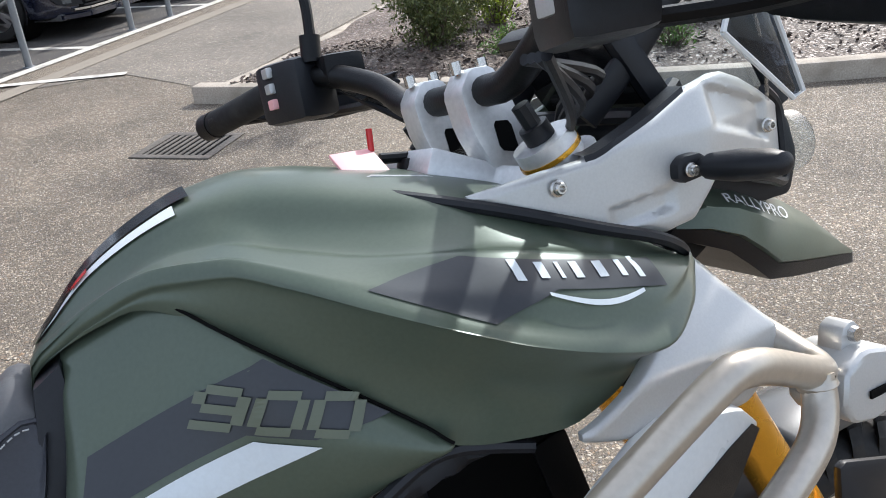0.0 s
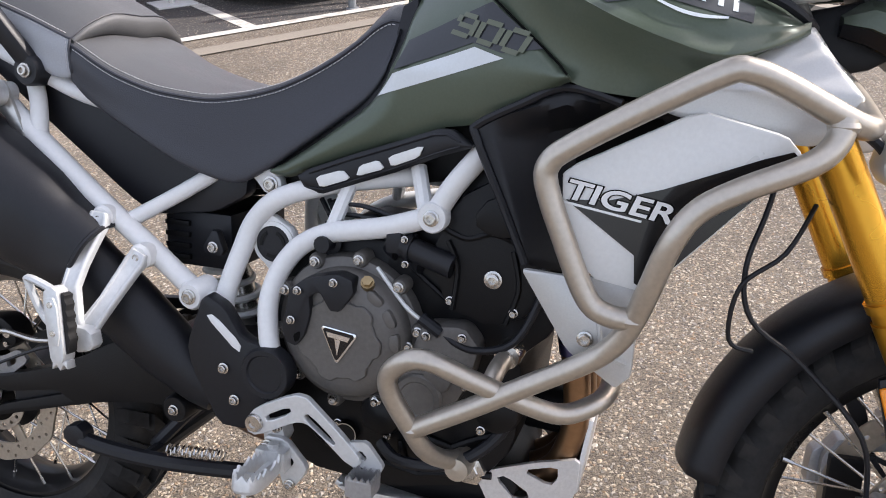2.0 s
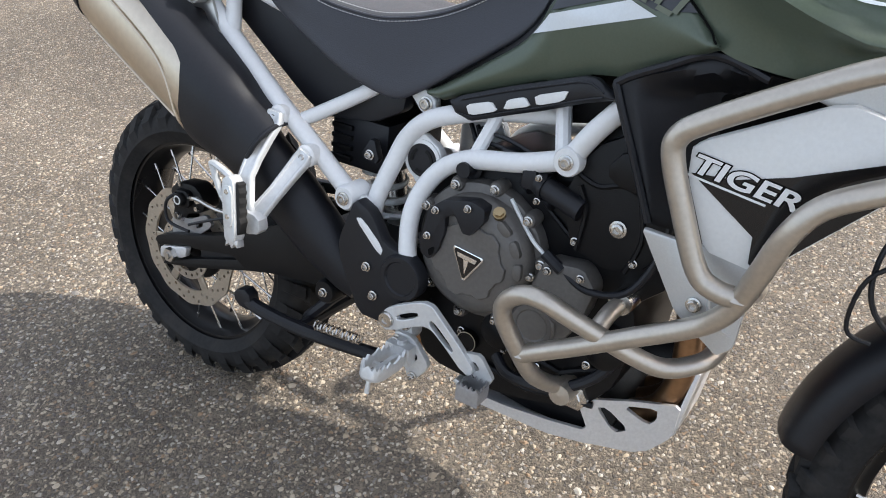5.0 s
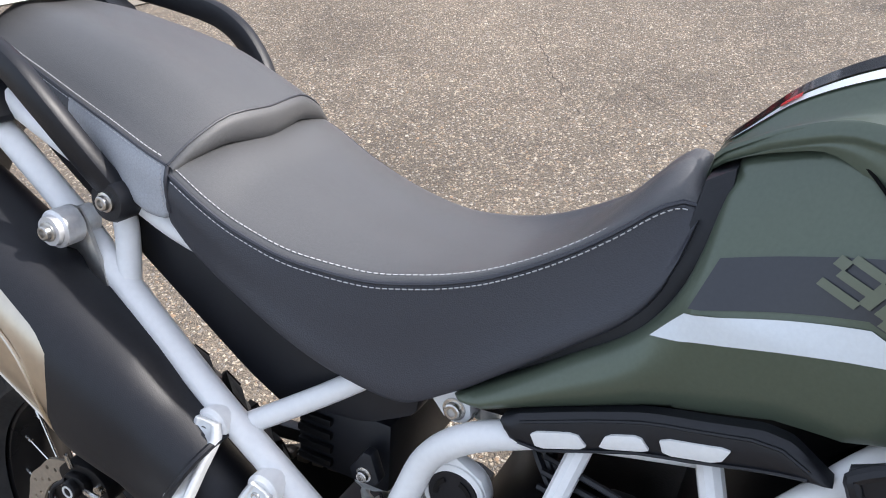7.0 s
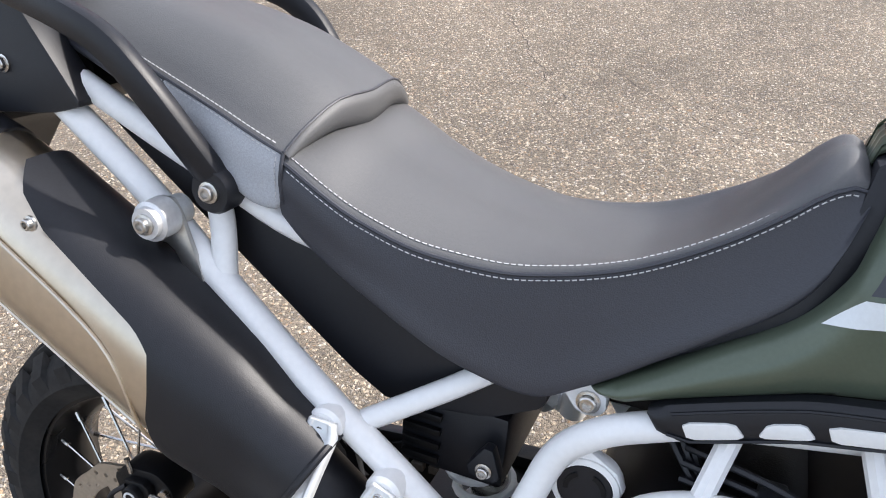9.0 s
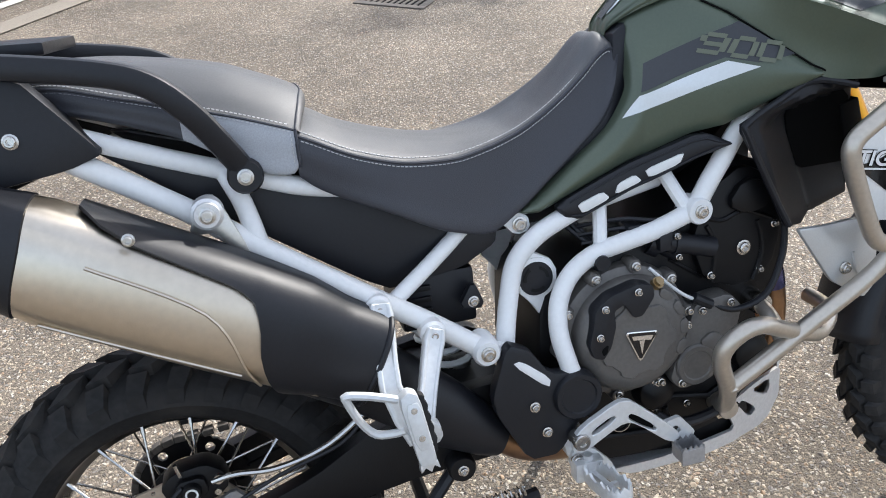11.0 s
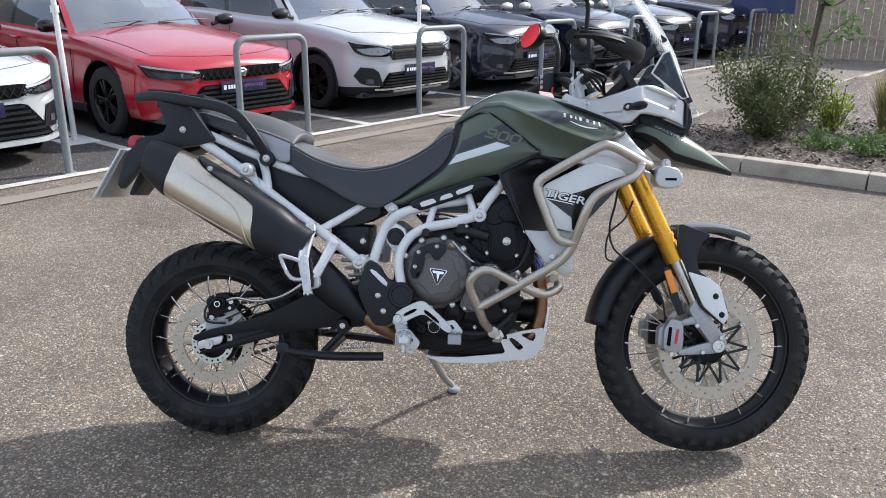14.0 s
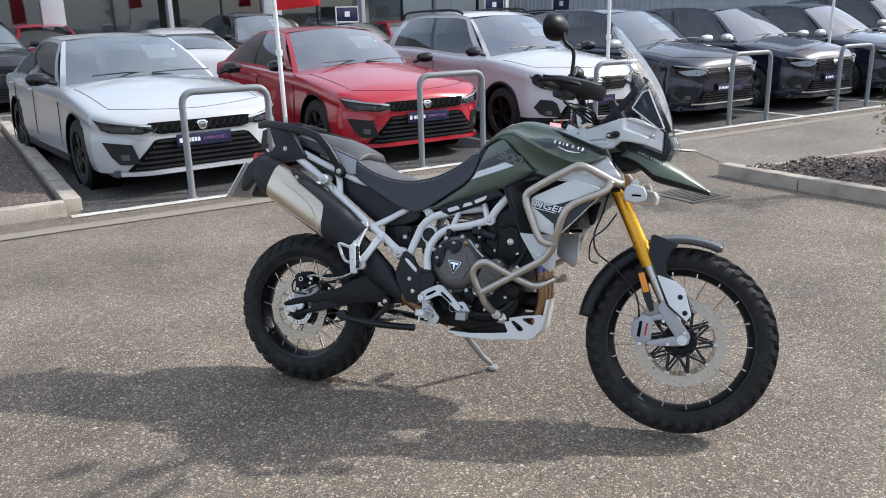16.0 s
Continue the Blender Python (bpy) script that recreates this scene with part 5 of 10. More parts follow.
def bolt(x, w, z, r=0.009, parent=None, m=None, mat=None):
    """A flanged screw head with a socket, facing outwards on the right."""
    r *= 0.8
    g = lathe([(r * 1.25, 0.0), (r * 1.25, -0.0025), (r * 0.95, -0.003), (r * 0.9, -0.0075), (r * 0.75, -0.0085), (r * 0.5, -0.0085), (r * 0.48, -0.004), (0.0, -0.004)], R(x, w, z), "y", 14)
    return part("bolt", g, mat or M_STEEL, parent or bike, m=m)


def drilled(r_out, r_in, holes, y0, y1, seg=72, scallop=0.0, lobes=0):
    """A flat ring in x and z with round holes through it: holes are (x, z, radius)."""
    bm = bmesh.new()
    edges = []
    def ring(cx, cz, rad, n, wave=0.0, k=0):
        vs = [bm.verts.new((cx + (rad + wave * math.cos(k * 2 * math.pi * i / n)) * math.cos(2 * math.pi * i / n), y0, cz + (rad + wave * math.cos(k * 2 * math.pi * i / n)) * math.sin(2 * math.pi * i / n))) for i in range(n)]
        edges.extend(bm.edges.new((vs[i], vs[(i + 1) % n])) for i in range(n))
    ring(0, 0, r_out, seg, scallop, lobes)
    ring(0, 0, r_in, seg)
    for cx, cz, rad in holes:
        ring(cx, cz, rad, 7)
    bmesh.ops.triangle_fill(bm, edges=edges, use_beauty=True, use_dissolve=False)
    ret = bmesh.ops.extrude_face_region(bm, geom=list(bm.faces))
    for v in (g for g in ret["geom"] if isinstance(g, bmesh.types.BMVert)):
        v.co.y = y1
    bm.verts.index_update()
    out = [tuple(v.co) for v in bm.verts], [tuple(v.index for v in f.verts) for f in bm.faces]
    bm.free()
    return out


def tyre_geo(radius, rim, width, rows, knob, rnd):
    """A knobbly tyre: a rounded carcass with raised blocks."""
    half = width / 2
    prof = []
    for k in range(23):
        a = math.pi * k / 22
        y = half * math.cos(a)
        r = rim + (radius - 0.016 - rim) * (math.sin(a) ** 0.62)
        prof.append((r, y * (0.78 if k in (0, 22) else 1.0)))
    carcass = lathe(prof, (0, 0, 0), "y", 96)
    def surf(y):
        a = math.acos(max(-1, min(1, y / half)))
        return rim + (radius - 0.016 - rim) * (math.sin(a) ** 0.62)
    blocks = []
    for count, y0, y1, l0, skew, phase in rows:
        da = 2 * math.pi / count * l0
        V = []
        for top in (0, 1):
            for yy, sh in ((y0, -skew), (y1, skew)):
                for s in (-1, 1):
                    an = da * (0.5 - 0.05 * top) * s + sh
                    yk = yy + (0.0015 * top if yy == min(y0, y1) else -0.0015 * top)
                    r = surf(yk) + (knob if top else -0.004)
                    V.append((r * math.cos(an), yk, r * math.sin(an)))
        blocks.append((count, phase, (V, [(0, 1, 3, 2), (4, 6, 7, 5), (0, 4, 5, 1), (2, 3, 7, 6), (0, 2, 6, 4), (1, 5, 7, 3)])))
    return carcass, blocks


def spoked_wheel(name, centre, tyre_r, rim_r, width, rim_w, knob, rows, hub_r, hub_w, m=None):
    rnd = random.Random(4)
    place = (m or Matrix()) @ Matrix.Translation((centre[0], 0, centre[1]))
    hub = part(name, join(lathe([(0.012, hub_w), (0.03, hub_w), (0.032, hub_w - 0.02), (hub_r, hub_w - 0.022), (hub_r, hub_w - 0.03), (hub_r * 0.72, hub_w - 0.034), (hub_r * 0.6, 0), (hub_r * 0.72, -hub_w + 0.034), (hub_r, -hub_w + 0.03), (hub_r, -hub_w + 0.022), (0.03, -hub_w + 0.02), (0.012, -hub_w)], (0, 0, 0), "y", 32)), M_CASE, bike, "black hub", m=place)
    carcass, blocks = tyre_geo(tyre_r, rim_r - 0.004, width, rows, knob, rnd)
    part("tyre", carcass, M_RUBBER, hub, "worn black knobbly tyre", smooth=40)
    for count, phase, geo in blocks:
        one = part("tread_block", geo, M_RUBBER, hub, smooth=0)
        for k in range(count):
            turn = Matrix.Rotation(2 * math.pi * (k + phase) / count, 4, "Y")
            if k == 0:
                one.matrix_local = turn
            else:
                again(one, hub, turn)
    h = rim_w / 2
    part("rim", lathe([(rim_r + 0.006, h), (rim_r + 0.006, h - 0.004), (rim_r - 0.010, h - 0.006), (rim_r - 0.018, h * 0.55), (rim_r - 0.030, h * 0.35), (rim_r - 0.034, 0), (rim_r - 0.030, -h * 0.35), (rim_r - 0.018, -h * 0.55), (rim_r - 0.010, -h + 0.006), (rim_r + 0.006, -h + 0.004), (rim_r + 0.006, -h)], (0, 0, 0), "y", 96), M_RIM, hub, "black spoked rim")
    spoke = nip = None
    for k in range(36):
        a = 2 * math.pi * k / 36
        side = 1 if k % 2 else -1
        off = 0.32 if (k // 2) % 2 else -0.32
        p = Vector((hub_r * 0.93 * math.cos(a + off), side * (hub_w - 0.026), hub_r * 0.93 * math.sin(a + off)))
        q = Vector(((rim_r - 0.02) * math.cos(a), side * h * 0.55, (rim_r - 0.02) * math.sin(a)))
        d = q - p
        if spoke is None:
            spoke = part("spoke", tube([(0, 0, 0), (0, 0, d.length)], 0.0021, 6, 1), M_STEEL, hub)
            nip = part("nipple", tube([(0, 0, 0), (0, 0, 0.014)], 0.0035, 6, 1), M_STEEL, hub)
            so, no = spoke, nip
        else:
            so, no = again(spoke, hub, Matrix()), again(nip, hub, Matrix())
        turn = d.to_track_quat("Z", "Y").to_matrix().to_4x4()
        so.matrix_local = Matrix.Translation(p) @ turn
        no.matrix_local = Matrix.Translation(q - d.normalized() * 0.012) @ turn
    return hub


ROWS_REAR = [(30, -0.016, 0.016, 0.60, 0.05, 0.0), (30, 0.021, 0.048, 0.56, 0.05, 0.5), (30, -0.048, -0.021, 0.56, -0.05, 0.5), (30, 0.053, 0.0735, 0.50, 0.02, 0.1), (30, -0.0735, -0.053, 0.50, -0.02, 0.1)]
ROWS_FRONT = [(38, -0.010, 0.010, 0.58, 0.03, 0.0), (38, 0.013, 0.029, 0.55, 0.03, 0.5), (38, -0.029, -0.013, 0.55, -0.03, 0.5), (38, 0.032, 0.0460, 0.48, 0.015, 0.1), (38, -0.0460, -0.032, 0.48, -0.015, 0.1)]
rear_wheel = spoked_wheel("rear_wheel", (REAR[0], REAR[1] - 0.006), 0.320, 0.226, 0.15, 0.118, 0.016, ROWS_REAR, 0.075, 0.085)
front_wheel = spoked_wheel("front_wheel", (FRONT[0], FRONT[1] - 0.009), 0.342, 0.268, 0.095, 0.066, 0.015, ROWS_FRONT, 0.06, 0.065, LOWER)

# brake discs
holes = [(r * math.cos(a), r * math.sin(a), 0.0036) for k in range(48) for r, a in ((0.1055 + 0.0085 * (k % 3), 2 * math.pi * k / 48),)]
part("brake_disc", drilled(0.131, 0.098, holes, -0.088, -0.083, 96, 0.002, 12), M_DISC, rear_wheel, "drilled steel brake disc")
for k in range(6):
    a = math.pi * k / 3
    part("disc_arm", moved(box(0.05, 0.102, -0.087, -0.082, -0.01, 0.01, 0.002), Matrix.Rotation(a, 4, "Y")), M_DISC, rear_wheel)
part("abs_ring", drilled(0.068, 0.05, [(0.059 * math.cos(2 * math.pi * k / 20), 0.059 * math.sin(2 * math.pi * k / 20), 0.004) for k in range(20)], -0.094, -0.092, 60), M_STEEL, rear_wheel)
holes = [(r * math.cos(a), r * math.sin(a), 0.0042) for k in range(42) for r, a in ((0.134 + 0.009 * (k % 3), 2 * math.pi * k / 42),)]
for s in (-1, 1):
    part("brake_disc", drilled(0.16, 0.123, holes, s * 0.075, s * 0.070, 96), M_DISC, front_wheel, "drilled steel brake disc")
    for k in range(10):
        a = 2 * math.pi * k / 10
        spider = join(prism([(0.116, -0.005), (0.121, 0.0), (0.116, 0.003), (0.046, -0.016), (0.044, -0.024)], s * 0.074, s * 0.068, 0.0008), prism([(0.116, 0.005), (0.044, 0.024), (0.046, 0.016), (0.116, -0.003), (0.121, 0.0)], s * 0.0735, s * 0.0675, 0.0008))
        part("disc_carrier_arm", moved(spider, Matrix.Rotation(a, 4, "Y")), M_BLACK, front_wheel)
        part("disc_button", moved(lathe([(0.0075, s * 0.066), (0.0075, s * 0.078), (0.004, s * 0.079), (0.0, s * 0.077)], (0.121, 0, 0), "y", 12), Matrix.Rotation(a, 4, "Y")), M_STEEL, front_wheel)

# ---- frame and subframe ----
frame_part = part("frame", tube([R(0.03, 0.082, 0.790), R(-0.08, 0.092, 0.772), R(-0.140, 0.104, 0.757), R(-0.188, 0.112, 0.737), R(-0.222, 0.114, 0.703), R(-0.239, 0.124, 0.657), R(-0.253, 0.138, 0.606), R(-0.258, 0.145, 0.570)], 0.0150, 16), M_WHITE, bike, "white tubular steel frame")
for side in (1, -1):
    F1 = (lambda g: g) if side > 0 else mirrored
    if side < 0:
        part("frame_tube", mirrored(tube([R(0.02, 0.10, 0.762), R(-0.155, 0.102, 0.760), R(-0.232, 0.116, 0.725), R(-0.255, 0.148, 0.575)], 0.0185, 14)), M_WHITE, bike)
    part("frame_tube", F1(tube([R(0.19, 0.122, 0.905), R(0.140, 0.130, 0.852), R(0.113, 0.137, 0.819), R(0.088, 0.140, 0.786), R(0.064, 0.140, 0.746)], 0.0152, 14)), M_WHITE, bike)
    part("frame_tube", F1(tube([R(0.064, 0.140, 0.746), R(0.0, 0.138, 0.724), R(-0.055, 0.135, 0.712), R(-0.100, 0.132, 0.701), R(-0.140, 0.133, 0.677), R(-0.166, 0.142, 0.640), R(-0.175, 0.157, 0.597), R(-0.168, 0.170, 0.55), R(-0.158, 0.176, 0.51)], 0.0148, 14)), M_WHITE, bike)
    part("frame_strut", F1(tube([R(-0.074, 0.098, 0.774), R(-0.090, 0.130, 0.708)], 0.0108, 10, 1)), M_WHITE, bike)
    part("frame_strut", F1(tube([R(0.029, 0.108, 0.804), R(0.052, 0.138, 0.748)], 0.0112, 10, 1)), M_WHITE, bike)
    part("frame_boss", F1(lathe([(0.0, -0.157), (0.019, -0.157), (0.021, -0.154), (0.021, -0.115)], (0.066, 0, 0.746), "y", 24)), M_WHITE, bike)
    part("frame_web", F1(prism(rounded([(-0.232, 0.690), (-0.205, 0.722), (-0.150, 0.690), (-0.168, 0.645), (-0.178, 0.590), (-0.196, 0.625), (-0.215, 0.648)]), -0.113, -0.098, 0.004)), M_WHITE, bike)
    part("frame_collar", F1(lathe([(0.0275, -0.116), (0.0335, -0.115), (0.0345, -0.110), (0.0345, -0.095)], (-0.191, 0, 0.672), "y", 28)), M_WHITE, bike)
    part("seat_lug", F1(prism(rounded([(-0.232, 0.762), (-0.262, 0.785), (-0.25, 0.795), (-0.19, 0.772), (-0.186, 0.745), (-0.212, 0.738)]), -0.096, -0.078, 0.004)), M_WHITE, bike)
    part("subframe_tube", F1(tube([R(-0.80, 0.115, 0.948), R(-0.677, 0.125, 0.868), R(-0.585, 0.135, 0.798), R(-0.459, 0.150, 0.711), R(-0.372, 0.155, 0.652), R(-0.291, 0.155, 0.592), R(-0.255, 0.150, 0.58)], 0.0158, 14)), M_WHITE, bike)
    part("subframe_tube", F1(tube([R(-0.82, 0.105, 0.988), R(-0.69, 0.108, 0.935), R(-0.61, 0.110, 0.905), R(-0.51, 0.112, 0.868), R(-0.38, 0.10, 0.845)], 0.0135, 12)), M_WHITE, bike)
    part("subframe_strut", F1(tube([R(-0.618, 0.110, 0.908), R(-0.600, 0.118, 0.86), R(-0.588, 0.132, 0.805)], 0.0135, 12)), M_WHITE, bike)
    part("subframe_strut", F1(tube([R(-0.27, 0.090, 0.785), R(-0.34, 0.115, 0.737), R(-0.425, 0.145, 0.685)], 0.0120, 12)), M_WHITE, bike)
    part("subframe_lug", F1(lathe([(0.0, -0.178), (0.018, -0.178), (0.022, -0.172), (0.022, -0.13)], (-0.294, 0, 0.594), "y", 20)), M_WHITE, bike)
part("frame_cap", lathe([(0.0, -0.1165), (0.0265, -0.1165), (0.0275, -0.115), (0.0275, -0.10)], (-0.191, 0, 0.672), "y", 28), M_BLACK, bike, "round black frame plug")
for k in range(3):
    a = k * 2.094
    part("cap_rib", lathe([(0.016, -0.1165), (0.021, -0.1165), (0.021, -0.118), (0.016, -0.118)], (-0.191, 0, 0.672), "y", 10, 70), M_CASE, bike, m=Matrix.Translation((-0.191, 0, 0.672)) @ Matrix.Rotation(a, 4, "Y") @ Matrix.Translation((0.191, 0, -0.672)))
bolt(0.066, 0.157, 0.746, 0.011)
bolt(-0.205, 0.096, 0.757, 0.012)
bolt(-0.294, 0.178, 0.594, 0.0115)

# ---- tank ----
t_top = curve([(-0.030, 0.996), (-0.022, 1.030), (0.0, 1.056), (0.034, 1.090), (0.08, 1.117), (0.12, 1.132), (0.16, 1.137), (0.20, 1.133), (0.25, 1.122), (0.31, 1.108), (0.40, 1.078), (0.45, 1.050), (0.488, 1.008)])
t_low = curve([(-0.030, 0.980), (-0.022, 1.020), (0.0, 1.036), (0.034, 1.052), (0.06, 1.060), (0.078, 1.056), (0.108, 1.034), (0.156, 0.995), (0.204, 0.958), (0.240, 0.931), (0.28, 0.922), (0.326, 0.919), (0.36, 0.928), (0.406, 0.950), (0.450, 0.978), (0.488, 0.998)])
t_wlow = curve([(-0.030, 0.02), (-0.022, 0.030), (0.0, 0.044), (0.03, 0.062), (0.06, 0.082), (0.09, 0.104), (0.15, 0.146), (0.20, 0.171), (0.241, 0.187), (0.28, 0.193), (0.326, 0.199), (0.36, 0.199), (0.406, 0.191), (0.45, 0.175), (0.488, 0.152)])
t_wsh = curve([(-0.030, 0.018), (-0.022, 0.026), (0.0, 0.036), (0.05, 0.060), (0.10, 0.084), (0.125, 0.097), (0.17, 0.122), (0.22, 0.148), (0.30, 0.180), (0.36, 0.188), (0.42, 0.182), (0.46, 0.166), (0.488, 0.148)])
t_zsh = curve([(-0.030, 0.990), (-0.022, 1.026), (0.0, 1.046), (0.05, 1.076), (0.10, 1.092), (0.125, 1.093), (0.17, 1.081), (0.22, 1.067), (0.30, 1.056), (0.36, 1.040), (0.42, 1.022), (0.46, 1.012), (0.488, 1.004)])
t_wb = curve([(-0.030, 0.020), (-0.022, 0.030), (0.0, 0.043), (0.03, 0.064), (0.08, 0.098), (0.12, 0.128), (0.15, 0.152), (0.20, 0.192), (0.25, 0.220), (0.30, 0.232), (0.35, 0.235), (0.40, 0.229), (0.45, 0.200), (0.488, 0.160)])
t_zb = curve([(-0.030, 0.985), (-0.022, 1.023), (0.0, 1.041), (0.03, 1.060), (0.08, 1.078), (0.12, 1.078), (0.15, 1.068), (0.20, 1.045), (0.25, 1.022), (0.30, 1.000), (0.35, 0.983), (0.40, 0.972), (0.45, 0.984), (0.488, 1.000)])


def tank_half(x):
    """From the lower edge on the right over the top to the middle, as (w, z)."""
    a, b, s, t = (t_wlow(x), t_low(x)), (t_wb(x), t_zb(x)), (t_wsh(x), t_zsh(x)), t_top(x)
    scoop = 0.007 * max(0, min(1, (x - 0.12) / 0.04)) * max(0, min(1, (0.36 - x) / 0.08))
    under = 0.010 * max(0, min(1, (x - 0.16) / 0.08)) * max(0, min(1, (0.488 - x) / 0.06))
    pts = [a, ((a[0] + b[0]) / 2 - under, (a[1] + b[1]) / 2 - 0.002), (b[0] - 0.002, b[1] - 0.006), b, (b[0] - 0.003 - 0.2 * (b[0] - s[0]), b[1] + 0.008 + 0.1 * (s[1] - b[1])), (s[0] + 0.45 * (b[0] - s[0]) + 0.004, s[1] + 0.45 * (b[1] - s[1]) + 0.002), s,
           (s[0] * 0.90, s[1] + (t - s[1]) * 0.10 - scoop * 0.4), (s[0] * 0.74, s[1] + (t - s[1]) * 0.42 - scoop), (s[0] * 0.58, s[1] + (t - s[1]) * 0.74 - scoop * 0.3), (s[0] * 0.3, t - 0.003), (0, t)]
    return smooth_line([(w, 0, z) for w, z in pts], 4)


def tank_wide(x, z):
    """How far out the tank's skin lies at x and z."""
    h = tank_half(x)
    best = h[0].x
    for p, q in zip(h, h[1:]):
        if min(p.z, q.z) <= z <= max(p.z, q.z) and abs(q.z - p.z) > 1e-6:
            best = p.x + (q.x - p.x) * (z - p.z) / (q.z - p.z)
            break
    return best


rings = []
for i in range(61):
    x = -0.030 + 0.518 * i / 60
    h = tank_half(x)
    rings.append([(x, -p.x, p.z) for p in h] + [(x, p.x, p.z) for p in h[-2::-1]])
V, F = loft(rings, False)
n = len(rings[0])
F = [f for f in F if not (f[0] % n == n - 1)]
F.append(tuple(60 * n + k for k in range(n)))
F.append(tuple(range(n - 1, -1, -1)))
tank = part("fuel_tank", (V, F), M_GREEN, bike, "matt khaki green fuel tank with dark decals", smooth=50)
part("tank_decal", join(patch((0.203, 1.055), (0.275, 1.060), (0.330, 1.027), (0.275, 1.019), tank_wide, 0.0014, 16, 8), patch((0.275, 1.060), (0.428, 1.021), (0.427, 1.003), (0.330, 1.027), tank_wide, 0.0014, 16, 6)), M_GREY_DECAL, tank, "dark grey angular decal")


def emblem_place(u, v):
    x = 0.298 + 0.118 * u
    z = 1.047 - 0.028 * u + (v - 0.5) * 0.0165
    return (x, -tank_wide(x, z) - 0.0024, z)


bars = []
edges = np.cumsum([0, 0.155, 0.155, 0.075, 0.155, 0.195, 0.135, 0.13])
for k in range(7):
    wide = edges[k + 1] - edges[k]
    u0, u1 = edges[k] + 0.30 * wide, edges[k] + 0.66 * wide
    h = 0.40 if k in (0, 6) else 0.31
    V = [emblem_place(u0 + (u1 - u0) * i / 3, 0.5 + h * (j - 1)) for j in range(3) for i in range(4)]
    bars.append((V, [(j * 4 + i, j * 4 + i + 1, (j + 1) * 4 + i + 1, (j + 1) * 4 + i) for j in range(2) for i in range(3)]))
V = []
for i in range(17):
    u = 0.2 + 0.68 * i / 16
    dip = -0.45 - 0.45 * math.sin(math.pi * i / 16)
    V += [emblem_place(u, dip + 0.1 * math.sin(math.pi * i / 16) + 0.12), emblem_place(u, dip - 0.02)]
bars.append((V, [(2 * i, 2 * i + 2, 2 * i + 3, 2 * i + 1) for i in range(16)]))
for block in bars:
    part("emblem_block", block, M_PALE_DECAL, tank, smooth=0)


def tank_over(x, frac):
    """A point on the tank's back, frac of the way from the middle to the shoulder."""
    h = tank_half(x)
    w = t_wsh(x) * frac
    for p, q in zip(h[::-1], h[::-1][1:]):
        if p.x <= w <= q.x:
            return (x, -w, p.z + (q.z - p.z) * (w - p.x) / max(1e-6, q.x - p.x))
    return (x, -w, t_top(x))


def tank_band(x0, x1, f0, f1, off, n=16):
    V = []
    for i in range(n + 1):
        for f in (f0, f1):
            p = Vector(tank_over(x0 + (x1 - x0) * i / n, f))
            V.append(tuple(p + Vector((-0.5, 0, 0.85)) * off))
    return V, [(2 * i, 2 * i + 2, 2 * i + 3, 2 * i + 1) for i in range(n)]


part("tank_pad", join(tank_band(-0.018, 0.118, 0.0, 0.42, 0.003), mirrored(tank_band(-0.018, 0.118, 0.0, 0.42, 0.003))), M_GLOSS, tank, "gloss black pad on the back of the tank")
part("tank_pad_stripe", tank_band(-0.012, 0.104, 0.44, 0.62, 0.002), M_PALE_DECAL, tank, "pale stripe beside the pad")
part("tank_pad_mark", join(tank_band(0.02, 0.034, 0.42, 0.58, 0.0035, 4)), M_RED, tank)

# ---- side panel ----
p_top = curve([(-0.205, 0.776), (-0.15, 0.811), (-0.104, 0.843), (-0.054, 0.880), (-0.034, 0.905), (-0.017, 0.941), (-0.009, 0.975), (-0.005, 1.005), (-0.001, 1.030), (0.006, 1.044), (0.03, 1.055), (0.058, 1.064), (0.078, 1.060), (0.108, 1.040), (0.158, 1.001), (0.204, 0.965), (0.238, 0.937)])
p_low = line([(-0.205, 0.774), (-0.195, 0.771), (-0.172, 0.770), (-0.140, 0.783), (0.068, 0.862), (0.115, 0.870), (0.238, 0.932)])
p_base = curve([(-0.205, 0.100), (-0.157, 0.102), (-0.10, 0.101), (-0.037, 0.101), (0.03, 0.117), (0.10, 0.137), (0.152, 0.158), (0.20, 0.178), (0.238, 0.196)])


def p_wide(x, z):
    rear = max(0.0, min(1.0, (0.12 - x) / 0.13))
    out = p_base(x) - 0.10 * max(0, z - 1.0) - 0.75 * rear * max(0, z - 0.935) + 0.012 * math.sin(math.pi * max(0, min(1, (z - p_low(x)) / max(0.02, p_top(x) - p_low(x)))))
    return out


geo = sheet(p_top, p_low, -0.205, 0.238, p_wide, 0.016, 190, 16, 0.005)
panel_r = part("side_panel", geo, M_GREEN, bike, "khaki green side panel with a pale stripe and the number 900", smooth=50)
part("side_panel", mirrored(geo), M_GREEN, bike, "khaki green side panel", smooth=50)
part("panel_seam", tube([R(x, p_wide(x, p_top(x)) - 0.003, p_top(x) + 0.0015) for x in np.linspace(0.004, 0.236, 60)], 0.0014, 6, 1), M_DARK, panel_r, "dark gap along the tank")
part("stripe", patch((-0.035, 0.896), (0.153, 0.954), (0.111, 0.966), (-0.011, 0.927), p_wide, 0.0014, 16, 4), M_PALE_DECAL, panel_r, "pale silver stripe")
part("dark_stripe", join(patch((-0.009, 0.932), (0.108, 0.971), (0.084, 1.003), (0.005, 0.971), p_wide, 0.0012, 12, 5), patch((0.108, 0.971), (0.150, 0.960), (0.202, 0.967), (0.084, 1.003), p_wide, 0.0012, 14, 5), patch((0.084, 1.003), (0.202, 0.967), (0.160, 0.998), (0.130, 1.020), p_wide, 0.0012, 10, 5)), M_GREY_DECAL, panel_r, "dark grey stripe")


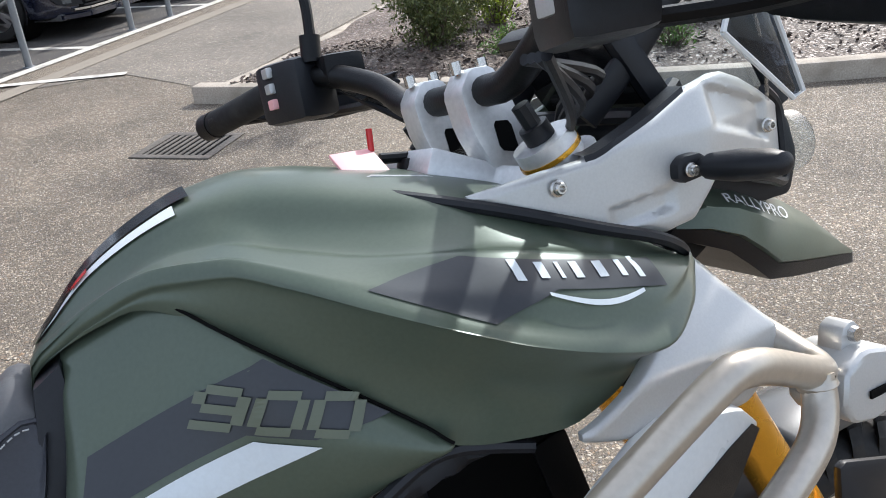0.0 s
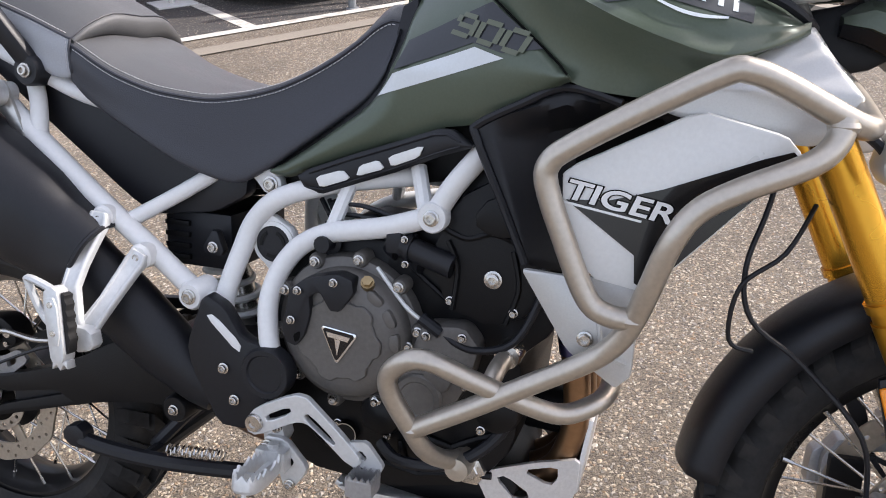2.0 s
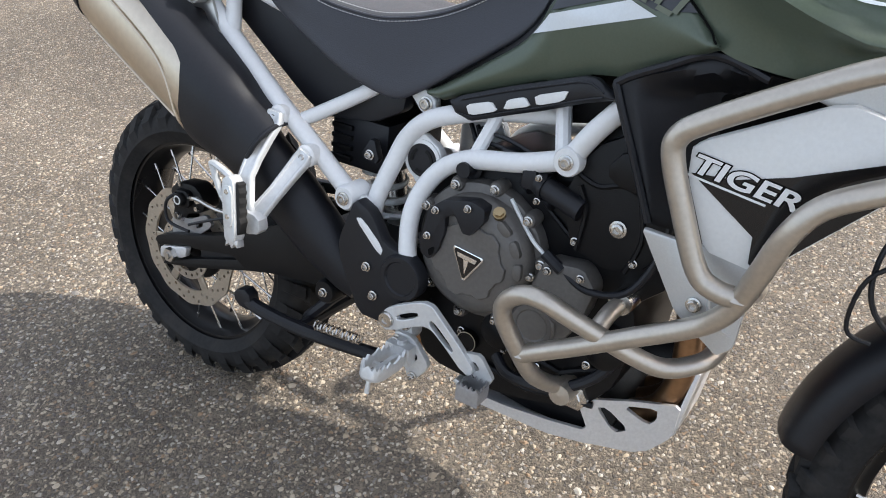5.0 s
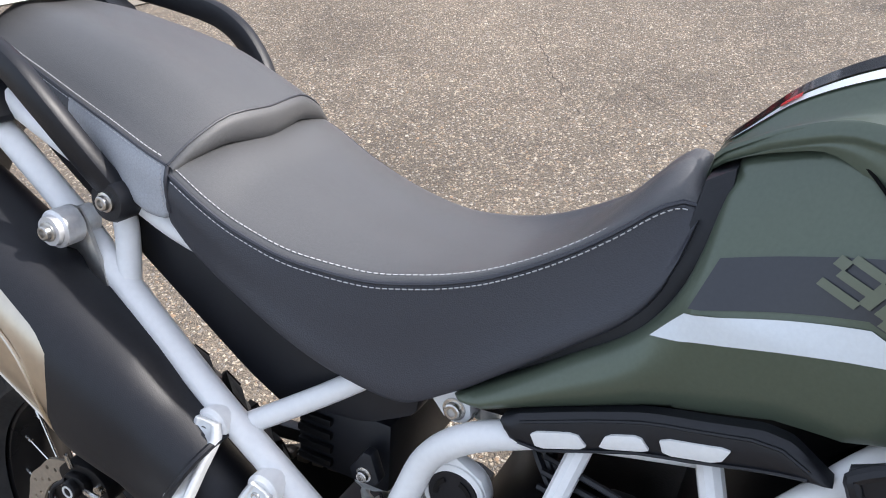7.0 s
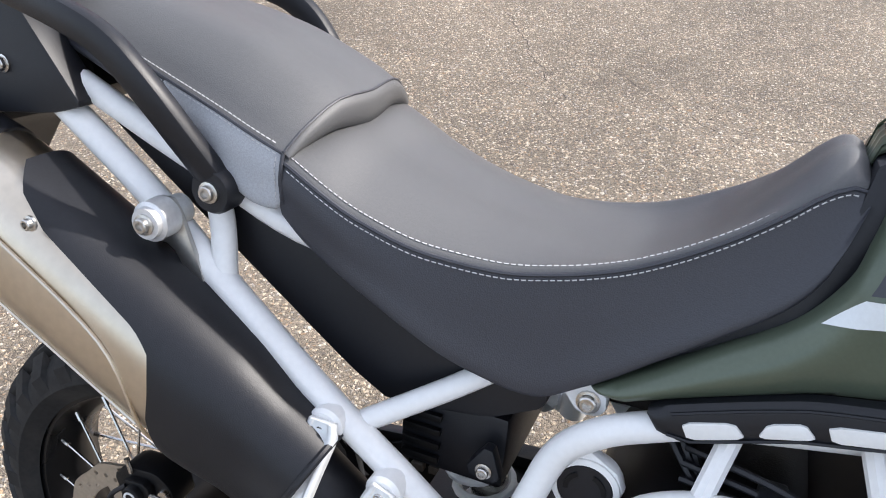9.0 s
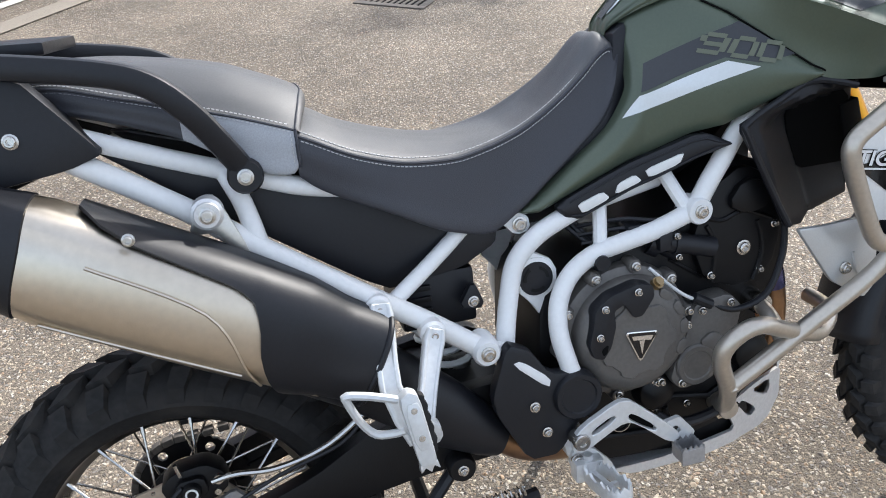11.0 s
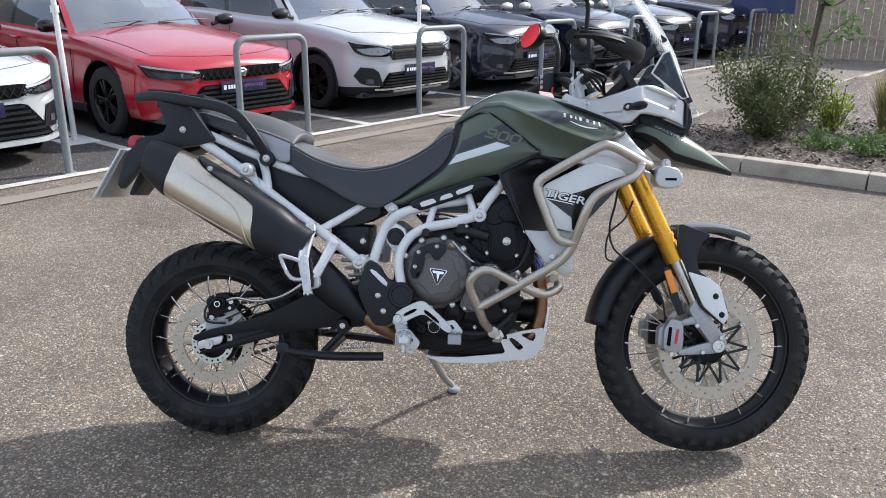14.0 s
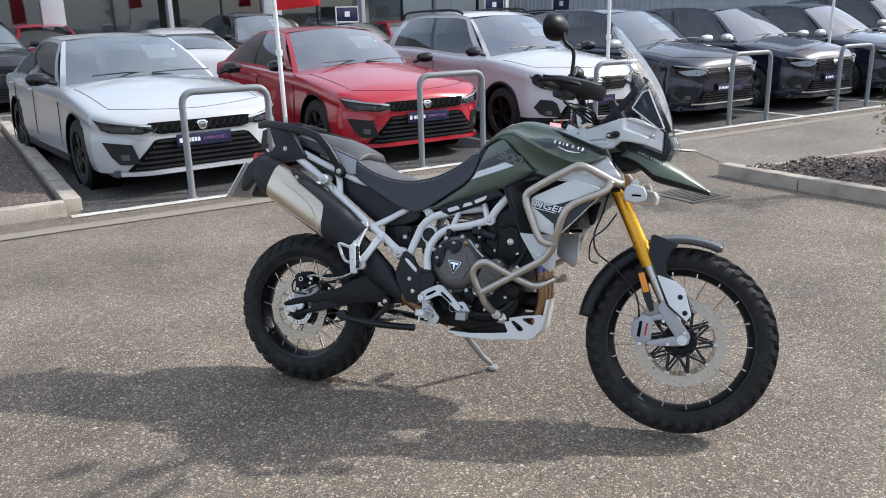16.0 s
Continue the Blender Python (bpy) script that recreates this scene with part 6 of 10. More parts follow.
def nines(u, v):
    x = 0.072 + 0.103 * u + 0.015 * v
    z = 0.982 + 0.027 * v - 0.025 * u
    return (x, -p_wide(x, z) - 0.0032, z)


def digit(strokes, u0, wide, thick=0.21):
    """A squared digit out of straight strokes in a unit cell, laid on the panel."""
    out = []
    for (ua, va), (ub, vb) in strokes:
        along_u = abs(ub - ua) > abs(vb - va)
        tu, tv = (0.0, thick) if along_u else (thick * 1.15, 0.0)
        pts = []
        for k in range(7):
            u, v = ua + (ub - ua) * k / 6, va + (vb - va) * k / 6
            pts += [nines(u0 + wide * (u - tu / 2), v - tv / 2), nines(u0 + wide * (u + tu / 2), v + tv / 2)]
        out.append((pts, [(2 * k, 2 * k + 2, 2 * k + 3, 2 * k + 1) for k in range(6)]))
    return join(*out)


ZERO = [((0.16, 0.92), (0.84, 0.92)), ((0.92, 0.84), (0.92, 0.16)), ((0.84, 0.08), (0.16, 0.08)), ((0.08, 0.16), (0.08, 0.84))]
NINE = [((0.16, 0.92), (0.84, 0.92)), ((0.92, 0.84), (0.92, 0.16)), ((0.84, 0.08), (0.02, 0.08)), ((0.08, 0.84), (0.08, 0.56)), ((0.16, 0.48), (0.83, 0.48))]
for k, strokes in enumerate((NINE, ZERO, ZERO)):
    part("number_print", digit(strokes, 0.35 * k, 0.30), M_OLIVE_LETTER, panel_r, "olive number 900", smooth=0)
# black rail below the panel, with three slots that show the white frame
rail_top = line([(-0.150, 0.779), (-0.135, 0.788), (-0.068, 0.814), (0.0, 0.838), (0.064, 0.861), (0.085, 0.862), (0.116, 0.846)])
rail_low = line([(-0.150, 0.775), (-0.138, 0.758), (-0.113, 0.754), (0.0, 0.796), (0.07, 0.826), (0.116, 0.842)])
both("panel_rail", sheet(rail_top, rail_low, -0.150, 0.116, lambda x, z: p_base(x) + 0.016 + 0.003 * math.sin(math.pi * (z - rail_low(x)) / max(0.004, rail_top(x) - rail_low(x))), 0.012, 48, 8), M_BLACK, "black moulded rail below the panel")
for slot in ([(-0.120, 0.779), (-0.078, 0.793), (-0.066, 0.781), (-0.112, 0.764)], [(-0.053, 0.801), (-0.025, 0.811), (-0.014, 0.800), (-0.058, 0.785)], [(-0.010, 0.817), (0.047, 0.839), (0.040, 0.822), (-0.004, 0.804)]):
    part("rail_slot", prism(rounded(slot, 0.15), lambda x, z: -p_base(x) - 0.0215, lambda x, z: -p_base(x) - 0.012, 0.001), M_PALE, bike, "pale inset of the rail")
for dz in (0.006, -0.006):
    part("rail_rib", tube([R(x, p_base(x) + 0.0185, (rail_top(x) if dz > 0 else rail_low(x)) - dz) for x in np.linspace(-0.13, 0.10, 12)], 0.0016, 6, 1), M_BLACK, bike)

# ---- seats ----
s_top = curve([(-0.52, 0.958), (-0.505, 0.958), (-0.447, 0.931), (-0.39, 0.911), (-0.32, 0.894), (-0.25, 0.887), (-0.20, 0.890), (-0.15, 0.912), (-0.11, 0.948), (-0.073, 0.990), (-0.054, 1.011), (-0.040, 1.019), (-0.028, 1.014), (-0.020, 1.002)])
s_seam = curve([(-0.52, 0.945), (-0.505, 0.938), (-0.435, 0.903), (-0.362, 0.882), (-0.298, 0.876), (-0.25, 0.882), (-0.20, 0.895), (-0.163, 0.911), (-0.115, 0.939), (-0.076, 0.968), (-0.050, 0.990), (-0.034, 0.997), (-0.020, 0.994)])
s_bot = curve([(-0.520, 0.886), (-0.497, 0.866), (-0.402, 0.816), (-0.313, 0.770), (-0.256, 0.756), (-0.207, 0.779), (-0.153, 0.817), (-0.104, 0.853), (-0.059, 0.889), (-0.036, 0.922), (-0.025, 0.958), (-0.020, 0.980)])
s_w = curve([(-0.520, 0.134), (-0.48, 0.137), (-0.40, 0.132), (-0.32, 0.117), (-0.25, 0.102), (-0.18, 0.089), (-0.11, 0.076), (-0.06, 0.066), (-0.038, 0.061), (-0.020, 0.054)])
s_wb = curve([(-0.520, 0.132), (-0.40, 0.140), (-0.30, 0.124), (-0.24, 0.112), (-0.18, 0.104), (-0.11, 0.093), (-0.06, 0.084), (-0.036, 0.078), (-0.020, 0.066)])


def seat_halves(x0, x1, top, seam, bot, w, wb, nx):
    tops, sides = [], []
    for i in range(nx + 1):
        x = x0 + (x1 - x0) * i / nx
        W0 = w(x)
        hi = smooth_line([(0, 0, top(x)), (W0 * 0.45, 0, top(x) + 0.001), (W0 * 0.78, 0, (top(x) + seam(x)) / 2 + 0.003), (W0 * 0.95, 0, seam(x) + 0.006), (W0, 0, seam(x))], 3)
        lo = smooth_line([(W0, 0, seam(x)), (W0 + 0.004, 0, seam(x) - (seam(x) - bot(x)) * 0.3), (wb(x) * 0.5 + W0 * 0.5 + 0.002, 0, seam(x) - (seam(x) - bot(x)) * 0.65), (wb(x) + 0.001, 0, bot(x) + 0.006), (wb(x) - 0.008, 0, bot(x)), (wb(x) * 0.6, 0, bot(x) + 0.004)], 3)
        tops.append([(x, -p.x, p.z) for p in hi[::-1]] + [(x, p.x, p.z) for p in hi[1:]])
        sides.append([(x, -p.x, p.z) for p in lo])
    def grid(rows):
        c = len(rows[0])
        return [p for r in rows for p in r], [(i * c + k, i * c + k + 1, (i + 1) * c + k + 1, (i + 1) * c + k) for i in range(len(rows) - 1) for k in range(c - 1)]
    return grid(tops), grid(sides), tops, sides


def stitch(pts, parent, step=0.0055, r=0.0007):
    """A row of short stitches along a line."""
    P = smooth_line(pts, 12)
    geos, dist, start = [], 0.0, P[0]
    for a, b in zip(P, P[1:]):
        dist += (b - a).length
        if dist > step:
            geos.append(tube([start, start.lerp(b, 0.68)], r, 4, 1, False))
            start, dist = b, 0.0
    part("stitching", join(*geos), M_THREAD, parent, "pale stitching", smooth=0)


top_g, side_g, tops, sides = seat_halves(-0.520, -0.020, s_top, s_seam, s_bot, s_w, s_wb, 60)
# top in the lightened vinyl, sides in the plain one
seat = part("rider_seat", top_g, M_SEATLIT, bike, "vinyl rider seat, top coloured as if sunlit, with pale stitching", smooth=60)
part("seat_side", side_g, M_SEAT, seat, "black vinyl side of the seat", smooth=60)
part("seat_side", mirrored(side_g), M_SEAT, seat, "black vinyl side of the seat", smooth=60)
endcap = [(x, y, z) for x, y, z in tops[0]] + [p for p in mirrored((sides[0][1:], []))[0]] + [p for p in sides[0][:0:-1]]
part("seat_end", (endcap, [tuple(range(len(endcap)))]), M_SEAT, seat)
frontcap = [(x, y, z) for x, y, z in tops[-1]] + [p for p in mirrored((sides[-1][1:], []))[0]] + [p for p in sides[-1][:0:-1]]
part("seat_end", (frontcap, [tuple(range(len(frontcap)))]), M_SEAT, seat)
part("seat_piping", join(tube([(x, -s_w(x) - 0.0005, s_seam(x) - 0.0005) for x in np.linspace(-0.515, -0.022, 40)], 0.0022, 6, 1), tube([(x, s_w(x) + 0.0005, s_seam(x) - 0.0005) for x in np.linspace(-0.515, -0.022, 40)], 0.0022, 6, 1)), M_SEAT, seat)
for dz, dw in ((0.0062, -0.0056), (-0.0056, 0.0020)):
    stitch([(x, -s_w(x) - dw, s_seam(x) + dz) for x in np.linspace(-0.512, -0.024, 40)], seat)

q_top = curve([(-0.850, 1.055), (-0.835, 1.067), (-0.766, 1.064), (-0.675, 1.051), (-0.600, 1.034), (-0.562, 1.017), (-0.530, 0.999), (-0.518, 0.990)])
q_seam = curve([(-0.850, 1.037), (-0.82, 1.038), (-0.723, 1.016), (-0.669, 1.001), (-0.591, 0.978), (-0.535, 0.958), (-0.518, 0.951)])
q_bot = curve([(-0.850, 1.010), (-0.82, 1.006), (-0.675, 0.962), (-0.581, 0.908), (-0.545, 0.893), (-0.528, 0.892), (-0.518, 0.900)])
q_w = curve([(-0.850, 0.07), (-0.80, 0.098), (-0.70, 0.116), (-0.60, 0.130), (-0.54, 0.135), (-0.518, 0.133)])
q_wb = curve([(-0.850, 0.07), (-0.80, 0.10), (-0.70, 0.118), (-0.60, 0.132), (-0.54, 0.136), (-0.518, 0.134)])
top_g, side_g, tops, sides = seat_halves(-0.850, -0.518, q_top, q_seam, q_bot, q_w, q_wb, 40)
c = len(tops[0])
# the front rim bows forwards over the rider seat
tops = [[(x + 0.022 * max(0.0, (x + 0.62) / 0.102) ** 2 * (1 - (y / q_w(x)) ** 2), y, z) for x, y, z in row] for row in tops]
pillion = part("pillion_seat", ([p for row in tops for p in row], top_g[1]), M_SEATLIT, bike, "vinyl pillion seat, top coloured as if sunlit, with light grey sides", smooth=60)
rim = tops[-1]
lip_rows = [[(x + dx, y * ky, z - dz * (0.35 + 0.65 * (1 - (y / 0.133) ** 2))) for x, y, z in rim] for dx, dz, ky in ((0.0, 0.0, 1.0), (0.004, 0.003, 1.0), (0.0068, 0.010, 1.0), (0.006, 0.022, 0.998), (0.001, 0.034, 0.99), (-0.012, 0.040, 0.97))]
part("seat_lip", ([p for row in lip_rows for p in row], [(i * c + k, i * c + k + 1, (i + 1) * c + k + 1, (i + 1) * c + k) for i in range(len(lip_rows) - 1) for k in range(c - 1)]), M_SEATLIT, pillion, "rounded front lip of the pillion seat", smooth=60)
stitch([(x - 0.005, y * 0.985, z + 0.0012) for x, y, z in rim], pillion)
part("seat_piping", tube([(x + 0.001, y, z + 0.0004) for x, y, z in rim], 0.0014, 6, 1), M_SEAT, pillion)
c = len(sides[0])
rear_rows, grey_rows = sides[:24], sides[23:]
for rows, mat, lab in ((rear_rows, M_SEAT, "black vinyl side"), (grey_rows, M_SEATGREY, "light grey cloth side")):
    g = [p for r in rows for p in r], [(i * c + k, i * c + k + 1, (i + 1) * c + k + 1, (i + 1) * c + k) for i in range(len(rows) - 1) for k in range(c - 1)]
    part("seat_side", g, mat, pillion, lab, smooth=60)
    part("seat_side", mirrored(g), mat, pillion, lab, smooth=60)
part("seat_piping", tube([tuple(Vector(p) + Vector((0.001, -0.001, 0))) for p in sides[-1][:-3]], 0.0022, 6, 1), M_SEAT, pillion)
stitch([tuple(Vector(p) + Vector((-0.006, -0.0012, 0))) for p in sides[-1][1:-4]], pillion)
endcap = [p for p in tops[-1]] + [p for p in mirrored((sides[-1][1:], []))[0]] + [p for p in sides[-1][:0:-1]]
part("seat_end", (endcap, [tuple(range(len(endcap)))]), M_SEAT, pillion)
stitch([(x, -q_w(x) - 0.0012, q_seam(x) - 0.004) for x in np.linspace(-0.84, -0.522, 30)], pillion)
stitch([(x, -q_w(x) * 0.985, q_seam(x) + 0.005) for x in np.linspace(-0.84, -0.524, 30)], pillion)
part("seat_piping", tube([(x, -q_w(x) - 0.0003, q_seam(x)) for x in np.linspace(-0.845, -0.519, 30)], 0.0018, 6, 1), M_SEAT, pillion)

seat_pan = [(-0.27, 0.762), (-0.20, 0.800), (-0.15, 0.838), (-0.06, 0.905), (-0.032, 0.950), (-0.022, 1.016), (0.0, 1.030), (0.002, 0.975), (-0.012, 0.930), (-0.04, 0.875), (-0.10, 0.828), (-0.2, 0.758)]
part("seat_pan", prism(seat_pan, lambda x, z: -(0.080 - 0.22 * max(0, z - 0.90)), lambda x, z: 0.080 - 0.22 * max(0, z - 0.90), 0.003), M_BLACK, bike, "black seat base")

# ---- grab rails and tail ----
def flat_bar(pts, half_h, half_t, steps=6):
    P = smooth_line(pts, steps)
    rings = []
    for i, p in enumerate(P):
        t = (P[min(i + 1, len(P) - 1)] - P[max(i - 1, 0)]).normalized()
        out = Vector((0, -1, 0))
        out = (out - t * out.dot(t)).normalized()
        up = t.cross(out)
        rings.append([tuple(p + up * half_h * math.copysign(abs(math.sin(a)) ** 0.6, math.sin(a)) + out * half_t * math.copysign(abs(math.cos(a)) ** 0.6, math.cos(a))) for a in np.linspace(0, 2 * math.pi, 14, endpoint=False)])
    return loft(rings)


both("grab_rail", flat_bar([R(-1.03, 0.07, 1.088), R(-0.95, 0.118, 1.088), R(-0.85, 0.150, 1.074), R(-0.74, 0.168, 1.055), R(-0.685, 0.170, 1.035), R(-0.645, 0.166, 0.998), R(-0.613, 0.152, 0.950), R(-0.588, 0.135, 0.905)], 0.016, 0.011), M_BLACK, "black cast grab rail")
both("rail_foot", lathe([(0.0, -0.150), (0.021, -0.150), (0.024, -0.145), (0.024, -0.112)], (-0.590, 0, 0.902), "y", 20), M_BLACK)
bolt(-0.590, 0.150, 0.902, 0.011)
rack = [(-1.015, -0.06), (-1.00, -0.085), (-0.93, -0.105), (-0.80, -0.11), (-0.80, 0.11), (-0.93, 0.105), (-1.00, 0.085), (-1.015, 0.06)]
part("rear_rack", moved(prism(rack, -0.008, 0.008, 0.004), Matrix.Translation((0, 0, 1.060)) @ Matrix.Rotation(radians(2), 4, "Y") @ Matrix.Rotation(radians(90), 4, "X")), M_BLACK, bike, "black rear rack plate")
part("tail_bracket", prism(rounded([(-0.945, 1.078), (-0.835, 1.058), (-0.79, 1.0), (-0.755, 0.955), (-0.80, 0.940), (-0.885, 0.928), (-0.985, 0.880), (-1.055, 0.795), (-1.068, 0.815), (-1.03, 0.925), (-0.905, 0.985)], 0.12), -0.136, -0.100, 0.006), M_BLACK, bike, "black tail bracket")
part("tail_bracket", prism(rounded([(-0.945, 1.078), (-0.835, 1.058), (-0.79, 1.0), (-0.755, 0.955), (-0.80, 0.940), (-0.885, 0.928), (-0.905, 0.985)], 0.12), 0.100, 0.136, 0.006), M_BLACK, bike, "black tail bracket")
bolt(-0.857, 0.136, 0.985, 0.010)
part("tail_unit", prism(rounded([(-0.83, 1.03), (-0.96, 0.975), (-1.04, 0.962), (-1.055, 0.925), (-1.03, 0.86), (-1.068, 0.78), (-1.05, 0.775), (-0.98, 0.88), (-0.80, 0.94)], 0.15), -0.06, 0.06, 0.008), M_BLACK, bike, "black tail unit and plate hanger")
part("tail_lamp", prism(rounded([(-1.015, 0.968), (-1.062, 0.972), (-1.075, 0.945), (-1.06, 0.925), (-1.02, 0.94)], 0.2), -0.055, 0.055, 0.006), M_RED, bike, "red tail lamp")
plate = part("number_plate", moved(box(-0.003, 0.003, -0.114, 0.114, -0.089, 0.089, 0.002), Matrix.Translation((-1.112, 0, 0.845)) @ Matrix.Rotation(radians(30), 4, "Y")), M_PLATE, bike, "white number plate with dark bars")
part("plate_print", join(*[moved(box(-0.0045, -0.0035, y, y + 0.035, z, z + 0.06, 0), Matrix.Translation((-1.112, 0, 0.845)) @ Matrix.Rotation(radians(30), 4, "Y")) for y in (-0.1, -0.05, 0.0, 0.05) for z in (-0.07, 0.01)]), M_GREY_DECAL, plate, smooth=0)
part("plate_backing", moved(box(0.004, 0.012, -0.1, 0.1, -0.08, 0.09, 0.003), Matrix.Translation((-1.112, 0, 0.845)) @ Matrix.Rotation(radians(30), 4, "Y")), M_PLATEBACK, plate)

# black covers under the seat
both("under_seat_cover", prism(rounded([(-0.79, 0.965), (-0.50, 0.868), (-0.30, 0.80), (-0.24, 0.765), (-0.245, 0.735), (-0.30, 0.705), (-0.41, 0.690), (-0.455, 0.715), (-0.60, 0.82), (-0.70, 0.895)], 0.12), -0.100, -0.070, 0.006), M_BLACK, "black plastic cover under the seat")
part("airbox", prism(rounded([(-0.45, 0.72), (-0.26, 0.74), (-0.10, 0.75), (0.10, 0.79), (0.2, 0.9), (0.05, 0.98), (-0.05, 0.86), (-0.2, 0.79), (-0.45, 0.86)], 0.1), -0.072, 0.072, 0.01), M_CASE, bike, "black airbox")
part("battery_box", box(-0.40, -0.28, -0.085, 0.085, 0.61, 0.70, 0.008), M_BLACK, bike)
for k in range(4):
    part("box_rib", box(-0.395, -0.352, -0.092, -0.085, 0.622 + k * 0.018, 0.63 + k * 0.018, 0.001), M_CASE, bike)
part("inner_bracket", prism(rounded([(-0.318, 0.645), (-0.272, 0.64), (-0.29, 0.69)], 0.2), -0.115, -0.10, 0.003), M_BLACK, bike)
bolt(-0.293, 0.115, 0.655, 0.009)
# shock absorber
coil = [(-0.30 + 0.036 * math.cos(a) - 0.012 * a / 6.28, 0.036 * math.sin(a), 0.50 + 0.024 * a / 6.28) for a in np.linspace(0, 2 * math.pi * 6, 96)]
part("shock_spring", tube(coil, 0.006, 7, 1), M_PALE, bike, "pale coil spring of the shock absorber")
part("shock_body", tube([(-0.285, 0, 0.44), (-0.36, 0, 0.70)], 0.024, 14, 1), M_STEEL, bike)

# ---- muffler ----
axis = Vector((0.40, 0, -0.222)).normalized()
upv = Vector((0.222, 0, 0.40)).normalized()
M0 = Vector((-0.935, -0.168, 0.888))


def can(u, a, hh, hw, cw=0.0):
    ca, sa = math.cos(a), math.sin(a)
    return M0 + axis * u + Vector((0, -1, 0)) * (cw + hw * math.copysign(abs(ca) ** 0.75, ca)) + upv * hh * math.copysign(abs(sa) ** 0.75, sa)


AN = np.linspace(0, 2 * math.pi, 40, endpoint=False)
hh_u, hw_u = curve([(-0.02, 0.052), (0.06, 0.070), (0.12, 0.078), (0.30, 0.078), (0.42, 0.074), (0.48, 0.066)]), curve([(-0.02, 0.048), (0.06, 0.060), (0.12, 0.064), (0.30, 0.064), (0.42, 0.060), (0.48, 0.054)])


def skew(u, a, k):
    return u + k * math.sin(a)


muffler = part("muffler", loft([[tuple(can(skew(u, a, sk), a, hh_u(u), hw_u(u))) for a in AN] for u, sk in ((0.078, -0.012), (0.10, -0.012), (0.2, -0.01), (0.3, -0.03), (0.40, -0.06), (0.425, -0.065))]), M_MUFFLER, bike, "brushed stainless steel muffler with black end cap", smooth=40)
part("end_cap", loft([[tuple(can(skew(u, a, -0.012), a, hh_u(u) * k + 0.002, hw_u(u) * k + 0.002)) for a in AN] for u, k in ((-0.02, 0.75), (-0.015, 0.95), (0.0, 1.02), (0.04, 1.02), (0.078, 1.01), (0.080, 0.97))]), M_BLACK, muffler, "black end cap")
part("outlet", lathe([(0.0, 0.02), (0.024, 0.02), (0.026, -0.004), (0.03, -0.004)], (0, 0, 0), "x", 20), M_STEEL, muffler, m=Matrix.Translation(M0 + axis * -0.022) @ axis.to_track_quat("X", "Z").to_matrix().to_4x4())
part("muffler_crease", join(tube([can(0.15, 0.25, 0.079, 0.0655), can(0.30, 0.10, 0.079, 0.0655), can(0.375, -0.55, 0.079, 0.0655), can(0.40, -0.95, 0.079, 0.0655)], 0.0022, 6, 6), tube([can(0.12, -0.85, 0.079, 0.0652), can(0.25, -0.8, 0.079, 0.0652), can(0.37, -0.72, 0.079, 0.0652)], 0.002, 6, 6)), M_MUFFLER, muffler)
low_a = line([(0.0, 1.45), (0.03, 1.05), (0.075, 0.82), (0.205, 0.62), (0.23, 0.48), (0.312, -1.1), (0.328, -1.5), (0.42, -1.8)])
V, F = [], []
for off in (0.009, 0.004):
    for i in range(41):
        u = 0.42 * i / 40
        for k in range(25):
            a = low_a(u) + (2.5 - low_a(u)) * k / 24
            uu = u + 0.12
            V.append(tuple(can(uu, a, hh_u(min(uu, 0.48)) * (1 - 0.10 * max(0, (u - 0.30) / 0.12)) + off, hw_u(min(uu, 0.48)) * (1 - 0.08 * max(0, (u - 0.30) / 0.12)) + off)))
for o in (0, 41 * 25):
    F += [(o + i * 25 + k, o + i * 25 + k + 1, o + (i + 1) * 25 + k + 1, o + (i + 1) * 25 + k) for i in range(40) for k in range(24)]
F += [(i * 25, (i + 1) * 25, 1025 + (i + 1) * 25, 1025 + i * 25) for i in range(40)] + [(k, k + 1, 1025 + k + 1, 1025 + k) for k in range(24)]
shield = part("heat_shield", (V, F), M_BLACK, muffler, "black heat shield", smooth=45)
part("shield_lip", tube([V[40 * 25 + k] for k in range(25)], 0.0042, 8, 1), M_BLACK, shield, "rolled edge of the heat shield")
part("link_cover", loft([[tuple(Vector(R(x, w, z)) + Vector((0, -1, 0)) * hw * math.cos(a) + Vector((0.5, 0, 0.85)) * hh * math.sin(a)) for a in AN] for x, w, z, hh, hw in ((-0.575, 0.166, 0.668, 0.064, 0.053), (-0.53, 0.164, 0.640, 0.064, 0.052), (-0.48, 0.16, 0.60, 0.058, 0.047), (-0.42, 0.152, 0.548, 0.057, 0.045), (-0.36, 0.146, 0.495, 0.054, 0.040), (-0.30, 0.14, 0.445, 0.040, 0.032), (-0.275, 0.136, 0.425, 0.030, 0.026))]), M_BLACK, bike, "black cover of the link pipe", smooth=45)
part("link_slot", prism(rounded([(-0.470, 0.648), (-0.462, 0.652), (-0.452, 0.628), (-0.460, 0.624)], 0.15), -0.2085, -0.180, 0), M_DARK, bike)
part("link_pipe", tube([R(-0.30, 0.135, 0.45), R(-0.25, 0.128, 0.405), R(-0.20, 0.11, 0.375), R(-0.1, 0.06, 0.33)], 0.024, 14), M_HEADER, bike, "heat-tinted link pipe")
part("muffler_bracket", prism(rounded([(-0.675, 0.835), (-0.655, 0.885), (-0.632, 0.885), (-0.60, 0.80), (-0.615, 0.795), (-0.64, 0.835)], 0.15), -0.150, -0.144, 0.001), M_STEEL, bike)
part("muffler_mount", lathe([(0.0, -0.180), (0.016, -0.180), (0.017, -0.174), (0.021, -0.172), (0.021, -0.15), (0.016, -0.148), (0.016, -0.125)], (-0.645, 0, 0.866), "y", 24), M_ALU, bike)
bolt(-0.645, 0.180, 0.866, 0.011)
bolt(-0.735, 0.232, 0.865, 0.008)

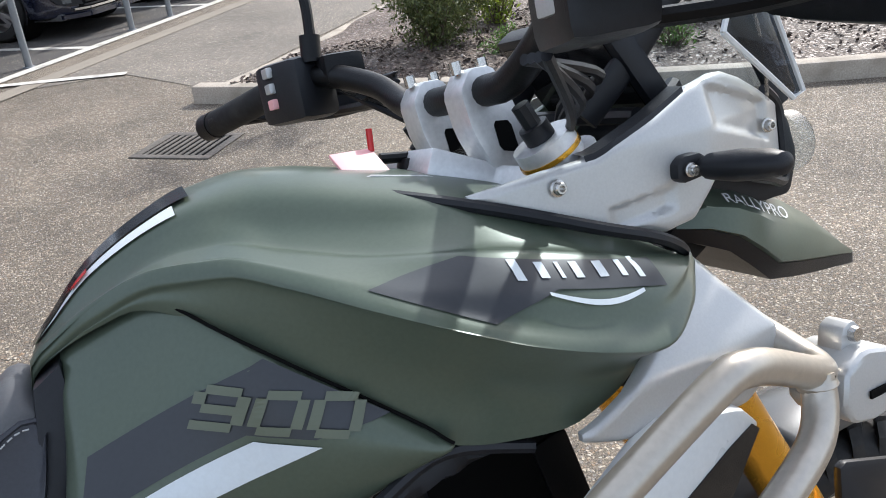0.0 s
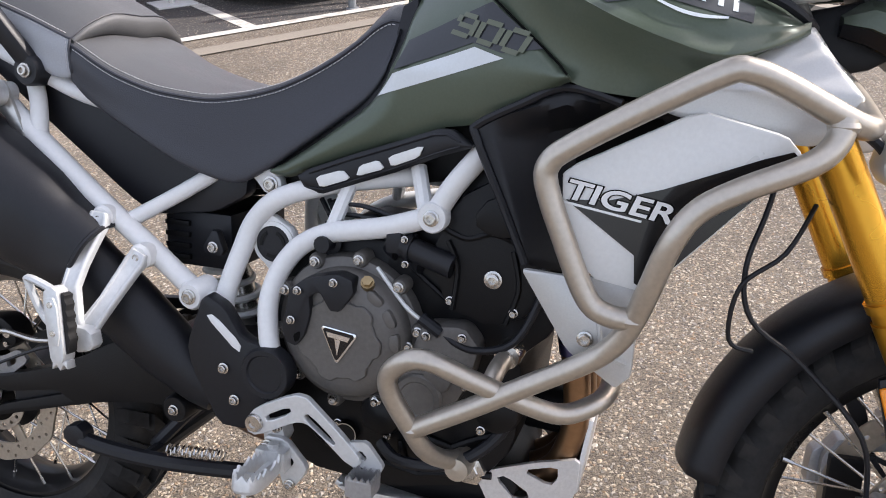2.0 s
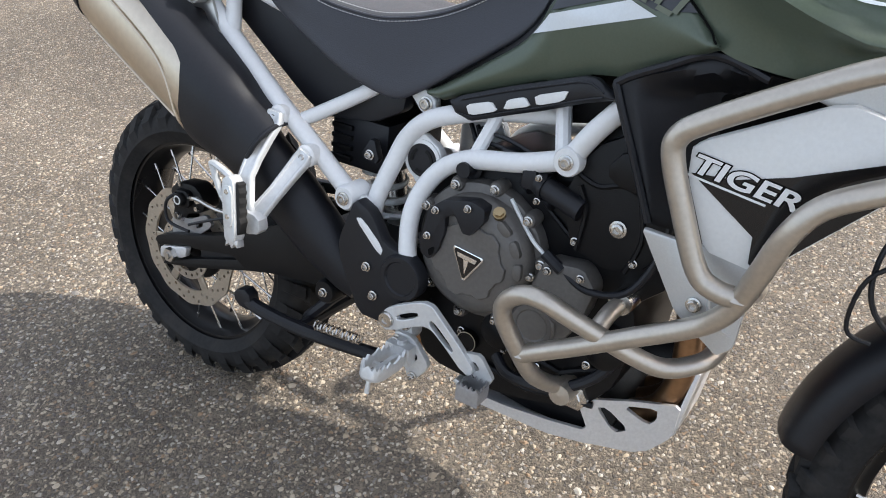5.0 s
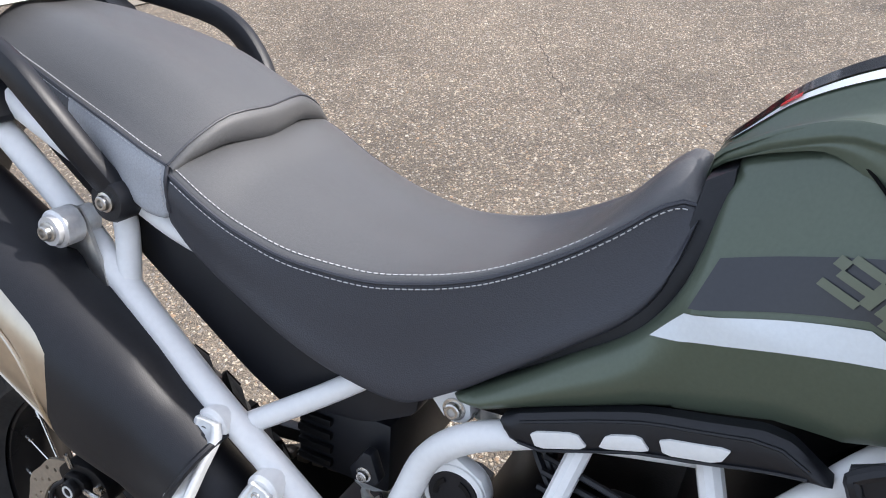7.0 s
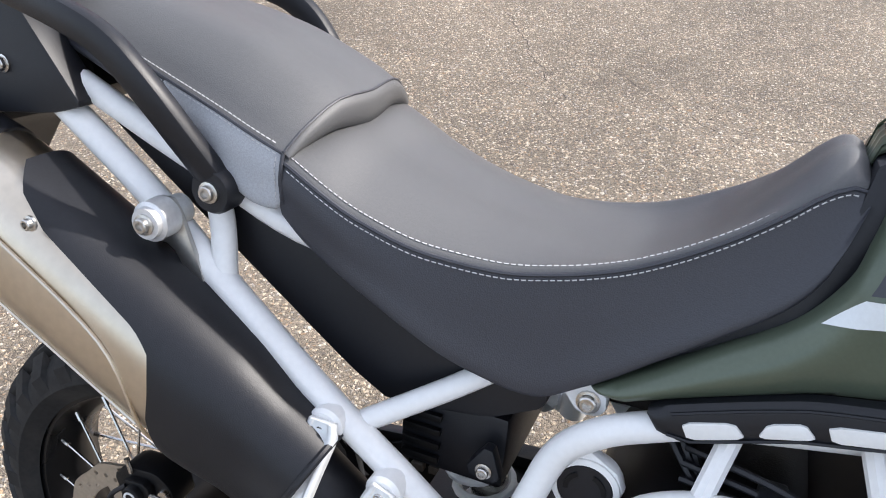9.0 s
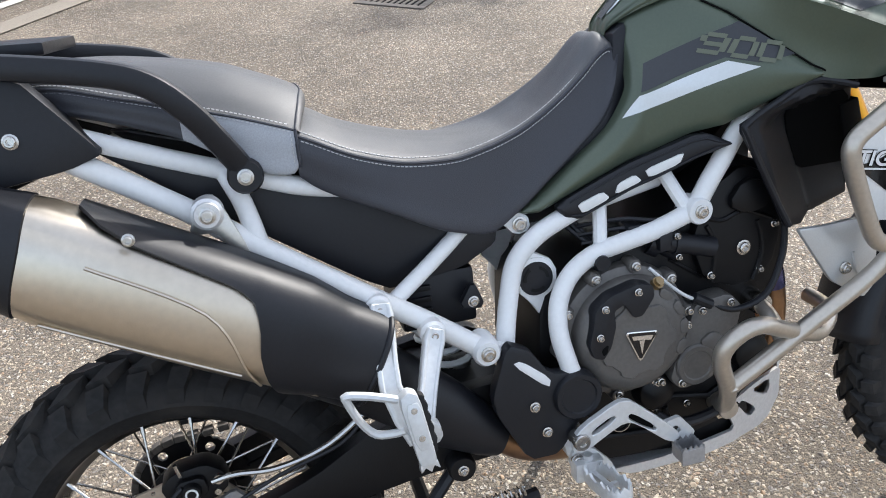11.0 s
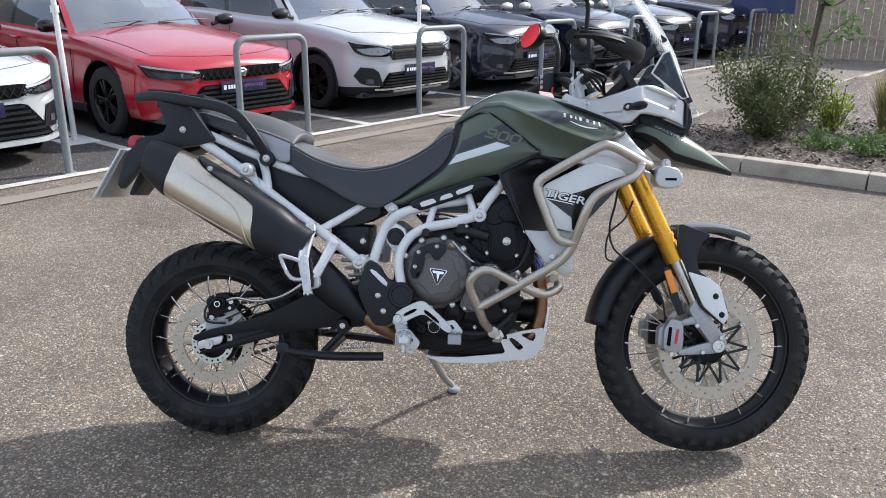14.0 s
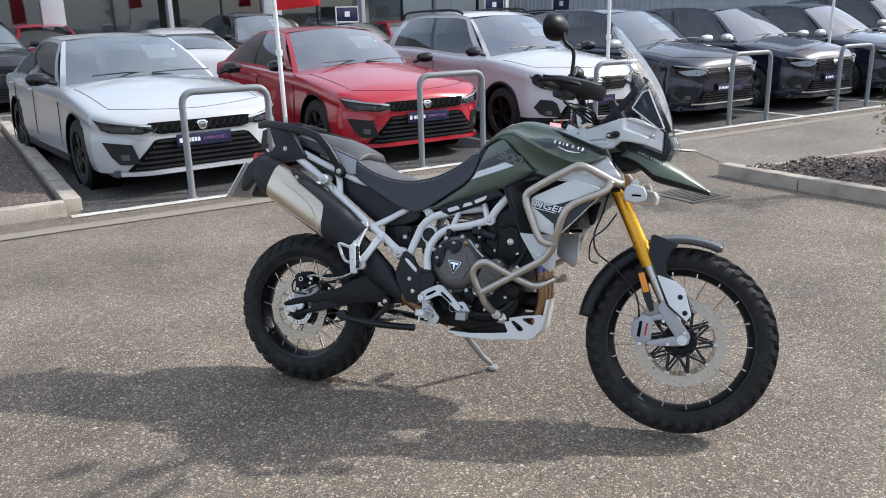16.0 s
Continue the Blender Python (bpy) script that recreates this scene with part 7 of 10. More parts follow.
# ---- swingarm, chain, stands ----
for s in (1, -1):
    f = (lambda g: g) if s > 0 else mirrored
    part("swingarm_arm", f(prism(rounded([(-0.828, 0.332), (-0.820, 0.344), (-0.769, 0.364), (-0.694, 0.382), (-0.571, 0.425), (-0.481, 0.475), (-0.378, 0.512), (-0.24, 0.52), (-0.22, 0.44), (-0.279, 0.390), (-0.396, 0.384), (-0.490, 0.370), (-0.56, 0.352), (-0.60, 0.372), (-0.704, 0.350), (-0.729, 0.351), (-0.815, 0.325)], 0.12), -0.128, -0.098, 0.006)), M_CASE, bike, "black swingarm")
    part("swingarm_arm", f(prism(rounded([(-0.812, 0.280), (-0.714, 0.303), (-0.583, 0.343), (-0.52, 0.362), (-0.54, 0.380), (-0.60, 0.362), (-0.704, 0.328), (-0.803, 0.292)], 0.12), -0.126, -0.100, 0.005)), M_CASE, bike)
    part("swingarm_web", f(prism([(-0.705, 0.322), (-0.705, 0.356), (-0.59, 0.380), (-0.55, 0.372), (-0.58, 0.345)], -0.114, -0.104, 0.002)), M_BLACK, bike)
    part("axle_plate", f(prism(rounded([(-0.812, 0.297), (-0.735, 0.320), (-0.728, 0.347), (-0.81, 0.325)], 0.12), -0.130, -0.116, 0.003)), M_ALU, bike, "silver axle adjuster")
    part("axle_nut", f(lathe([(0.0, -0.146), (0.007, -0.146), (0.008, -0.142), (0.0155, -0.142), (0.0155, -0.13)], (-0.772, 0, 0.318), "y", 6)), M_STEEL, bike)
part("swingarm_cross", box(-0.40, -0.24, -0.12, 0.12, 0.43, 0.50, 0.015), M_CASE, bike)
part("chain_guard", prism(rounded([(-0.78, 0.455), (-0.60, 0.47), (-0.36, 0.50), (-0.36, 0.48), (-0.6, 0.445), (-0.78, 0.43)]), 0.105, 0.125, 0.004), M_BLACK, bike)
part("rear_sprocket", drilled(0.098, 0.06, [(0.08 * math.cos(k * 1.047), 0.08 * math.sin(k * 1.047), 0.009) for k in range(6)], 0.092, 0.099, 96, 0.003, 46), M_CASE, bike, m=Matrix.Translation((REAR[0], 0, REAR[1])))
link = None
for k in range(58):
    s = k / 58
    if s < 0.36:
        t = s / 0.36
        p, d = Vector((-0.76 + 0.55 * t, 0.096, 0.418 + 0.06 * t)), Vector((0.55, 0, 0.06))
    elif s < 0.72:
        t = (s - 0.36) / 0.36
        p, d = Vector((-0.21 - 0.55 * t, 0.096, 0.415 - 0.19 * t)), Vector((-0.55, 0, -0.19))
    else:
        a = math.pi * (1.55 - 1.1 * (s - 0.72) / 0.28)
        p, d = Vector((REAR[0] + 0.098 * math.cos(a), 0.096, REAR[1] + 0.098 * math.sin(a))), Vector((math.sin(a), 0, -math.cos(a)))
    m = Matrix.Translation(p) @ Matrix.Rotation(-math.atan2(d.z, d.x), 4, "Y")
    if link is None:
        link = part("chain_link", box(-0.0095, 0.0095, -0.009, 0.009, -0.006, 0.006, 0.002), M_IRON, bike, m=m)
    else:
        again(link, bike, m)
# rear caliper
caliper = part("rear_caliper", join(prism(rounded([(-0.793, 0.452), (-0.772, 0.472), (-0.724, 0.478), (-0.700, 0.462), (-0.694, 0.436), (-0.712, 0.420), (-0.742, 0.412), (-0.752, 0.386), (-0.790, 0.388), (-0.782, 0.42)], 0.16), -0.112, -0.070, 0.005), prism(rounded([(-0.770, 0.462), (-0.728, 0.466), (-0.722, 0.440), (-0.738, 0.424), (-0.768, 0.430)], 0.2), -0.124, -0.108, 0.005)), M_CASE, bike, "black rear brake caliper")
part("caliper_piston", lathe([(0.0, -0.134), (0.0125, -0.134), (0.0145, -0.131), (0.0145, -0.12)], (-0.747, 0, 0.446), "y", 24), M_CASE, caliper)
part("caliper_badge", drilled(0.0095, 0.0068, [], -0.1352, -0.134, 24), M_PALE, caliper, m=Matrix.Translation((-0.747, 0, 0.446)))
for x, z, r in ((-0.708, 0.452, 0.0075), (-0.770, 0.400, 0.0075), (-0.712, 0.432, 0.005)):
    part("caliper_bolt", lathe([(0.0, -0.119), (r, -0.119), (r * 1.15, -0.116), (r * 1.15, -0.108)], (x, 0, z), "y", 12), M_STEEL, caliper)
part("bleed_nipple", tube([R(-0.760, 0.114, 0.468), R(-0.764, 0.116, 0.490)], 0.0035, 8, 1), M_STEEL, caliper)
part("caliper_carrier", plate_geo((rounded([(-0.790, 0.395), (-0.735, 0.402), (-0.690, 0.425), (-0.672, 0.405), (-0.715, 0.372), (-0.738, 0.345), (-0.790, 0.345)], 0.15), rounded([(-0.722, 0.400), (-0.700, 0.408), (-0.698, 0.398), (-0.718, 0.385)], 0.2)), -0.112, -0.104), M_DARKALU, caliper, "cast caliper carrier", smooth=30)
part("brake_hose", tube([R(-0.715, 0.13, 0.458), R(-0.68, 0.14, 0.468), R(-0.62, 0.135, 0.46), R(-0.54, 0.13, 0.478), R(-0.46, 0.125, 0.53)], 0.0045, 8), M_STEEL, bike)
part("brake_hose", tube([R(-0.76, 0.125, 0.455), R(-0.785, 0.13, 0.43), R(-0.78, 0.13, 0.39), R(-0.72, 0.13, 0.385)], 0.0035, 8), M_BLACK, bike)
part("sensor_wire", tube([R(-0.72, 0.13, 0.40), R(-0.62, 0.132, 0.445), R(-0.52, 0.13, 0.475), R(-0.47, 0.12, 0.52)], 0.003, 6), M_BLACK, bike)
# centre stand, folded up
part("centre_stand", join(tube([R(-0.535, 0.150, 0.322), R(-0.50, 0.165, 0.312), R(-0.38, 0.155, 0.300), R(-0.22, 0.13, 0.300)], 0.0135, 10), prism(rounded([(-0.55, 0.335), (-0.51, 0.345), (-0.50, 0.30), (-0.545, 0.305)]), -0.175, -0.15, 0.004), tube([(-0.40, -0.155, 0.302), (-0.40, 0.155, 0.302)], 0.012, 10, 1), tube([(-0.52, 0.160, 0.32), (-0.22, 0.13, 0.300)], 0.0135, 10, 1)), M_BLACK, bike, "black centre stand, folded up")
part("stand_strut", tube([R(-0.41, 0.12, 0.305), R(-0.36, 0.11, 0.36), R(-0.33, 0.10, 0.39)], 0.011, 8, 1), M_BLACK, bike)
coil = [(-0.350 + 0.10 * k / 90, -0.168 + 0.0085 * math.cos(k * 0.98), 0.332 + 0.010 * k / 90 + 0.0085 * math.sin(k * 0.98)) for k in range(91)]
part("stand_spring", tube(coil, 0.0017, 5, 1), M_STEEL, bike, "steel coil spring of the stand")
part("stand_pivot", lathe([(0.0, -0.155), (0.02, -0.155), (0.023, -0.15), (0.023, -0.10)], (-0.345, 0, 0.395), "y", 18), M_CASE, bike)
bolt(-0.345, 0.155, 0.395, 0.009)
side_stand = part("side_stand", join(tube([(-0.11, 0.09, 0.29), (-0.09, 0.13, 0.25), (-0.055, 0.25, 0.155), (-0.028, 0.312, 0.112)], (0.015, 0.011), 10), lathe([(0.0, 0.006), (0.018, 0.006), (0.022, 0.0), (0.022, -0.007), (0.0, -0.007)], (0, 0, 0), "z", 20)), M_DARKALU, bike, "grey metal side stand")
me = side_stand.data
foot_m = Matrix.Translation((-0.022, 0.323, 0.097)) @ Matrix.Rotation(radians(14.5), 4, "X")
for v in list(me.vertices)[-100:]:
    v.co = foot_m @ v.co

# ---- engine ----
engine = part("engine", prism(rounded([(-0.20, 0.50), (-0.19, 0.63), (-0.12, 0.70), (0.0, 0.70), (0.12, 0.64), (0.20, 0.54), (0.19, 0.42), (0.14, 0.35), (0.0, 0.315), (-0.14, 0.325), (-0.20, 0.40)], 0.15), -0.118, 0.118, 0.012), M_CASE, bike, "black and grey three-cylinder engine")
part("cylinder_block", prism(rounded([(-0.02, 0.66), (0.06, 0.765), (0.12, 0.815), (0.20, 0.80), (0.245, 0.70), (0.235, 0.60), (0.15, 0.52), (0.02, 0.58)], 0.12), -0.120, 0.120, 0.01), M_CASE, bike, "black cylinder block")
part("head_cover", prism(rounded([(0.060, 0.690), (0.090, 0.770), (0.150, 0.806), (0.205, 0.775), (0.222, 0.690), (0.205, 0.625), (0.150, 0.600), (0.085, 0.620)], 0.2), -0.138, -0.118, 0.006), M_CASE, bike)
part("head_rib", join(tube([R(0.07, 0.139, 0.735), R(0.11, 0.139, 0.72), R(0.15, 0.139, 0.73), R(0.20, 0.139, 0.71)], 0.004, 6, 5), tube([R(0.095, 0.139, 0.62), R(0.10, 0.139, 0.68), R(0.085, 0.139, 0.715)], 0.004, 6, 5), tube([R(0.17, 0.139, 0.61), R(0.185, 0.139, 0.66), R(0.175, 0.139, 0.71)], 0.004, 6, 5)), M_CASE, bike)
part("head_cap", prism(rounded([(0.115, 0.745), (0.145, 0.785), (0.185, 0.775), (0.195, 0.735), (0.15, 0.725)], 0.25), -0.150, -0.136, 0.005), M_CASE, bike)
bolt(0.150, 0.139, 0.669, 0.0125)
for x, z in ((0.092, 0.632), (0.180, 0.627), (0.205, 0.70)):
    bolt(x, 0.139, z, 0.0065)
# ribs, plugs and seams of the crankcase
for x0, z0, x1, z1 in ((-0.02, 0.425, 0.10, 0.405), (0.10, 0.405, 0.17, 0.44), (-0.10, 0.372, 0.05, 0.352), (0.05, 0.352, 0.16, 0.372), (-0.15, 0.44, -0.10, 0.385), (0.02, 0.40, 0.03, 0.355), (0.11, 0.40, 0.115, 0.36)):
    part("case_rib", tube([R(x0, 0.119, z0), R((x0 + x1) / 2, 0.121, (z0 + z1) / 2 + 0.003), R(x1, 0.119, z1)], 0.0055, 7, 3), M_CASE, bike)
part("sump_plug", lathe([(0.0, -0.128), (0.010, -0.128), (0.012, -0.126), (0.022, -0.124), (0.024, -0.115)], (0.13, 0, 0.375), "y", 6), M_STEEL, bike)
part("water_pump", lathe([(0.0, -0.150), (0.018, -0.150), (0.030, -0.142), (0.034, -0.13), (0.036, -0.11)], (-0.005, 0, 0.445), "y", 28), M_CASE, bike, "black pump cover")
part("pump_hose", tube([R(-0.005, 0.135, 0.40), R(0.03, 0.15, 0.385), R(0.10, 0.145, 0.39), R(0.16, 0.13, 0.43), R(0.20, 0.12, 0.50)], 0.009, 10), M_BLACK, bike, "black rubber hose")
for k in range(4):
    part("cylinder_fin", tube([R(0.03 + 0.03 * k, 0.122, 0.665 + 0.022 * k), R(0.085 + 0.03 * k, 0.124, 0.625 + 0.022 * k)], 0.0035, 6, 1), M_CASE, bike)
part("ignition_coil", join(tube([R(-0.03, 0.118, 0.72), R(0.035, 0.135, 0.705)], 0.013, 12, 1), box(-0.045, -0.02, -0.135, -0.10, 0.708, 0.735, 0.004)), M_BLACK, bike)
for k in range(3):
    part("cable", tube([R(-0.11, 0.09 + 0.008 * k, 0.735 - 0.012 * k), R(-0.05, 0.12, 0.745 - 0.015 * k), R(0.02, 0.125, 0.735 - 0.012 * k), R(0.07, 0.11, 0.76)], 0.0035, 6), M_BLACK, bike)
CC = (-0.052, 0.566)
CLUTCH = (-0.055, 0, 0.566)
part("clutch_housing", lathe([(0.0, -0.142), (0.100, -0.142), (0.108, -0.138), (0.111, -0.128), (0.111, -0.10)], (-0.058, 0, 0.566), "y", 56), M_ENGINE, bike, "grey-brown clutch housing")
part("clutch_cover", lathe([(0.0, -0.176), (0.066, -0.176), (0.080, -0.173), (0.090, -0.165), (0.095, -0.152), (0.096, -0.135)], CLUTCH, "y", 56), M_ENGINE, bike, "grey-brown round clutch cover")
rim = []
for i in range(84):
    a = 2 * math.pi * i / 84
    r = 0.0605 + 0.0035 * max(-1, min(1, 3.5 * math.cos(7 * a + 0.6)))
    rim.append((CLUTCH[0] + r * math.cos(a), CLUTCH[2] + r * math.sin(a)))
part("cover_face", prism(rim, -0.1805, -0.170, 0.0015, 1), M_ENGINE, bike, "raised face of the clutch cover")
for k in range(4):
    a = -0.9 + 0.42 * k
    part("cover_rib", moved(prism(rounded([(0.074, -0.011), (0.088, -0.014), (0.088, 0.014), (0.074, 0.011)], 0.2), -0.1752, -0.165, 0.002), Matrix.Translation((CLUTCH[0], 0, CLUTCH[2])) @ Matrix.Rotation(a, 4, "Y")), M_ENGINE, bike)
part("cover_badge", prism(rounded([(CC[0] - 0.028, CC[1] + 0.020), (CC[0] + 0.030, CC[1] + 0.013), (CC[0] - 0.003, CC[1] - 0.036)], 0.08), -0.1845, -0.180, 0.001), M_CHROME, bike, "triangular chrome-edged badge")
part("badge_face", prism(rounded([(CC[0] - 0.0245, CC[1] + 0.0175), (CC[0] + 0.026, CC[1] + 0.0115), (CC[0] - 0.003, CC[1] - 0.031)], 0.08), -0.1855, -0.182, 0), M_GLOSS, bike)
part("badge_mark", join(prism([(CC[0] - 0.017, CC[1] + 0.012), (CC[0] + 0.018, CC[1] + 0.008), (CC[0] + 0.015, CC[1] + 0.001), (CC[0] - 0.015, CC[1] + 0.005)], -0.1865, -0.184, 0), prism([(CC[0] - 0.005, CC[1] + 0.003), (CC[0] + 0.004, CC[1] + 0.002), (CC[0] - 0.001, CC[1] - 0.021)], -0.1865, -0.184, 0)), M_CHROME, bike)
part("cover_guard", prism(rounded([(-0.131, 0.603), (-0.126, 0.632), (-0.102, 0.650), (-0.055, 0.662), (-0.032, 0.655), (-0.030, 0.637), (-0.050, 0.609), (-0.064, 0.608), (-0.080, 0.633), (-0.096, 0.625), (-0.094, 0.600), (-0.103, 0.567), (-0.116, 0.549), (-0.132, 0.554), (-0.138, 0.575)], 0.12), -0.187, -0.160, 0.004), M_BLACK, bike, "black clutch cover guard")
for k in range(10):
    a = 2 * math.pi * k / 10 + 0.15
    part("bolt_boss", lathe([(0.0, -0.146), (0.010, -0.146), (0.012, -0.142), (0.012, -0.11)], (-0.058 + 0.109 * math.cos(a), 0, 0.566 + 0.109 * math.sin(a)), "y", 14), M_ENGINE, bike)
    bolt(-0.058 + 0.109 * math.cos(a), 0.146, 0.566 + 0.109 * math.sin(a), 0.0078)
for x, z in ((-0.112, 0.632), (-0.058, 0.650), (-0.122, 0.588)):
    bolt(x, 0.1875, z, 0.0062)
part("guard_slot", prism(rounded([(-0.120, 0.566), (-0.108, 0.574), (-0.110, 0.560), (-0.117, 0.555)], 0.2), -0.1875, -0.186, 0), M_DARK, bike)
part("oil_cap", lathe([(0.0, -0.152), (0.012, -0.152), (0.013, -0.13), (0.02, -0.128)], (-0.095, 0, 0.690), "y", 12), M_BLACK, bike)
part("sensor", join(tube([R(-0.022, 0.15, 0.632), R(-0.016, 0.172, 0.652)], 0.0095, 12, 1), tube([R(-0.018, 0.165, 0.646), R(-0.015, 0.176, 0.656)], 0.0075, 6, 1)), M_BRASS, bike, "brass sensor plug")
part("timing_cover", prism(rounded([(0.058, 0.596), (0.118, 0.603), (0.141, 0.576), (0.130, 0.527), (0.110, 0.485), (0.085, 0.455), (0.030, 0.448), (0.012, 0.470), (0.018, 0.495), (0.040, 0.545), (0.048, 0.570)], 0.15), -0.156, -0.11, 0.007), M_ENGINE, bike, "grey-brown timing cover")
part("timing_dish", lathe([(0.0, -0.160), (0.024, -0.160), (0.026, -0.1615), (0.033, -0.1615), (0.036, -0.158), (0.036, -0.15)], (0.057, 0, 0.490), "y", 32), M_ENGINE, bike)
part("timing_dish", prism(rounded([(0.060, 0.528), (0.084, 0.545), (0.108, 0.530), (0.100, 0.508), (0.086, 0.506)], 0.2), -0.1605, -0.150, 0.003), M_ENGINE, bike)
part("pump_cover", lathe([(0.0, -0.150), (0.024, -0.150), (0.030, -0.146), (0.033, -0.138), (0.034, -0.11)], (0.167, 0, 0.483), "y", 28), M_CASE, bike, "black pump cover")
part("sump_cap", lathe([(0.0, -0.1265), (0.0135, -0.1265), (0.014, -0.129), (0.0175, -0.129), (0.019, -0.126), (0.019, -0.11)], (-0.065, 0, 0.397), "y", 24), M_CASE, bike)
part("cap_ring", drilled(0.0178, 0.0165, [], -0.1296, -0.1288, 32), M_STEEL, bike, m=Matrix.Translation((-0.065, 0, 0.397)))
part("actuator", join(tube([R(0.020, 0.135, 0.700), R(0.095, 0.142, 0.680)], 0.0165, 16, 1), tube([R(0.030, 0.136, 0.697), R(0.036, 0.137, 0.696)], 0.019, 16, 1), box(0.0, 0.022, -0.150, -0.118, 0.690, 0.720, 0.003)), M_BLACK, bike, "black cylindrical actuator")
for x, z in ((0.028, 0.712), (0.030, 0.678)):
    bolt(x, 0.150, z, 0.005)
for x, z in ((0.066, 0.583), (0.117, 0.588), (0.041, 0.564), (0.125, 0.52), (0.095, 0.470), (0.03, 0.463), (0.15, 0.46), (-0.006, 0.473), (0.0, 0.405), (0.06, 0.40), (0.12, 0.40), (-0.08, 0.41)):
    bolt(x, 0.157 if z > 0.43 else 0.120, z, 0.0065)
part("sump", prism(rounded([(-0.13, 0.335), (0.02, 0.30), (0.18, 0.30), (0.20, 0.36), (0.1, 0.40), (-0.12, 0.40)], 0.15), -0.10, 0.10, 0.01), M_CASE, bike)
part("drain_plug", lathe([(0.0, -0.122), (0.014, -0.122), (0.018, -0.118), (0.02, -0.10)], (-0.105, 0, 0.39), "y", 20), M_CASE, bike)
part("throttle_body", join(tube([R(-0.01, 0.10, 0.705), R(0.05, 0.125, 0.675)], 0.017, 14, 1), tube([R(0.0, 0.115, 0.70), R(0.015, 0.12, 0.692)], 0.022, 14, 1)), M_BLACK, bike)
part("wire", tube([R(-0.015, 0.14, 0.665), R(0.03, 0.15, 0.62), R(0.06, 0.152, 0.60)], 0.003, 6), M_PALE, bike)
part("wire_plug", tube([R(0.055, 0.152, 0.606), R(0.085, 0.152, 0.588)], 0.009, 10, 1), M_BLACK, bike)
part("hose", tube([R(0.085, 0.15, 0.588), R(0.13, 0.155, 0.572), R(0.185, 0.155, 0.59), R(0.215, 0.15, 0.65), R(0.22, 0.145, 0.70)], 0.0055, 8), M_BLACK, bike)
for k, dx in enumerate((0.0, 0.012, 0.02)):
    part("cable", tube([R(-0.13 + dx, 0.08, 0.74), R(-0.08 + dx, 0.11, 0.70 - dx), R(-0.03 + dx, 0.10, 0.72)], 0.004, 6), M_BLACK, bike)
for y in (-0.055, 0.0, 0.055):
    part("header_collar", tube([(0.205, y * 1.4, 0.628), (0.244, y * 1.36, 0.603), (0.256, y * 1.32, 0.56)], 0.0205, 14), M_BLUED, bike, "blue-tinted pipe neck")
    part("header_pipe", tube([(0.21, y * 1.4, 0.625), (0.245, y * 1.35, 0.60), (0.262, y * 1.25, 0.52), (0.262, y, 0.43), (0.225, y * 0.8, 0.355), (0.12, y * 0.7, 0.318), (-0.05, y * 0.6, 0.315)], 0.0195, 14), M_HEADER, bike, "heat-tinted header pipe")
part("oil_filter", lathe([(0.0, -0.03), (0.035, -0.03), (0.038, 0.03), (0.0, 0.03)], (0.215, 0, 0.44), "x", 20), M_CASE, bike)
part("radiator", moved(box(-0.018, 0.018, -0.12, 0.12, -0.07, 0.07, 0.004), Matrix.Translation((0.366, 0, 0.805)) @ Matrix.Rotation(radians(-14), 4, "Y")), M_CASE, bike, "black radiator")
part("radiator_shield", prism(rounded([(0.36, 0.81), (0.43, 0.85), (0.408, 0.755), (0.385, 0.748)], 0.1), -0.160, -0.150, 0.003), M_BLACK, bike)
part("radiator_shield", prism(rounded([(0.36, 0.81), (0.43, 0.85), (0.408, 0.755), (0.385, 0.748)], 0.1), 0.150, 0.160, 0.003), M_BLACK, bike)

# ---- bash plate ----
def bash_half(x):
    """Half the width of the bash plate, which narrows to the front."""
    return 0.116 - 0.36 * max(0.0, x - 0.14)


bash = part("bash_plate", prism([(-0.09, 0.300), (-0.043, 0.285), (0.09, 0.288), (0.163, 0.297), (0.224, 0.299), (0.249, 0.309), (0.278, 0.342), (0.291, 0.455), (0.284, 0.456), (0.270, 0.350), (0.243, 0.317), (0.222, 0.307), (0.163, 0.305), (0.09, 0.296), (-0.043, 0.293), (-0.085, 0.308)], lambda x, z: 0.004 - bash_half(x), lambda x, z: bash_half(x) - 0.004, 0.002), M_ALU, bike, "silver aluminium bash plate")


def cheek(y0, y1):
    rings = (rounded([(-0.085, 0.304), (-0.043, 0.286), (0.09, 0.288), (0.163, 0.298), (0.224, 0.299), (0.248, 0.308), (0.276, 0.341), (0.278, 0.398), (0.214, 0.391), (0.150, 0.377), (0.140, 0.362), (0.158, 0.322), (0.088, 0.313), (0.008, 0.304)], 0.12),
             rounded([(0.164, 0.366), (0.178, 0.370), (0.216, 0.338), (0.196, 0.327)], 0.2), rounded([(0.198, 0.379), (0.248, 0.386), (0.250, 0.367), (0.240, 0.354)], 0.2))
    V, F = plate_geo(rings, y0, y1)
    return [(x, y + 0.36 * max(0.0, x - 0.14), z) for x, y, z in V], F


for geo in (cheek(-0.120, -0.113), mirrored(cheek(-0.120, -0.113))):
    part("bash_cheek", geo, M_ALU, bash, smooth=30)

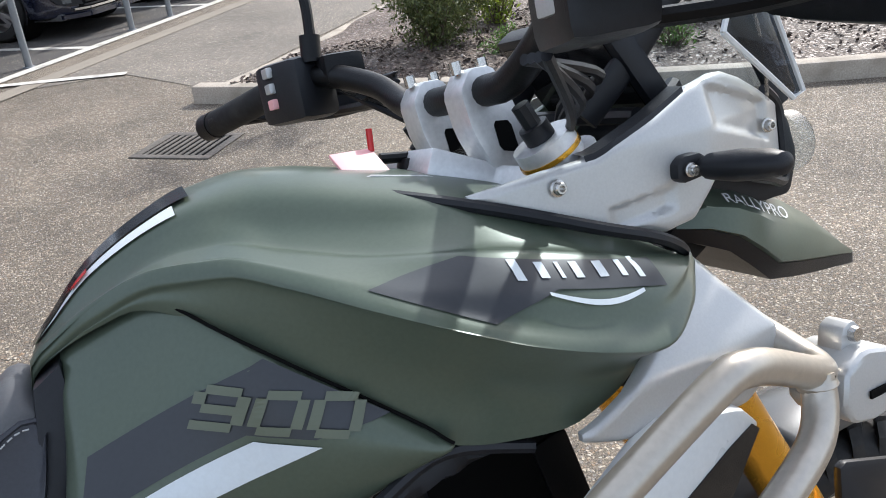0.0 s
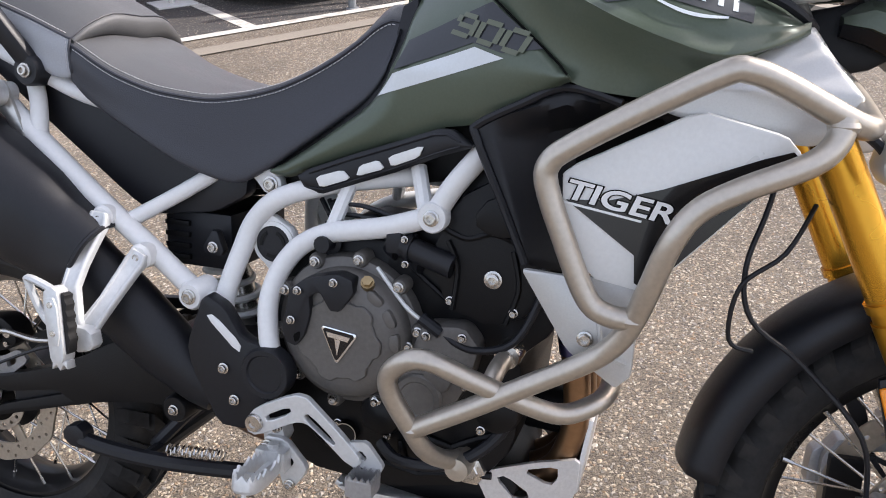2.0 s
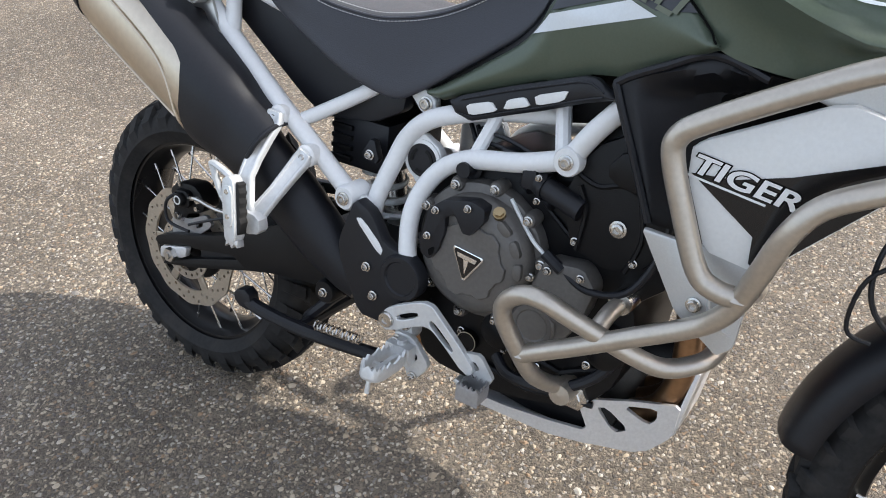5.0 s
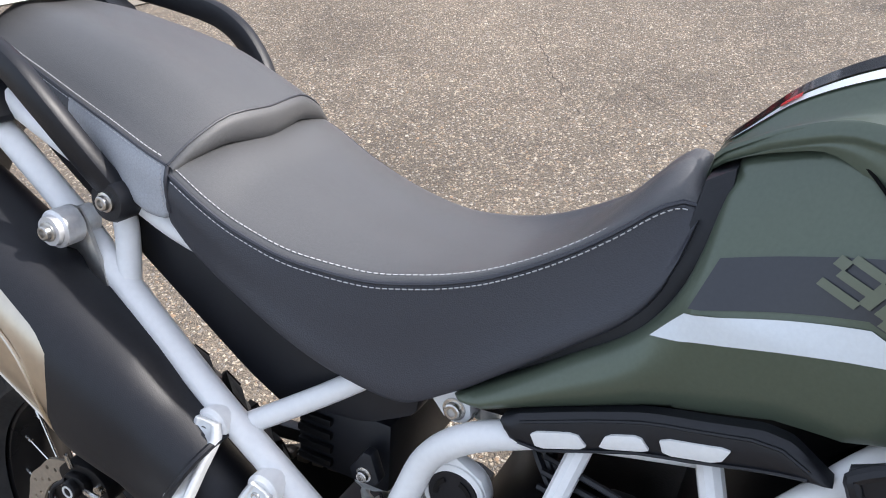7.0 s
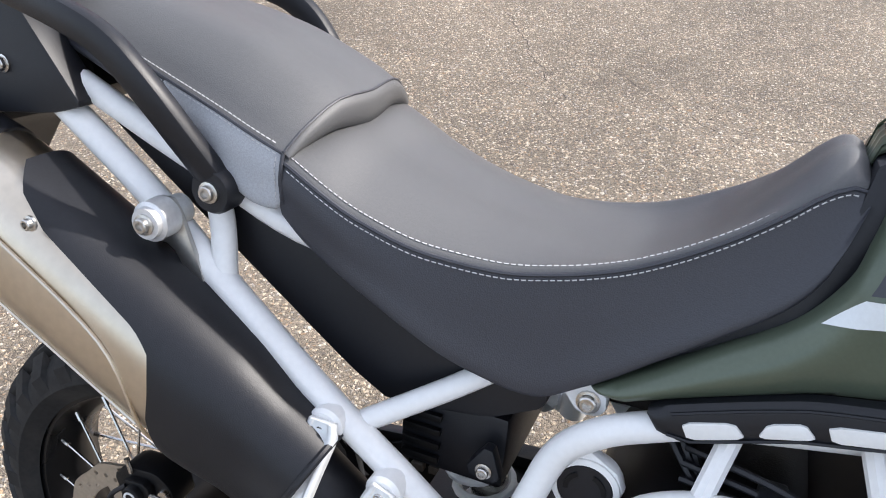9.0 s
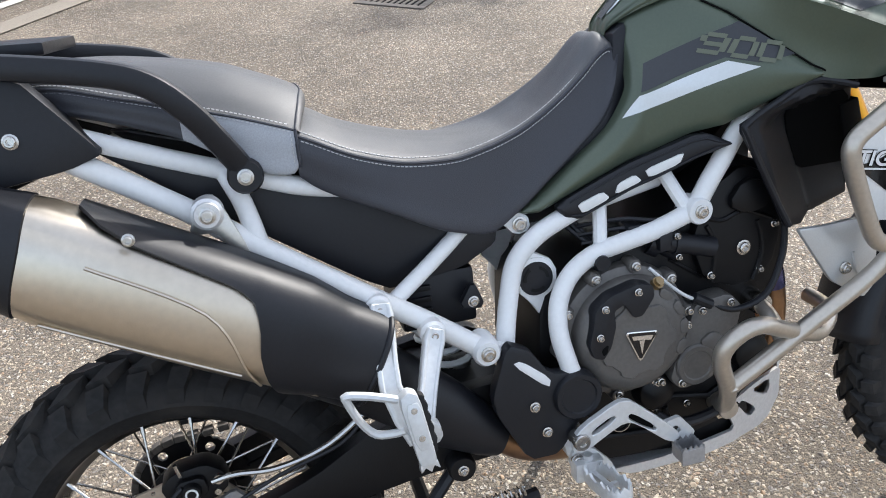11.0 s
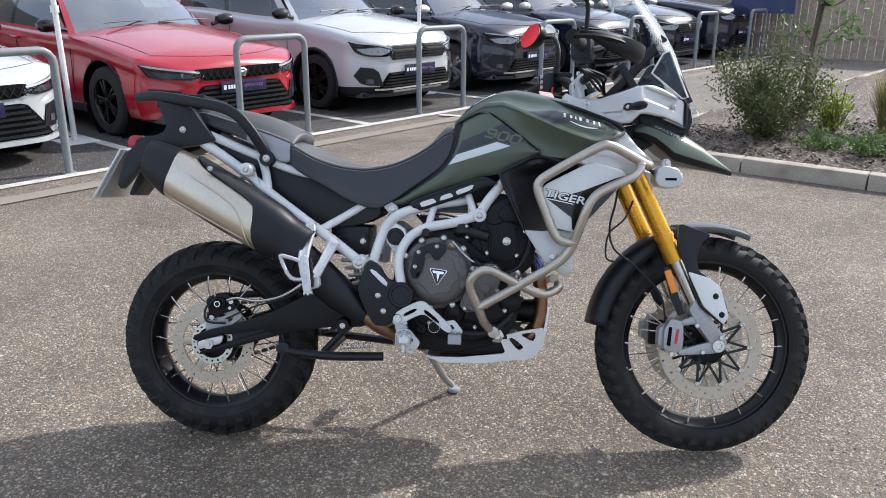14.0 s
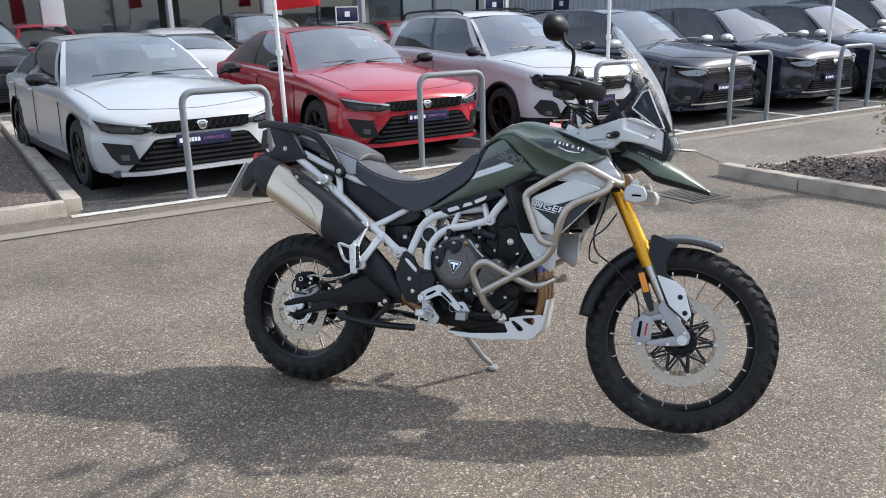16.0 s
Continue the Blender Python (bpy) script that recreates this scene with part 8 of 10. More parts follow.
# ---- heel guard, pegs, pedal ----
part("heel_guard", prism(rounded([(-0.266, 0.606), (-0.232, 0.590), (-0.203, 0.545), (-0.150, 0.536), (-0.130, 0.505), (-0.148, 0.470), (-0.195, 0.404), (-0.245, 0.404), (-0.290, 0.49), (-0.296, 0.524)], 0.14), -0.186, -0.160, 0.006), M_BLACK, bike, "black heel guard")
part("guard_slot", prism(rounded([(-0.262, 0.573), (-0.248, 0.577), (-0.203, 0.538), (-0.207, 0.522)], 0.2), -0.1875, -0.184, 0.001), M_WHITE, bike)
part("pivot_cap", lathe([(0.0, -0.192), (0.027, -0.192), (0.029, -0.195), (0.036, -0.195), (0.039, -0.190), (0.039, -0.17)], (-0.162, 0, 0.501), "y", 32), M_BLACK, bike, "round black pivot cap")
bolt(-0.215, 0.187, 0.450, 0.0085)
bolt(-0.232, 0.187, 0.497, 0.0085)
part("peg_bracket", join(prism(rounded([(-0.172, 0.398), (-0.138, 0.398), (-0.102, 0.358), (-0.108, 0.342), (-0.131, 0.314), (-0.143, 0.322), (-0.152, 0.352), (-0.178, 0.372)], 0.15), -0.178, -0.166, 0.004), prism(rounded([(-0.185, 0.418), (-0.150, 0.425), (-0.140, 0.385), (-0.175, 0.375)], 0.2), -0.170, -0.140, 0.004)), M_CASTSILVER, bike, "silver peg bracket")
for x, z, r in ((-0.166, 0.383, 0.010), (-0.130, 0.326, 0.009), (-0.150, 0.415, 0.008)):
    bolt(x, 0.179, z, r)
part("bracket_hole", lathe([(0.0, -0.1785), (0.007, -0.1785), (0.0075, -0.175)], (-0.131, 0, 0.363), "y", 14), M_DARK, bike)
pedal_rings = (rounded([(-0.183, 0.417), (-0.183, 0.436), (-0.168, 0.456), (-0.108, 0.487), (-0.088, 0.486), (-0.076, 0.476), (-0.026, 0.432), (-0.002, 0.405), (-0.016, 0.390), (-0.075, 0.440), (-0.090, 0.447), (-0.106, 0.445), (-0.166, 0.412)], 0.22), rounded([(-0.153, 0.446), (-0.114, 0.467), (-0.110, 0.458), (-0.149, 0.437)], 0.25), rounded([(-0.091, 0.459), (-0.083, 0.462), (-0.042, 0.428), (-0.046, 0.420), (-0.088, 0.450)], 0.25))
pedal = part("brake_pedal", plate_geo(pedal_rings, -0.210, -0.199), M_CASTSILVER, bike, "silver brake pedal with two slots", smooth=30)
pedal_edge = pedal.modifiers.new("edge", "BEVEL")
pedal_edge.width, pedal_edge.segments, pedal_edge.limit_method = 0.0022, 2, "ANGLE"
part("pedal_recess", prism([(-0.158, 0.447), (-0.112, 0.471), (-0.105, 0.456), (-0.148, 0.432)], -0.198, -0.196, 0), M_DARK, pedal)
part("pedal_recess", prism([(-0.094, 0.461), (-0.082, 0.466), (-0.038, 0.428), (-0.046, 0.416), (-0.092, 0.450)], -0.198, -0.196, 0), M_DARK, pedal)
part("pedal_toe", plate_geo((rounded([(-0.028, 0.427), (0.001, 0.433), (0.027, 0.401), (0.022, 0.389), (0.006, 0.386), (-0.014, 0.399)], 0.12), rounded([(-0.016, 0.414), (-0.006, 0.419), (0.003, 0.409), (-0.002, 0.403)], 0.2)), -0.203, -0.195), M_CASTSILVER, pedal, smooth=30)
teeth = [prism([(-0.013 + 0.009 * k, 0.391), (-0.0085 + 0.009 * k, 0.398), (-0.004 + 0.009 * k, 0.391)], y - 0.0015, y + 0.0015, 0) for k in range(4) for y in (-0.206, -0.236)]
teeth += [prism([(x - 0.0015, 0.391), (x, 0.397), (x + 0.0015, 0.391)], -0.236 + 0.008 * k - 0.003, -0.236 + 0.008 * k + 0.003, 0) for k in range(5) for x in (-0.013, 0.022)]
part("pedal_pad", join(box(-0.015, 0.024, -0.2380, -0.2345, 0.366, 0.392, 0.001), box(-0.015, 0.024, -0.2075, -0.2040, 0.372, 0.392, 0.001), box(-0.015, -0.0115, -0.2345, -0.2075, 0.369, 0.392, 0.001), box(0.0205, 0.024, -0.2345, -0.2075, 0.369, 0.392, 0.001), *teeth), M_DARKALU, pedal, "serrated grey toe pad", smooth=0)
part("pad_floor", box(-0.0115, 0.0205, -0.2345, -0.2075, 0.372, 0.375, 0), M_CASE, pedal)
part("pedal_pivot", lathe([(0.0, -0.2135), (0.006, -0.2135), (0.0065, -0.216), (0.012, -0.216), (0.014, -0.213), (0.014, -0.19)], (-0.169, 0, 0.433), "y", 20), M_STEEL, pedal)


def peg(m, length=0.100, width=0.045):
    """An open foot peg: a rounded ring whose upper rim is cut into teeth, with a web in its middle."""
    def ring(k, z0, tooth):
        out = []
        for i in range(72):
            a = 2 * math.pi * i / 72
            c, sn = math.cos(a), math.sin(a)
            x = length / 2 + (length / 2 - 0.0) * k[0] * math.copysign(abs(c) ** 0.62, c)
            y = width / 2 * k[1] * math.copysign(abs(sn) ** 0.62, sn)
            out.append((x, y, z0 + tooth * (0.5 + 0.5 * math.cos(18 * a)) ** 1.5))
        return out
    rings = [ring((0.94, 0.92), -0.013, 0), ring((1.0, 1.0), -0.008, 0), ring((1.0, 1.0), 0.004, 0), ring((0.985, 0.97), 0.006, 0.008), ring((0.91, 0.80), 0.006, 0.008), ring((0.88, 0.74), 0.002, 0), ring((0.88, 0.74), -0.013, 0)]
    V, F = loft(rings, False)
    n = 72
    F += [(k, (k + 1) % n, 6 * n + (k + 1) % n, 6 * n + k) for k in range(n)]
    web = [box(-0.022, length - 0.01, -0.0045, 0.0045, -0.012, -0.001, 0.002), box(length * 0.5 - 0.004, length * 0.5 + 0.004, -width * 0.4, width * 0.4, -0.012, -0.003, 0.001), tube([(length * 0.9, 0, -0.01), (length * 0.92, 0, -0.036)], 0.004, 8, 1)]
    return moved(join((V, F), *web), m)


part("foot_peg", peg(Matrix.Translation(R(-0.150, 0.196, 0.372)) @ Matrix.Rotation(radians(-84), 4, "Z") @ Matrix.Rotation(radians(-7), 4, "Y")), M_CASTSILVER, bike, "serrated silver foot peg", smooth=30)
part("foot_peg", peg(Matrix.Translation((-0.150, 0.196, 0.372)) @ Matrix.Rotation(radians(84), 4, "Z") @ Matrix.Rotation(radians(-7), 4, "Y")), M_CASTSILVER, bike, "serrated silver foot peg", smooth=30)
part("peg_clevis", join(box(-0.176, -0.128, -0.200, -0.172, 0.352, 0.386, 0.004), tube([R(-0.151, 0.188, 0.345), R(-0.151, 0.188, 0.394)], 0.008, 10, 1)), M_CASTSILVER, bike)
part("brake_cylinder", tube([R(-0.215, 0.15, 0.41), R(-0.175, 0.155, 0.42), R(-0.15, 0.158, 0.435)], 0.013, 12), M_STEEL, bike)
def cast_arm(pts):
    """A flat cast arm with a raised rim; each point is x, w, z and the half height of the arm there."""
    rings = []
    P = [Vector(R(x, w, z)) for x, w, z, h in pts]
    for i, (x, w, z, h) in enumerate(pts):
        t = (P[min(i + 1, len(P) - 1)] - P[max(i - 1, 0)]).normalized()
        out = Vector((0, -1, 0))
        out = (out - t * out.dot(t)).normalized()
        up = t.cross(out)
        rings.append([tuple(P[i] + up * a * h + out * o) for a, o in ((-1, -0.006), (-1, 0.004), (-0.82, 0.006), (-0.62, 0.006), (-0.5, 0.0046), (0.5, 0.0046), (0.62, 0.006), (0.82, 0.006), (1, 0.004), (1, -0.006))])
    return bevelled(loft(rings), 0.001, 1, 50)


part("pillion_bracket", join(cast_arm([(-0.443, 0.178, 0.705, 0.014), (-0.444, 0.182, 0.690, 0.018), (-0.4465, 0.203, 0.662, 0.0165), (-0.4495, 0.221, 0.634, 0.0155), (-0.4505, 0.238, 0.604, 0.0155), (-0.438, 0.252, 0.565, 0.017), (-0.422, 0.260, 0.532, 0.018)]), cast_arm([(-0.369, 0.186, 0.655, 0.013), (-0.374, 0.190, 0.642, 0.016), (-0.386, 0.207, 0.615, 0.0145), (-0.397, 0.225, 0.588, 0.0135), (-0.408, 0.243, 0.563, 0.0145), (-0.416, 0.255, 0.545, 0.016)]), prism(rounded([(-0.440, 0.560), (-0.394, 0.556), (-0.390, 0.526), (-0.426, 0.516)], 0.2), -0.268, -0.246, 0.004)), M_CASTSILVER, bike, "silver cast pillion peg bracket")
for x, w, z in ((-0.444, 0.176, 0.695), (-0.373, 0.186, 0.646)):
    part("bracket_boss", lathe([(0.0, -w), (0.015, -w), (0.019, -w + 0.004), (0.019, -w + 0.026)], (x, 0, z), "y", 18), M_WHITE, bike)
    bolt(x, w, z, 0.008)
peg_m = Matrix.Translation(R(-0.428, 0.285, 0.568)) @ Matrix.Rotation(radians(-8), 4, "Y") @ Matrix.Rotation(radians(-6), 4, "X")
part("peg_pad", moved(prism(rounded([(0.012, 0.044), (0.019, 0.040), *[(0.0185 + (0.002 if k % 2 else -0.001), 0.034 - 0.008 * k) for k in range(9)], (0.016, -0.040), (0.010, -0.044)], 0.1), -0.008, 0.008, 0.001), peg_m), M_RUBBER, bike, "black ribbed rubber of the peg")
part("pillion_peg", moved(prism(rounded([(-0.015, 0.046), (0.0, 0.054), (0.012, 0.046), (0.012, -0.045), (0.008, -0.055), (-0.010, -0.055), (-0.013, -0.045)], 0.15), -0.014, 0.010, 0.005), peg_m), M_CASTSILVER, bike, "folded silver pillion peg")
part("peg_rubber", moved(prism(rounded([(-0.011, 0.038), (0.011, 0.038), (0.010, -0.030), (-0.010, -0.030)], 0.2), -0.017, -0.013, 0.002), peg_m), M_CASTSILVER, bike)
for dz in (0.028, -0.012):
    part("peg_screw", moved(lathe([(0.0, -0.0185), (0.004, -0.0185), (0.005, -0.0165)], (0, 0, dz), "y", 10), peg_m), M_STEEL, bike)
part("peg_tooth", moved(prism([(-0.012, -0.052), (-0.014, -0.064), (-0.006, -0.058), (0.0, -0.066), (0.006, -0.058), (0.013, -0.064), (0.012, -0.052)], -0.010, 0.006, 0.001), peg_m), M_ALU, bike)
part("peg_hoop", tube([R(-0.446, 0.262, 0.598), R(-0.480, 0.256, 0.608), R(-0.512, 0.253, 0.614), R(-0.512, 0.252, 0.604), R(-0.498, 0.251, 0.570), R(-0.480, 0.251, 0.548), R(-0.455, 0.254, 0.545), R(-0.440, 0.260, 0.550)], 0.0060, 8, 3), M_CASTSILVER, bike, "silver hoop behind the pillion peg")

# ---- shrouds ----
def shroud_wide(x, z):
    return 0.252 - 0.17 * (x - 0.25)


part("inner_shroud", sheet(line([(0.121, 0.874), (0.234, 0.926), (0.321, 0.908), (0.36, 0.905)]), line([(0.121, 0.862), (0.142, 0.825), (0.20, 0.704), (0.256, 0.690), (0.30, 0.70), (0.36, 0.72)]), 0.121, 0.36,
     lambda x, z: 0.178 - 0.065 * max(0, min(1, (x - 0.145 - 0.35 * (0.87 - z)) / 0.085)) * max(0, min(1, (0.895 + 0.2 * (x - 0.2) - z) / 0.03)), 0.006, 48, 22), M_BLACK, bike, "black scooped inner shroud", smooth=50)
# solid near-black plate: the duct's inner shade is painted, there is no opening
part("duct_shade_plate", prism(rounded([(0.262, 0.775), (0.240, 0.835), (0.236, 0.868), (0.262, 0.886), (0.35, 0.892), (0.35, 0.775)], 0.1), -0.1165, -0.108, 0.002), M_DARK, bike, "near-black plate for the shade in the air duct's mouth")
part("inner_shroud", mirrored(sheet(line([(0.121, 0.874), (0.234, 0.926), (0.36, 0.905)]), line([(0.121, 0.862), (0.20, 0.704), (0.36, 0.72)]), 0.121, 0.36, lambda x, z: 0.17, 0.006, 16, 10)), M_BLACK, bike, "black inner shroud")
part("shroud_lip", tube([R(0.30, 0.192, 0.911), R(0.234, 0.182, 0.925), R(0.18, 0.178, 0.902), R(0.128, 0.178, 0.874), R(0.128, 0.180, 0.858), R(0.165, 0.180, 0.78), R(0.200, 0.184, 0.708)], 0.0055, 8, 5), M_BLACK, bike)
WS = rounded([(0.247, 0.838), (0.385, 0.911), (0.476, 0.889), (0.496, 0.868), (0.350, 0.704), (0.286, 0.717), (0.250, 0.800)], 0.1)
shroud = part("side_shroud", prism(WS, lambda x, z: -shroud_wide(x, z), lambda x, z: -shroud_wide(x, z) + 0.020, 0.005), M_PALE, bike, "pale grey side shroud with black graphic")
part("side_shroud", mirrored(prism(WS, lambda x, z: -shroud_wide(x, z), lambda x, z: -shroud_wide(x, z) + 0.020, 0.005)), M_PALE, bike, "pale grey side shroud")
part("graphic", prism([(0.254, 0.806), (0.333, 0.748), (0.336, 0.716), (0.350, 0.708), (0.492, 0.866), (0.484, 0.873), (0.456, 0.864), (0.356, 0.824), (0.30, 0.808)], lambda x, z: -shroud_wide(x, z) - 0.0012, lambda x, z: -shroud_wide(x, z) + 0.004, 0), M_GLOSS, shroud, "gloss black graphic", smooth=0)


def word(x0, z0, du, dv, slant, off):
    def place(u, v):
        x, z = x0 + du[0] * u + slant * v, z0 + du[1] * u + dv * v
        return (x, -shroud_wide(x, z) - off, z)
    return place


print_at = word(0.2500, 0.8085, (0.1200, -0.0235), 0.0215, 0.0080, 0.0026)
part("print_rim", letters("TIGER", word(0.2500, 0.8085, (0.1200, -0.0235), 0.0215, 0.0080, 0.0018), 0.03, rim=0.055), M_DARK, shroud, smooth=0)
part("print", letters("TIGER", print_at, 0.03), M_LETTER, shroud, "white word on a black edge", smooth=0)
bar = [print_at(0.0 + 0.074 * k, v) for k in range(11) for v in (-0.13, -0.25)]
part("print_underline", (bar, [(2 * k, 2 * k + 1, 2 * k + 3, 2 * k + 2) for k in range(10)]), M_LETTER, shroud, "white line under the word", smooth=0)
u_top = curve([(0.327, 0.920), (0.36, 0.931), (0.406, 0.953), (0.452, 0.986), (0.478, 1.008), (0.490, 1.004), (0.510, 0.978), (0.548, 0.932)])
u_low = curve([(0.327, 0.914), (0.37, 0.900), (0.42, 0.892), (0.50, 0.878), (0.53, 0.896), (0.548, 0.926)])
both("upper_shroud", sheet(u_top, u_low, 0.327, 0.548, lambda x, z: 0.222 - 0.60 * max(0, z - 0.935) - 0.18 * max(0, x - 0.34), 0.006, 40, 14), M_SILVER, "satin silver upper shroud", smooth=50)
both("lower_wing", prism(rounded([(0.198, 0.708), (0.250, 0.706), (0.345, 0.712), (0.342, 0.590), (0.325, 0.572), (0.262, 0.612)], 0.06), -0.207, -0.196, 0.004), M_SILVER, "satin silver lower wing")
bolt(0.284, 0.208, 0.631, 0.010)
both("wing_crease", tube([R(0.298, 0.2075, 0.655), R(0.305, 0.2085, 0.625), R(0.318, 0.2085, 0.612), R(0.335, 0.2075, 0.605)], 0.003, 6), M_SILVER)

# ---- crash bars and fog lamps ----
both("crash_bar", tube([R(0.339, 0.249, 0.676), R(0.312, 0.256, 0.680), R(0.287, 0.259, 0.698), R(0.256, 0.263, 0.765), R(0.234, 0.267, 0.822), R(0.236, 0.269, 0.848), R(0.262, 0.271, 0.870), R(0.335, 0.274, 0.914), R(0.405, 0.276, 0.952), R(0.428, 0.274, 0.955), R(0.46, 0.264, 0.944), R(0.525, 0.240, 0.912), R(0.548, 0.222, 0.904), R(0.553, 0.195, 0.909), R(0.535, 0.13, 0.940), R(0.50, 0.06, 0.975)], 0.0135, 16), M_BAR, "satin steel crash bar")
both("crash_bar", tube([R(0.523, 0.243, 0.912), R(0.518, 0.250, 0.888), R(0.495, 0.262, 0.866), R(0.435, 0.276, 0.838), R(0.395, 0.280, 0.812), R(0.372, 0.280, 0.775), R(0.355, 0.266, 0.72), R(0.341, 0.250, 0.676), R(0.325, 0.242, 0.645), R(0.295, 0.234, 0.614), R(0.22, 0.229, 0.566), R(0.15, 0.226, 0.522), R(0.072, 0.223, 0.476)], 0.0135, 16), M_BAR, "satin steel crash bar")
both("crash_bar", tube([R(0.113, 0.135, 0.397), R(0.100, 0.165, 0.410), R(0.085, 0.200, 0.438), R(0.070, 0.224, 0.480), R(0.048, 0.242, 0.532), R(0.050, 0.250, 0.562), R(0.075, 0.257, 0.586), R(0.105, 0.257, 0.590), R(0.15, 0.240, 0.568), R(0.225, 0.205, 0.530), R(0.265, 0.185, 0.518), R(0.300, 0.160, 0.528), R(0.312, 0.13, 0.535), R(0.312, 0.09, 0.538)], 0.0135, 16), M_BAR, "satin steel lower crash bar")
for x, w, z in ((0.523, 0.243, 0.905), (0.339, 0.250, 0.676), (0.074, 0.222, 0.478), (0.196, 0.224, 0.551)):
    part("weld", lathe([(0.0145, -0.005), (0.0165, 0.0), (0.0145, 0.005)], R(x, w, z), "z", 16), M_BAR, bike)
part("bar_foot", lathe([(0.0, -0.160), (0.017, -0.158), (0.019, -0.14), (0.019, -0.115)], (0.118, 0, 0.392), "y", 16), M_BAR, bike)
part("bar_stub", tube([R(0.178, 0.140, 0.570), R(0.172, 0.185, 0.560), R(0.168, 0.222, 0.535)], 0.0125, 12), M_BAR, bike)
part("bar_foot", lathe([(0.0, -0.162), (0.008, -0.162), (0.009, -0.157), (0.017, -0.156), (0.019, -0.15), (0.019, -0.11)], (0.178, 0, 0.570), "y", 16), M_STEEL, bike)


def fog(side):
    m = Matrix.Translation((0.606, -side * 0.196, 0.872)) @ Matrix.Rotation(radians(side * 5), 4, "Z")
    body = prism(rounded([(-0.042, -0.012), (-0.036, 0.022), (-0.012, 0.034), (0.028, 0.024), (0.040, 0.0), (0.034, -0.026), (0.0, -0.034), (-0.03, -0.028)], 0.15), -0.030, 0.030, 0.010, 3)
    f = part("fog_lamp", body, M_SILVER, bike, "silver fog lamp with a dark slot", m=m)
    part("lamp_slot", box(-0.012, 0.020, -side * 0.0315 - 0.001, -side * 0.0315 + 0.001, -0.010, -0.003, 0), M_DARK, f)
    part("lamp_lens", lathe([(0.0, 0.042), (0.018, 0.042), (0.022, 0.036), (0.022, 0.03)], (0, 0, -0.004), "x", 18), M_CLEAR, f)
    part("lamp_ear", prism(rounded([(-0.02, 0.024), (-0.016, 0.048), (-0.002, 0.054), (0.008, 0.044), (0.008, 0.026)], 0.2), -0.012, 0.012, 0.004), M_SILVER, f)
    part("lamp_screw", lathe([(0.0, -side * 0.018), (0.006, -side * 0.018), (0.007, -side * 0.012)], (-0.004, 0, 0.042), "y", 10), M_STEEL, f)
    part("lamp_stalk", tube([(-0.055, side * 0.004, 0.025), (-0.035, 0, 0.008), (-0.03, 0, -0.01)], 0.006, 8), M_BLACK, f)


fog(1)
fog(-1)

# ---- front cowl, beak, screen ----
c_top = line([(0.312, 1.090), (0.369, 1.099), (0.415, 1.102), (0.472, 1.121), (0.520, 1.140), (0.557, 1.146), (0.575, 1.1455), (0.605, 1.136), (0.64, 1.121), (0.674, 1.102)])
c_low = line([(0.312, 1.087), (0.377, 1.056), (0.422, 1.040), (0.473, 1.027), (0.505, 1.031), (0.533, 1.058), (0.56, 1.058), (0.61, 1.051), (0.65, 1.038), (0.674, 1.028)])
c_w = curve([(0.312, 0.125), (0.376, 0.146), (0.45, 0.151), (0.52, 0.147), (0.594, 0.120), (0.638, 0.096), (0.674, 0.076)])


def cowl_wide(x, z):
    def pit(cx, cz, dx, dz, slope, depth):
        u, v = abs(x - cx) / dx, abs(z - cz - slope * (x - cx)) / dz
        return depth * max(0, min(1, (1 - max(u, v)) / 0.25))
    dent = pit(0.590, 1.106, 0.055, 0.020, -0.30, 0.007) + pit(0.452, 1.052, 0.034, 0.010, 0.10, 0.005)
    return c_w(x) - 0.30 * max(0, z - 1.105) - dent


both("cowl", sheet(c_top, c_low, 0.312, 0.674, cowl_wide, 0.006, 110, 32), M_SILVER, "satin silver front cowl", smooth=50)
V = []
for x in np.linspace(0.405, 0.515, 12):
    w = cowl_wide(x, c_top(x))
    V += [R(x, w - 0.001, c_top(x) - 0.004), R(x, w - 0.004, c_top(x) + 0.003), R(x, w - 0.022, c_top(x) + 0.004)]
both("cowl_trim", (V, [(3 * i + k, 3 * i + k + 1, 3 * i + k + 4, 3 * i + k + 3) for i in range(11) for k in range(2)]), M_BLACK, "black edge strip of the cowl")
both("cowl_rim", tube([R(0.600, 0.112, 1.046), R(0.640, 0.094, 1.034), R(0.672, 0.076, 1.024), R(0.680, 0.072, 1.034), R(0.681, 0.071, 1.070), R(0.678, 0.071, 1.100), R(0.655, 0.080, 1.118)], 0.0055, 8, 4), M_BLACK, "black rim at the front of the cowl")
both("tank_seal", tube([R(0.218, 0.060, 1.112), R(0.28, 0.102, 1.094), R(0.34, 0.138, 1.073), R(0.40, 0.162, 1.049), R(0.45, 0.164, 1.030), R(0.480, 0.154, 1.013), R(0.494, 0.140, 1.000)], 0.0055, 8, 5), M_BLACK, "black seal along the tank")
for x, w, z in ((0.376, 0.147, 1.085), (0.638, 0.0965, 1.086)):
    bolt(x, w, z, 0.0070)
both("indicator_base", prism(rounded([(0.480, 1.064), (0.513, 1.068), (0.513, 1.088), (0.482, 1.088)], 0.25), -0.160, -0.142, 0.004), M_BLACK)
bolt(0.492, 0.161, 1.076, 0.006)
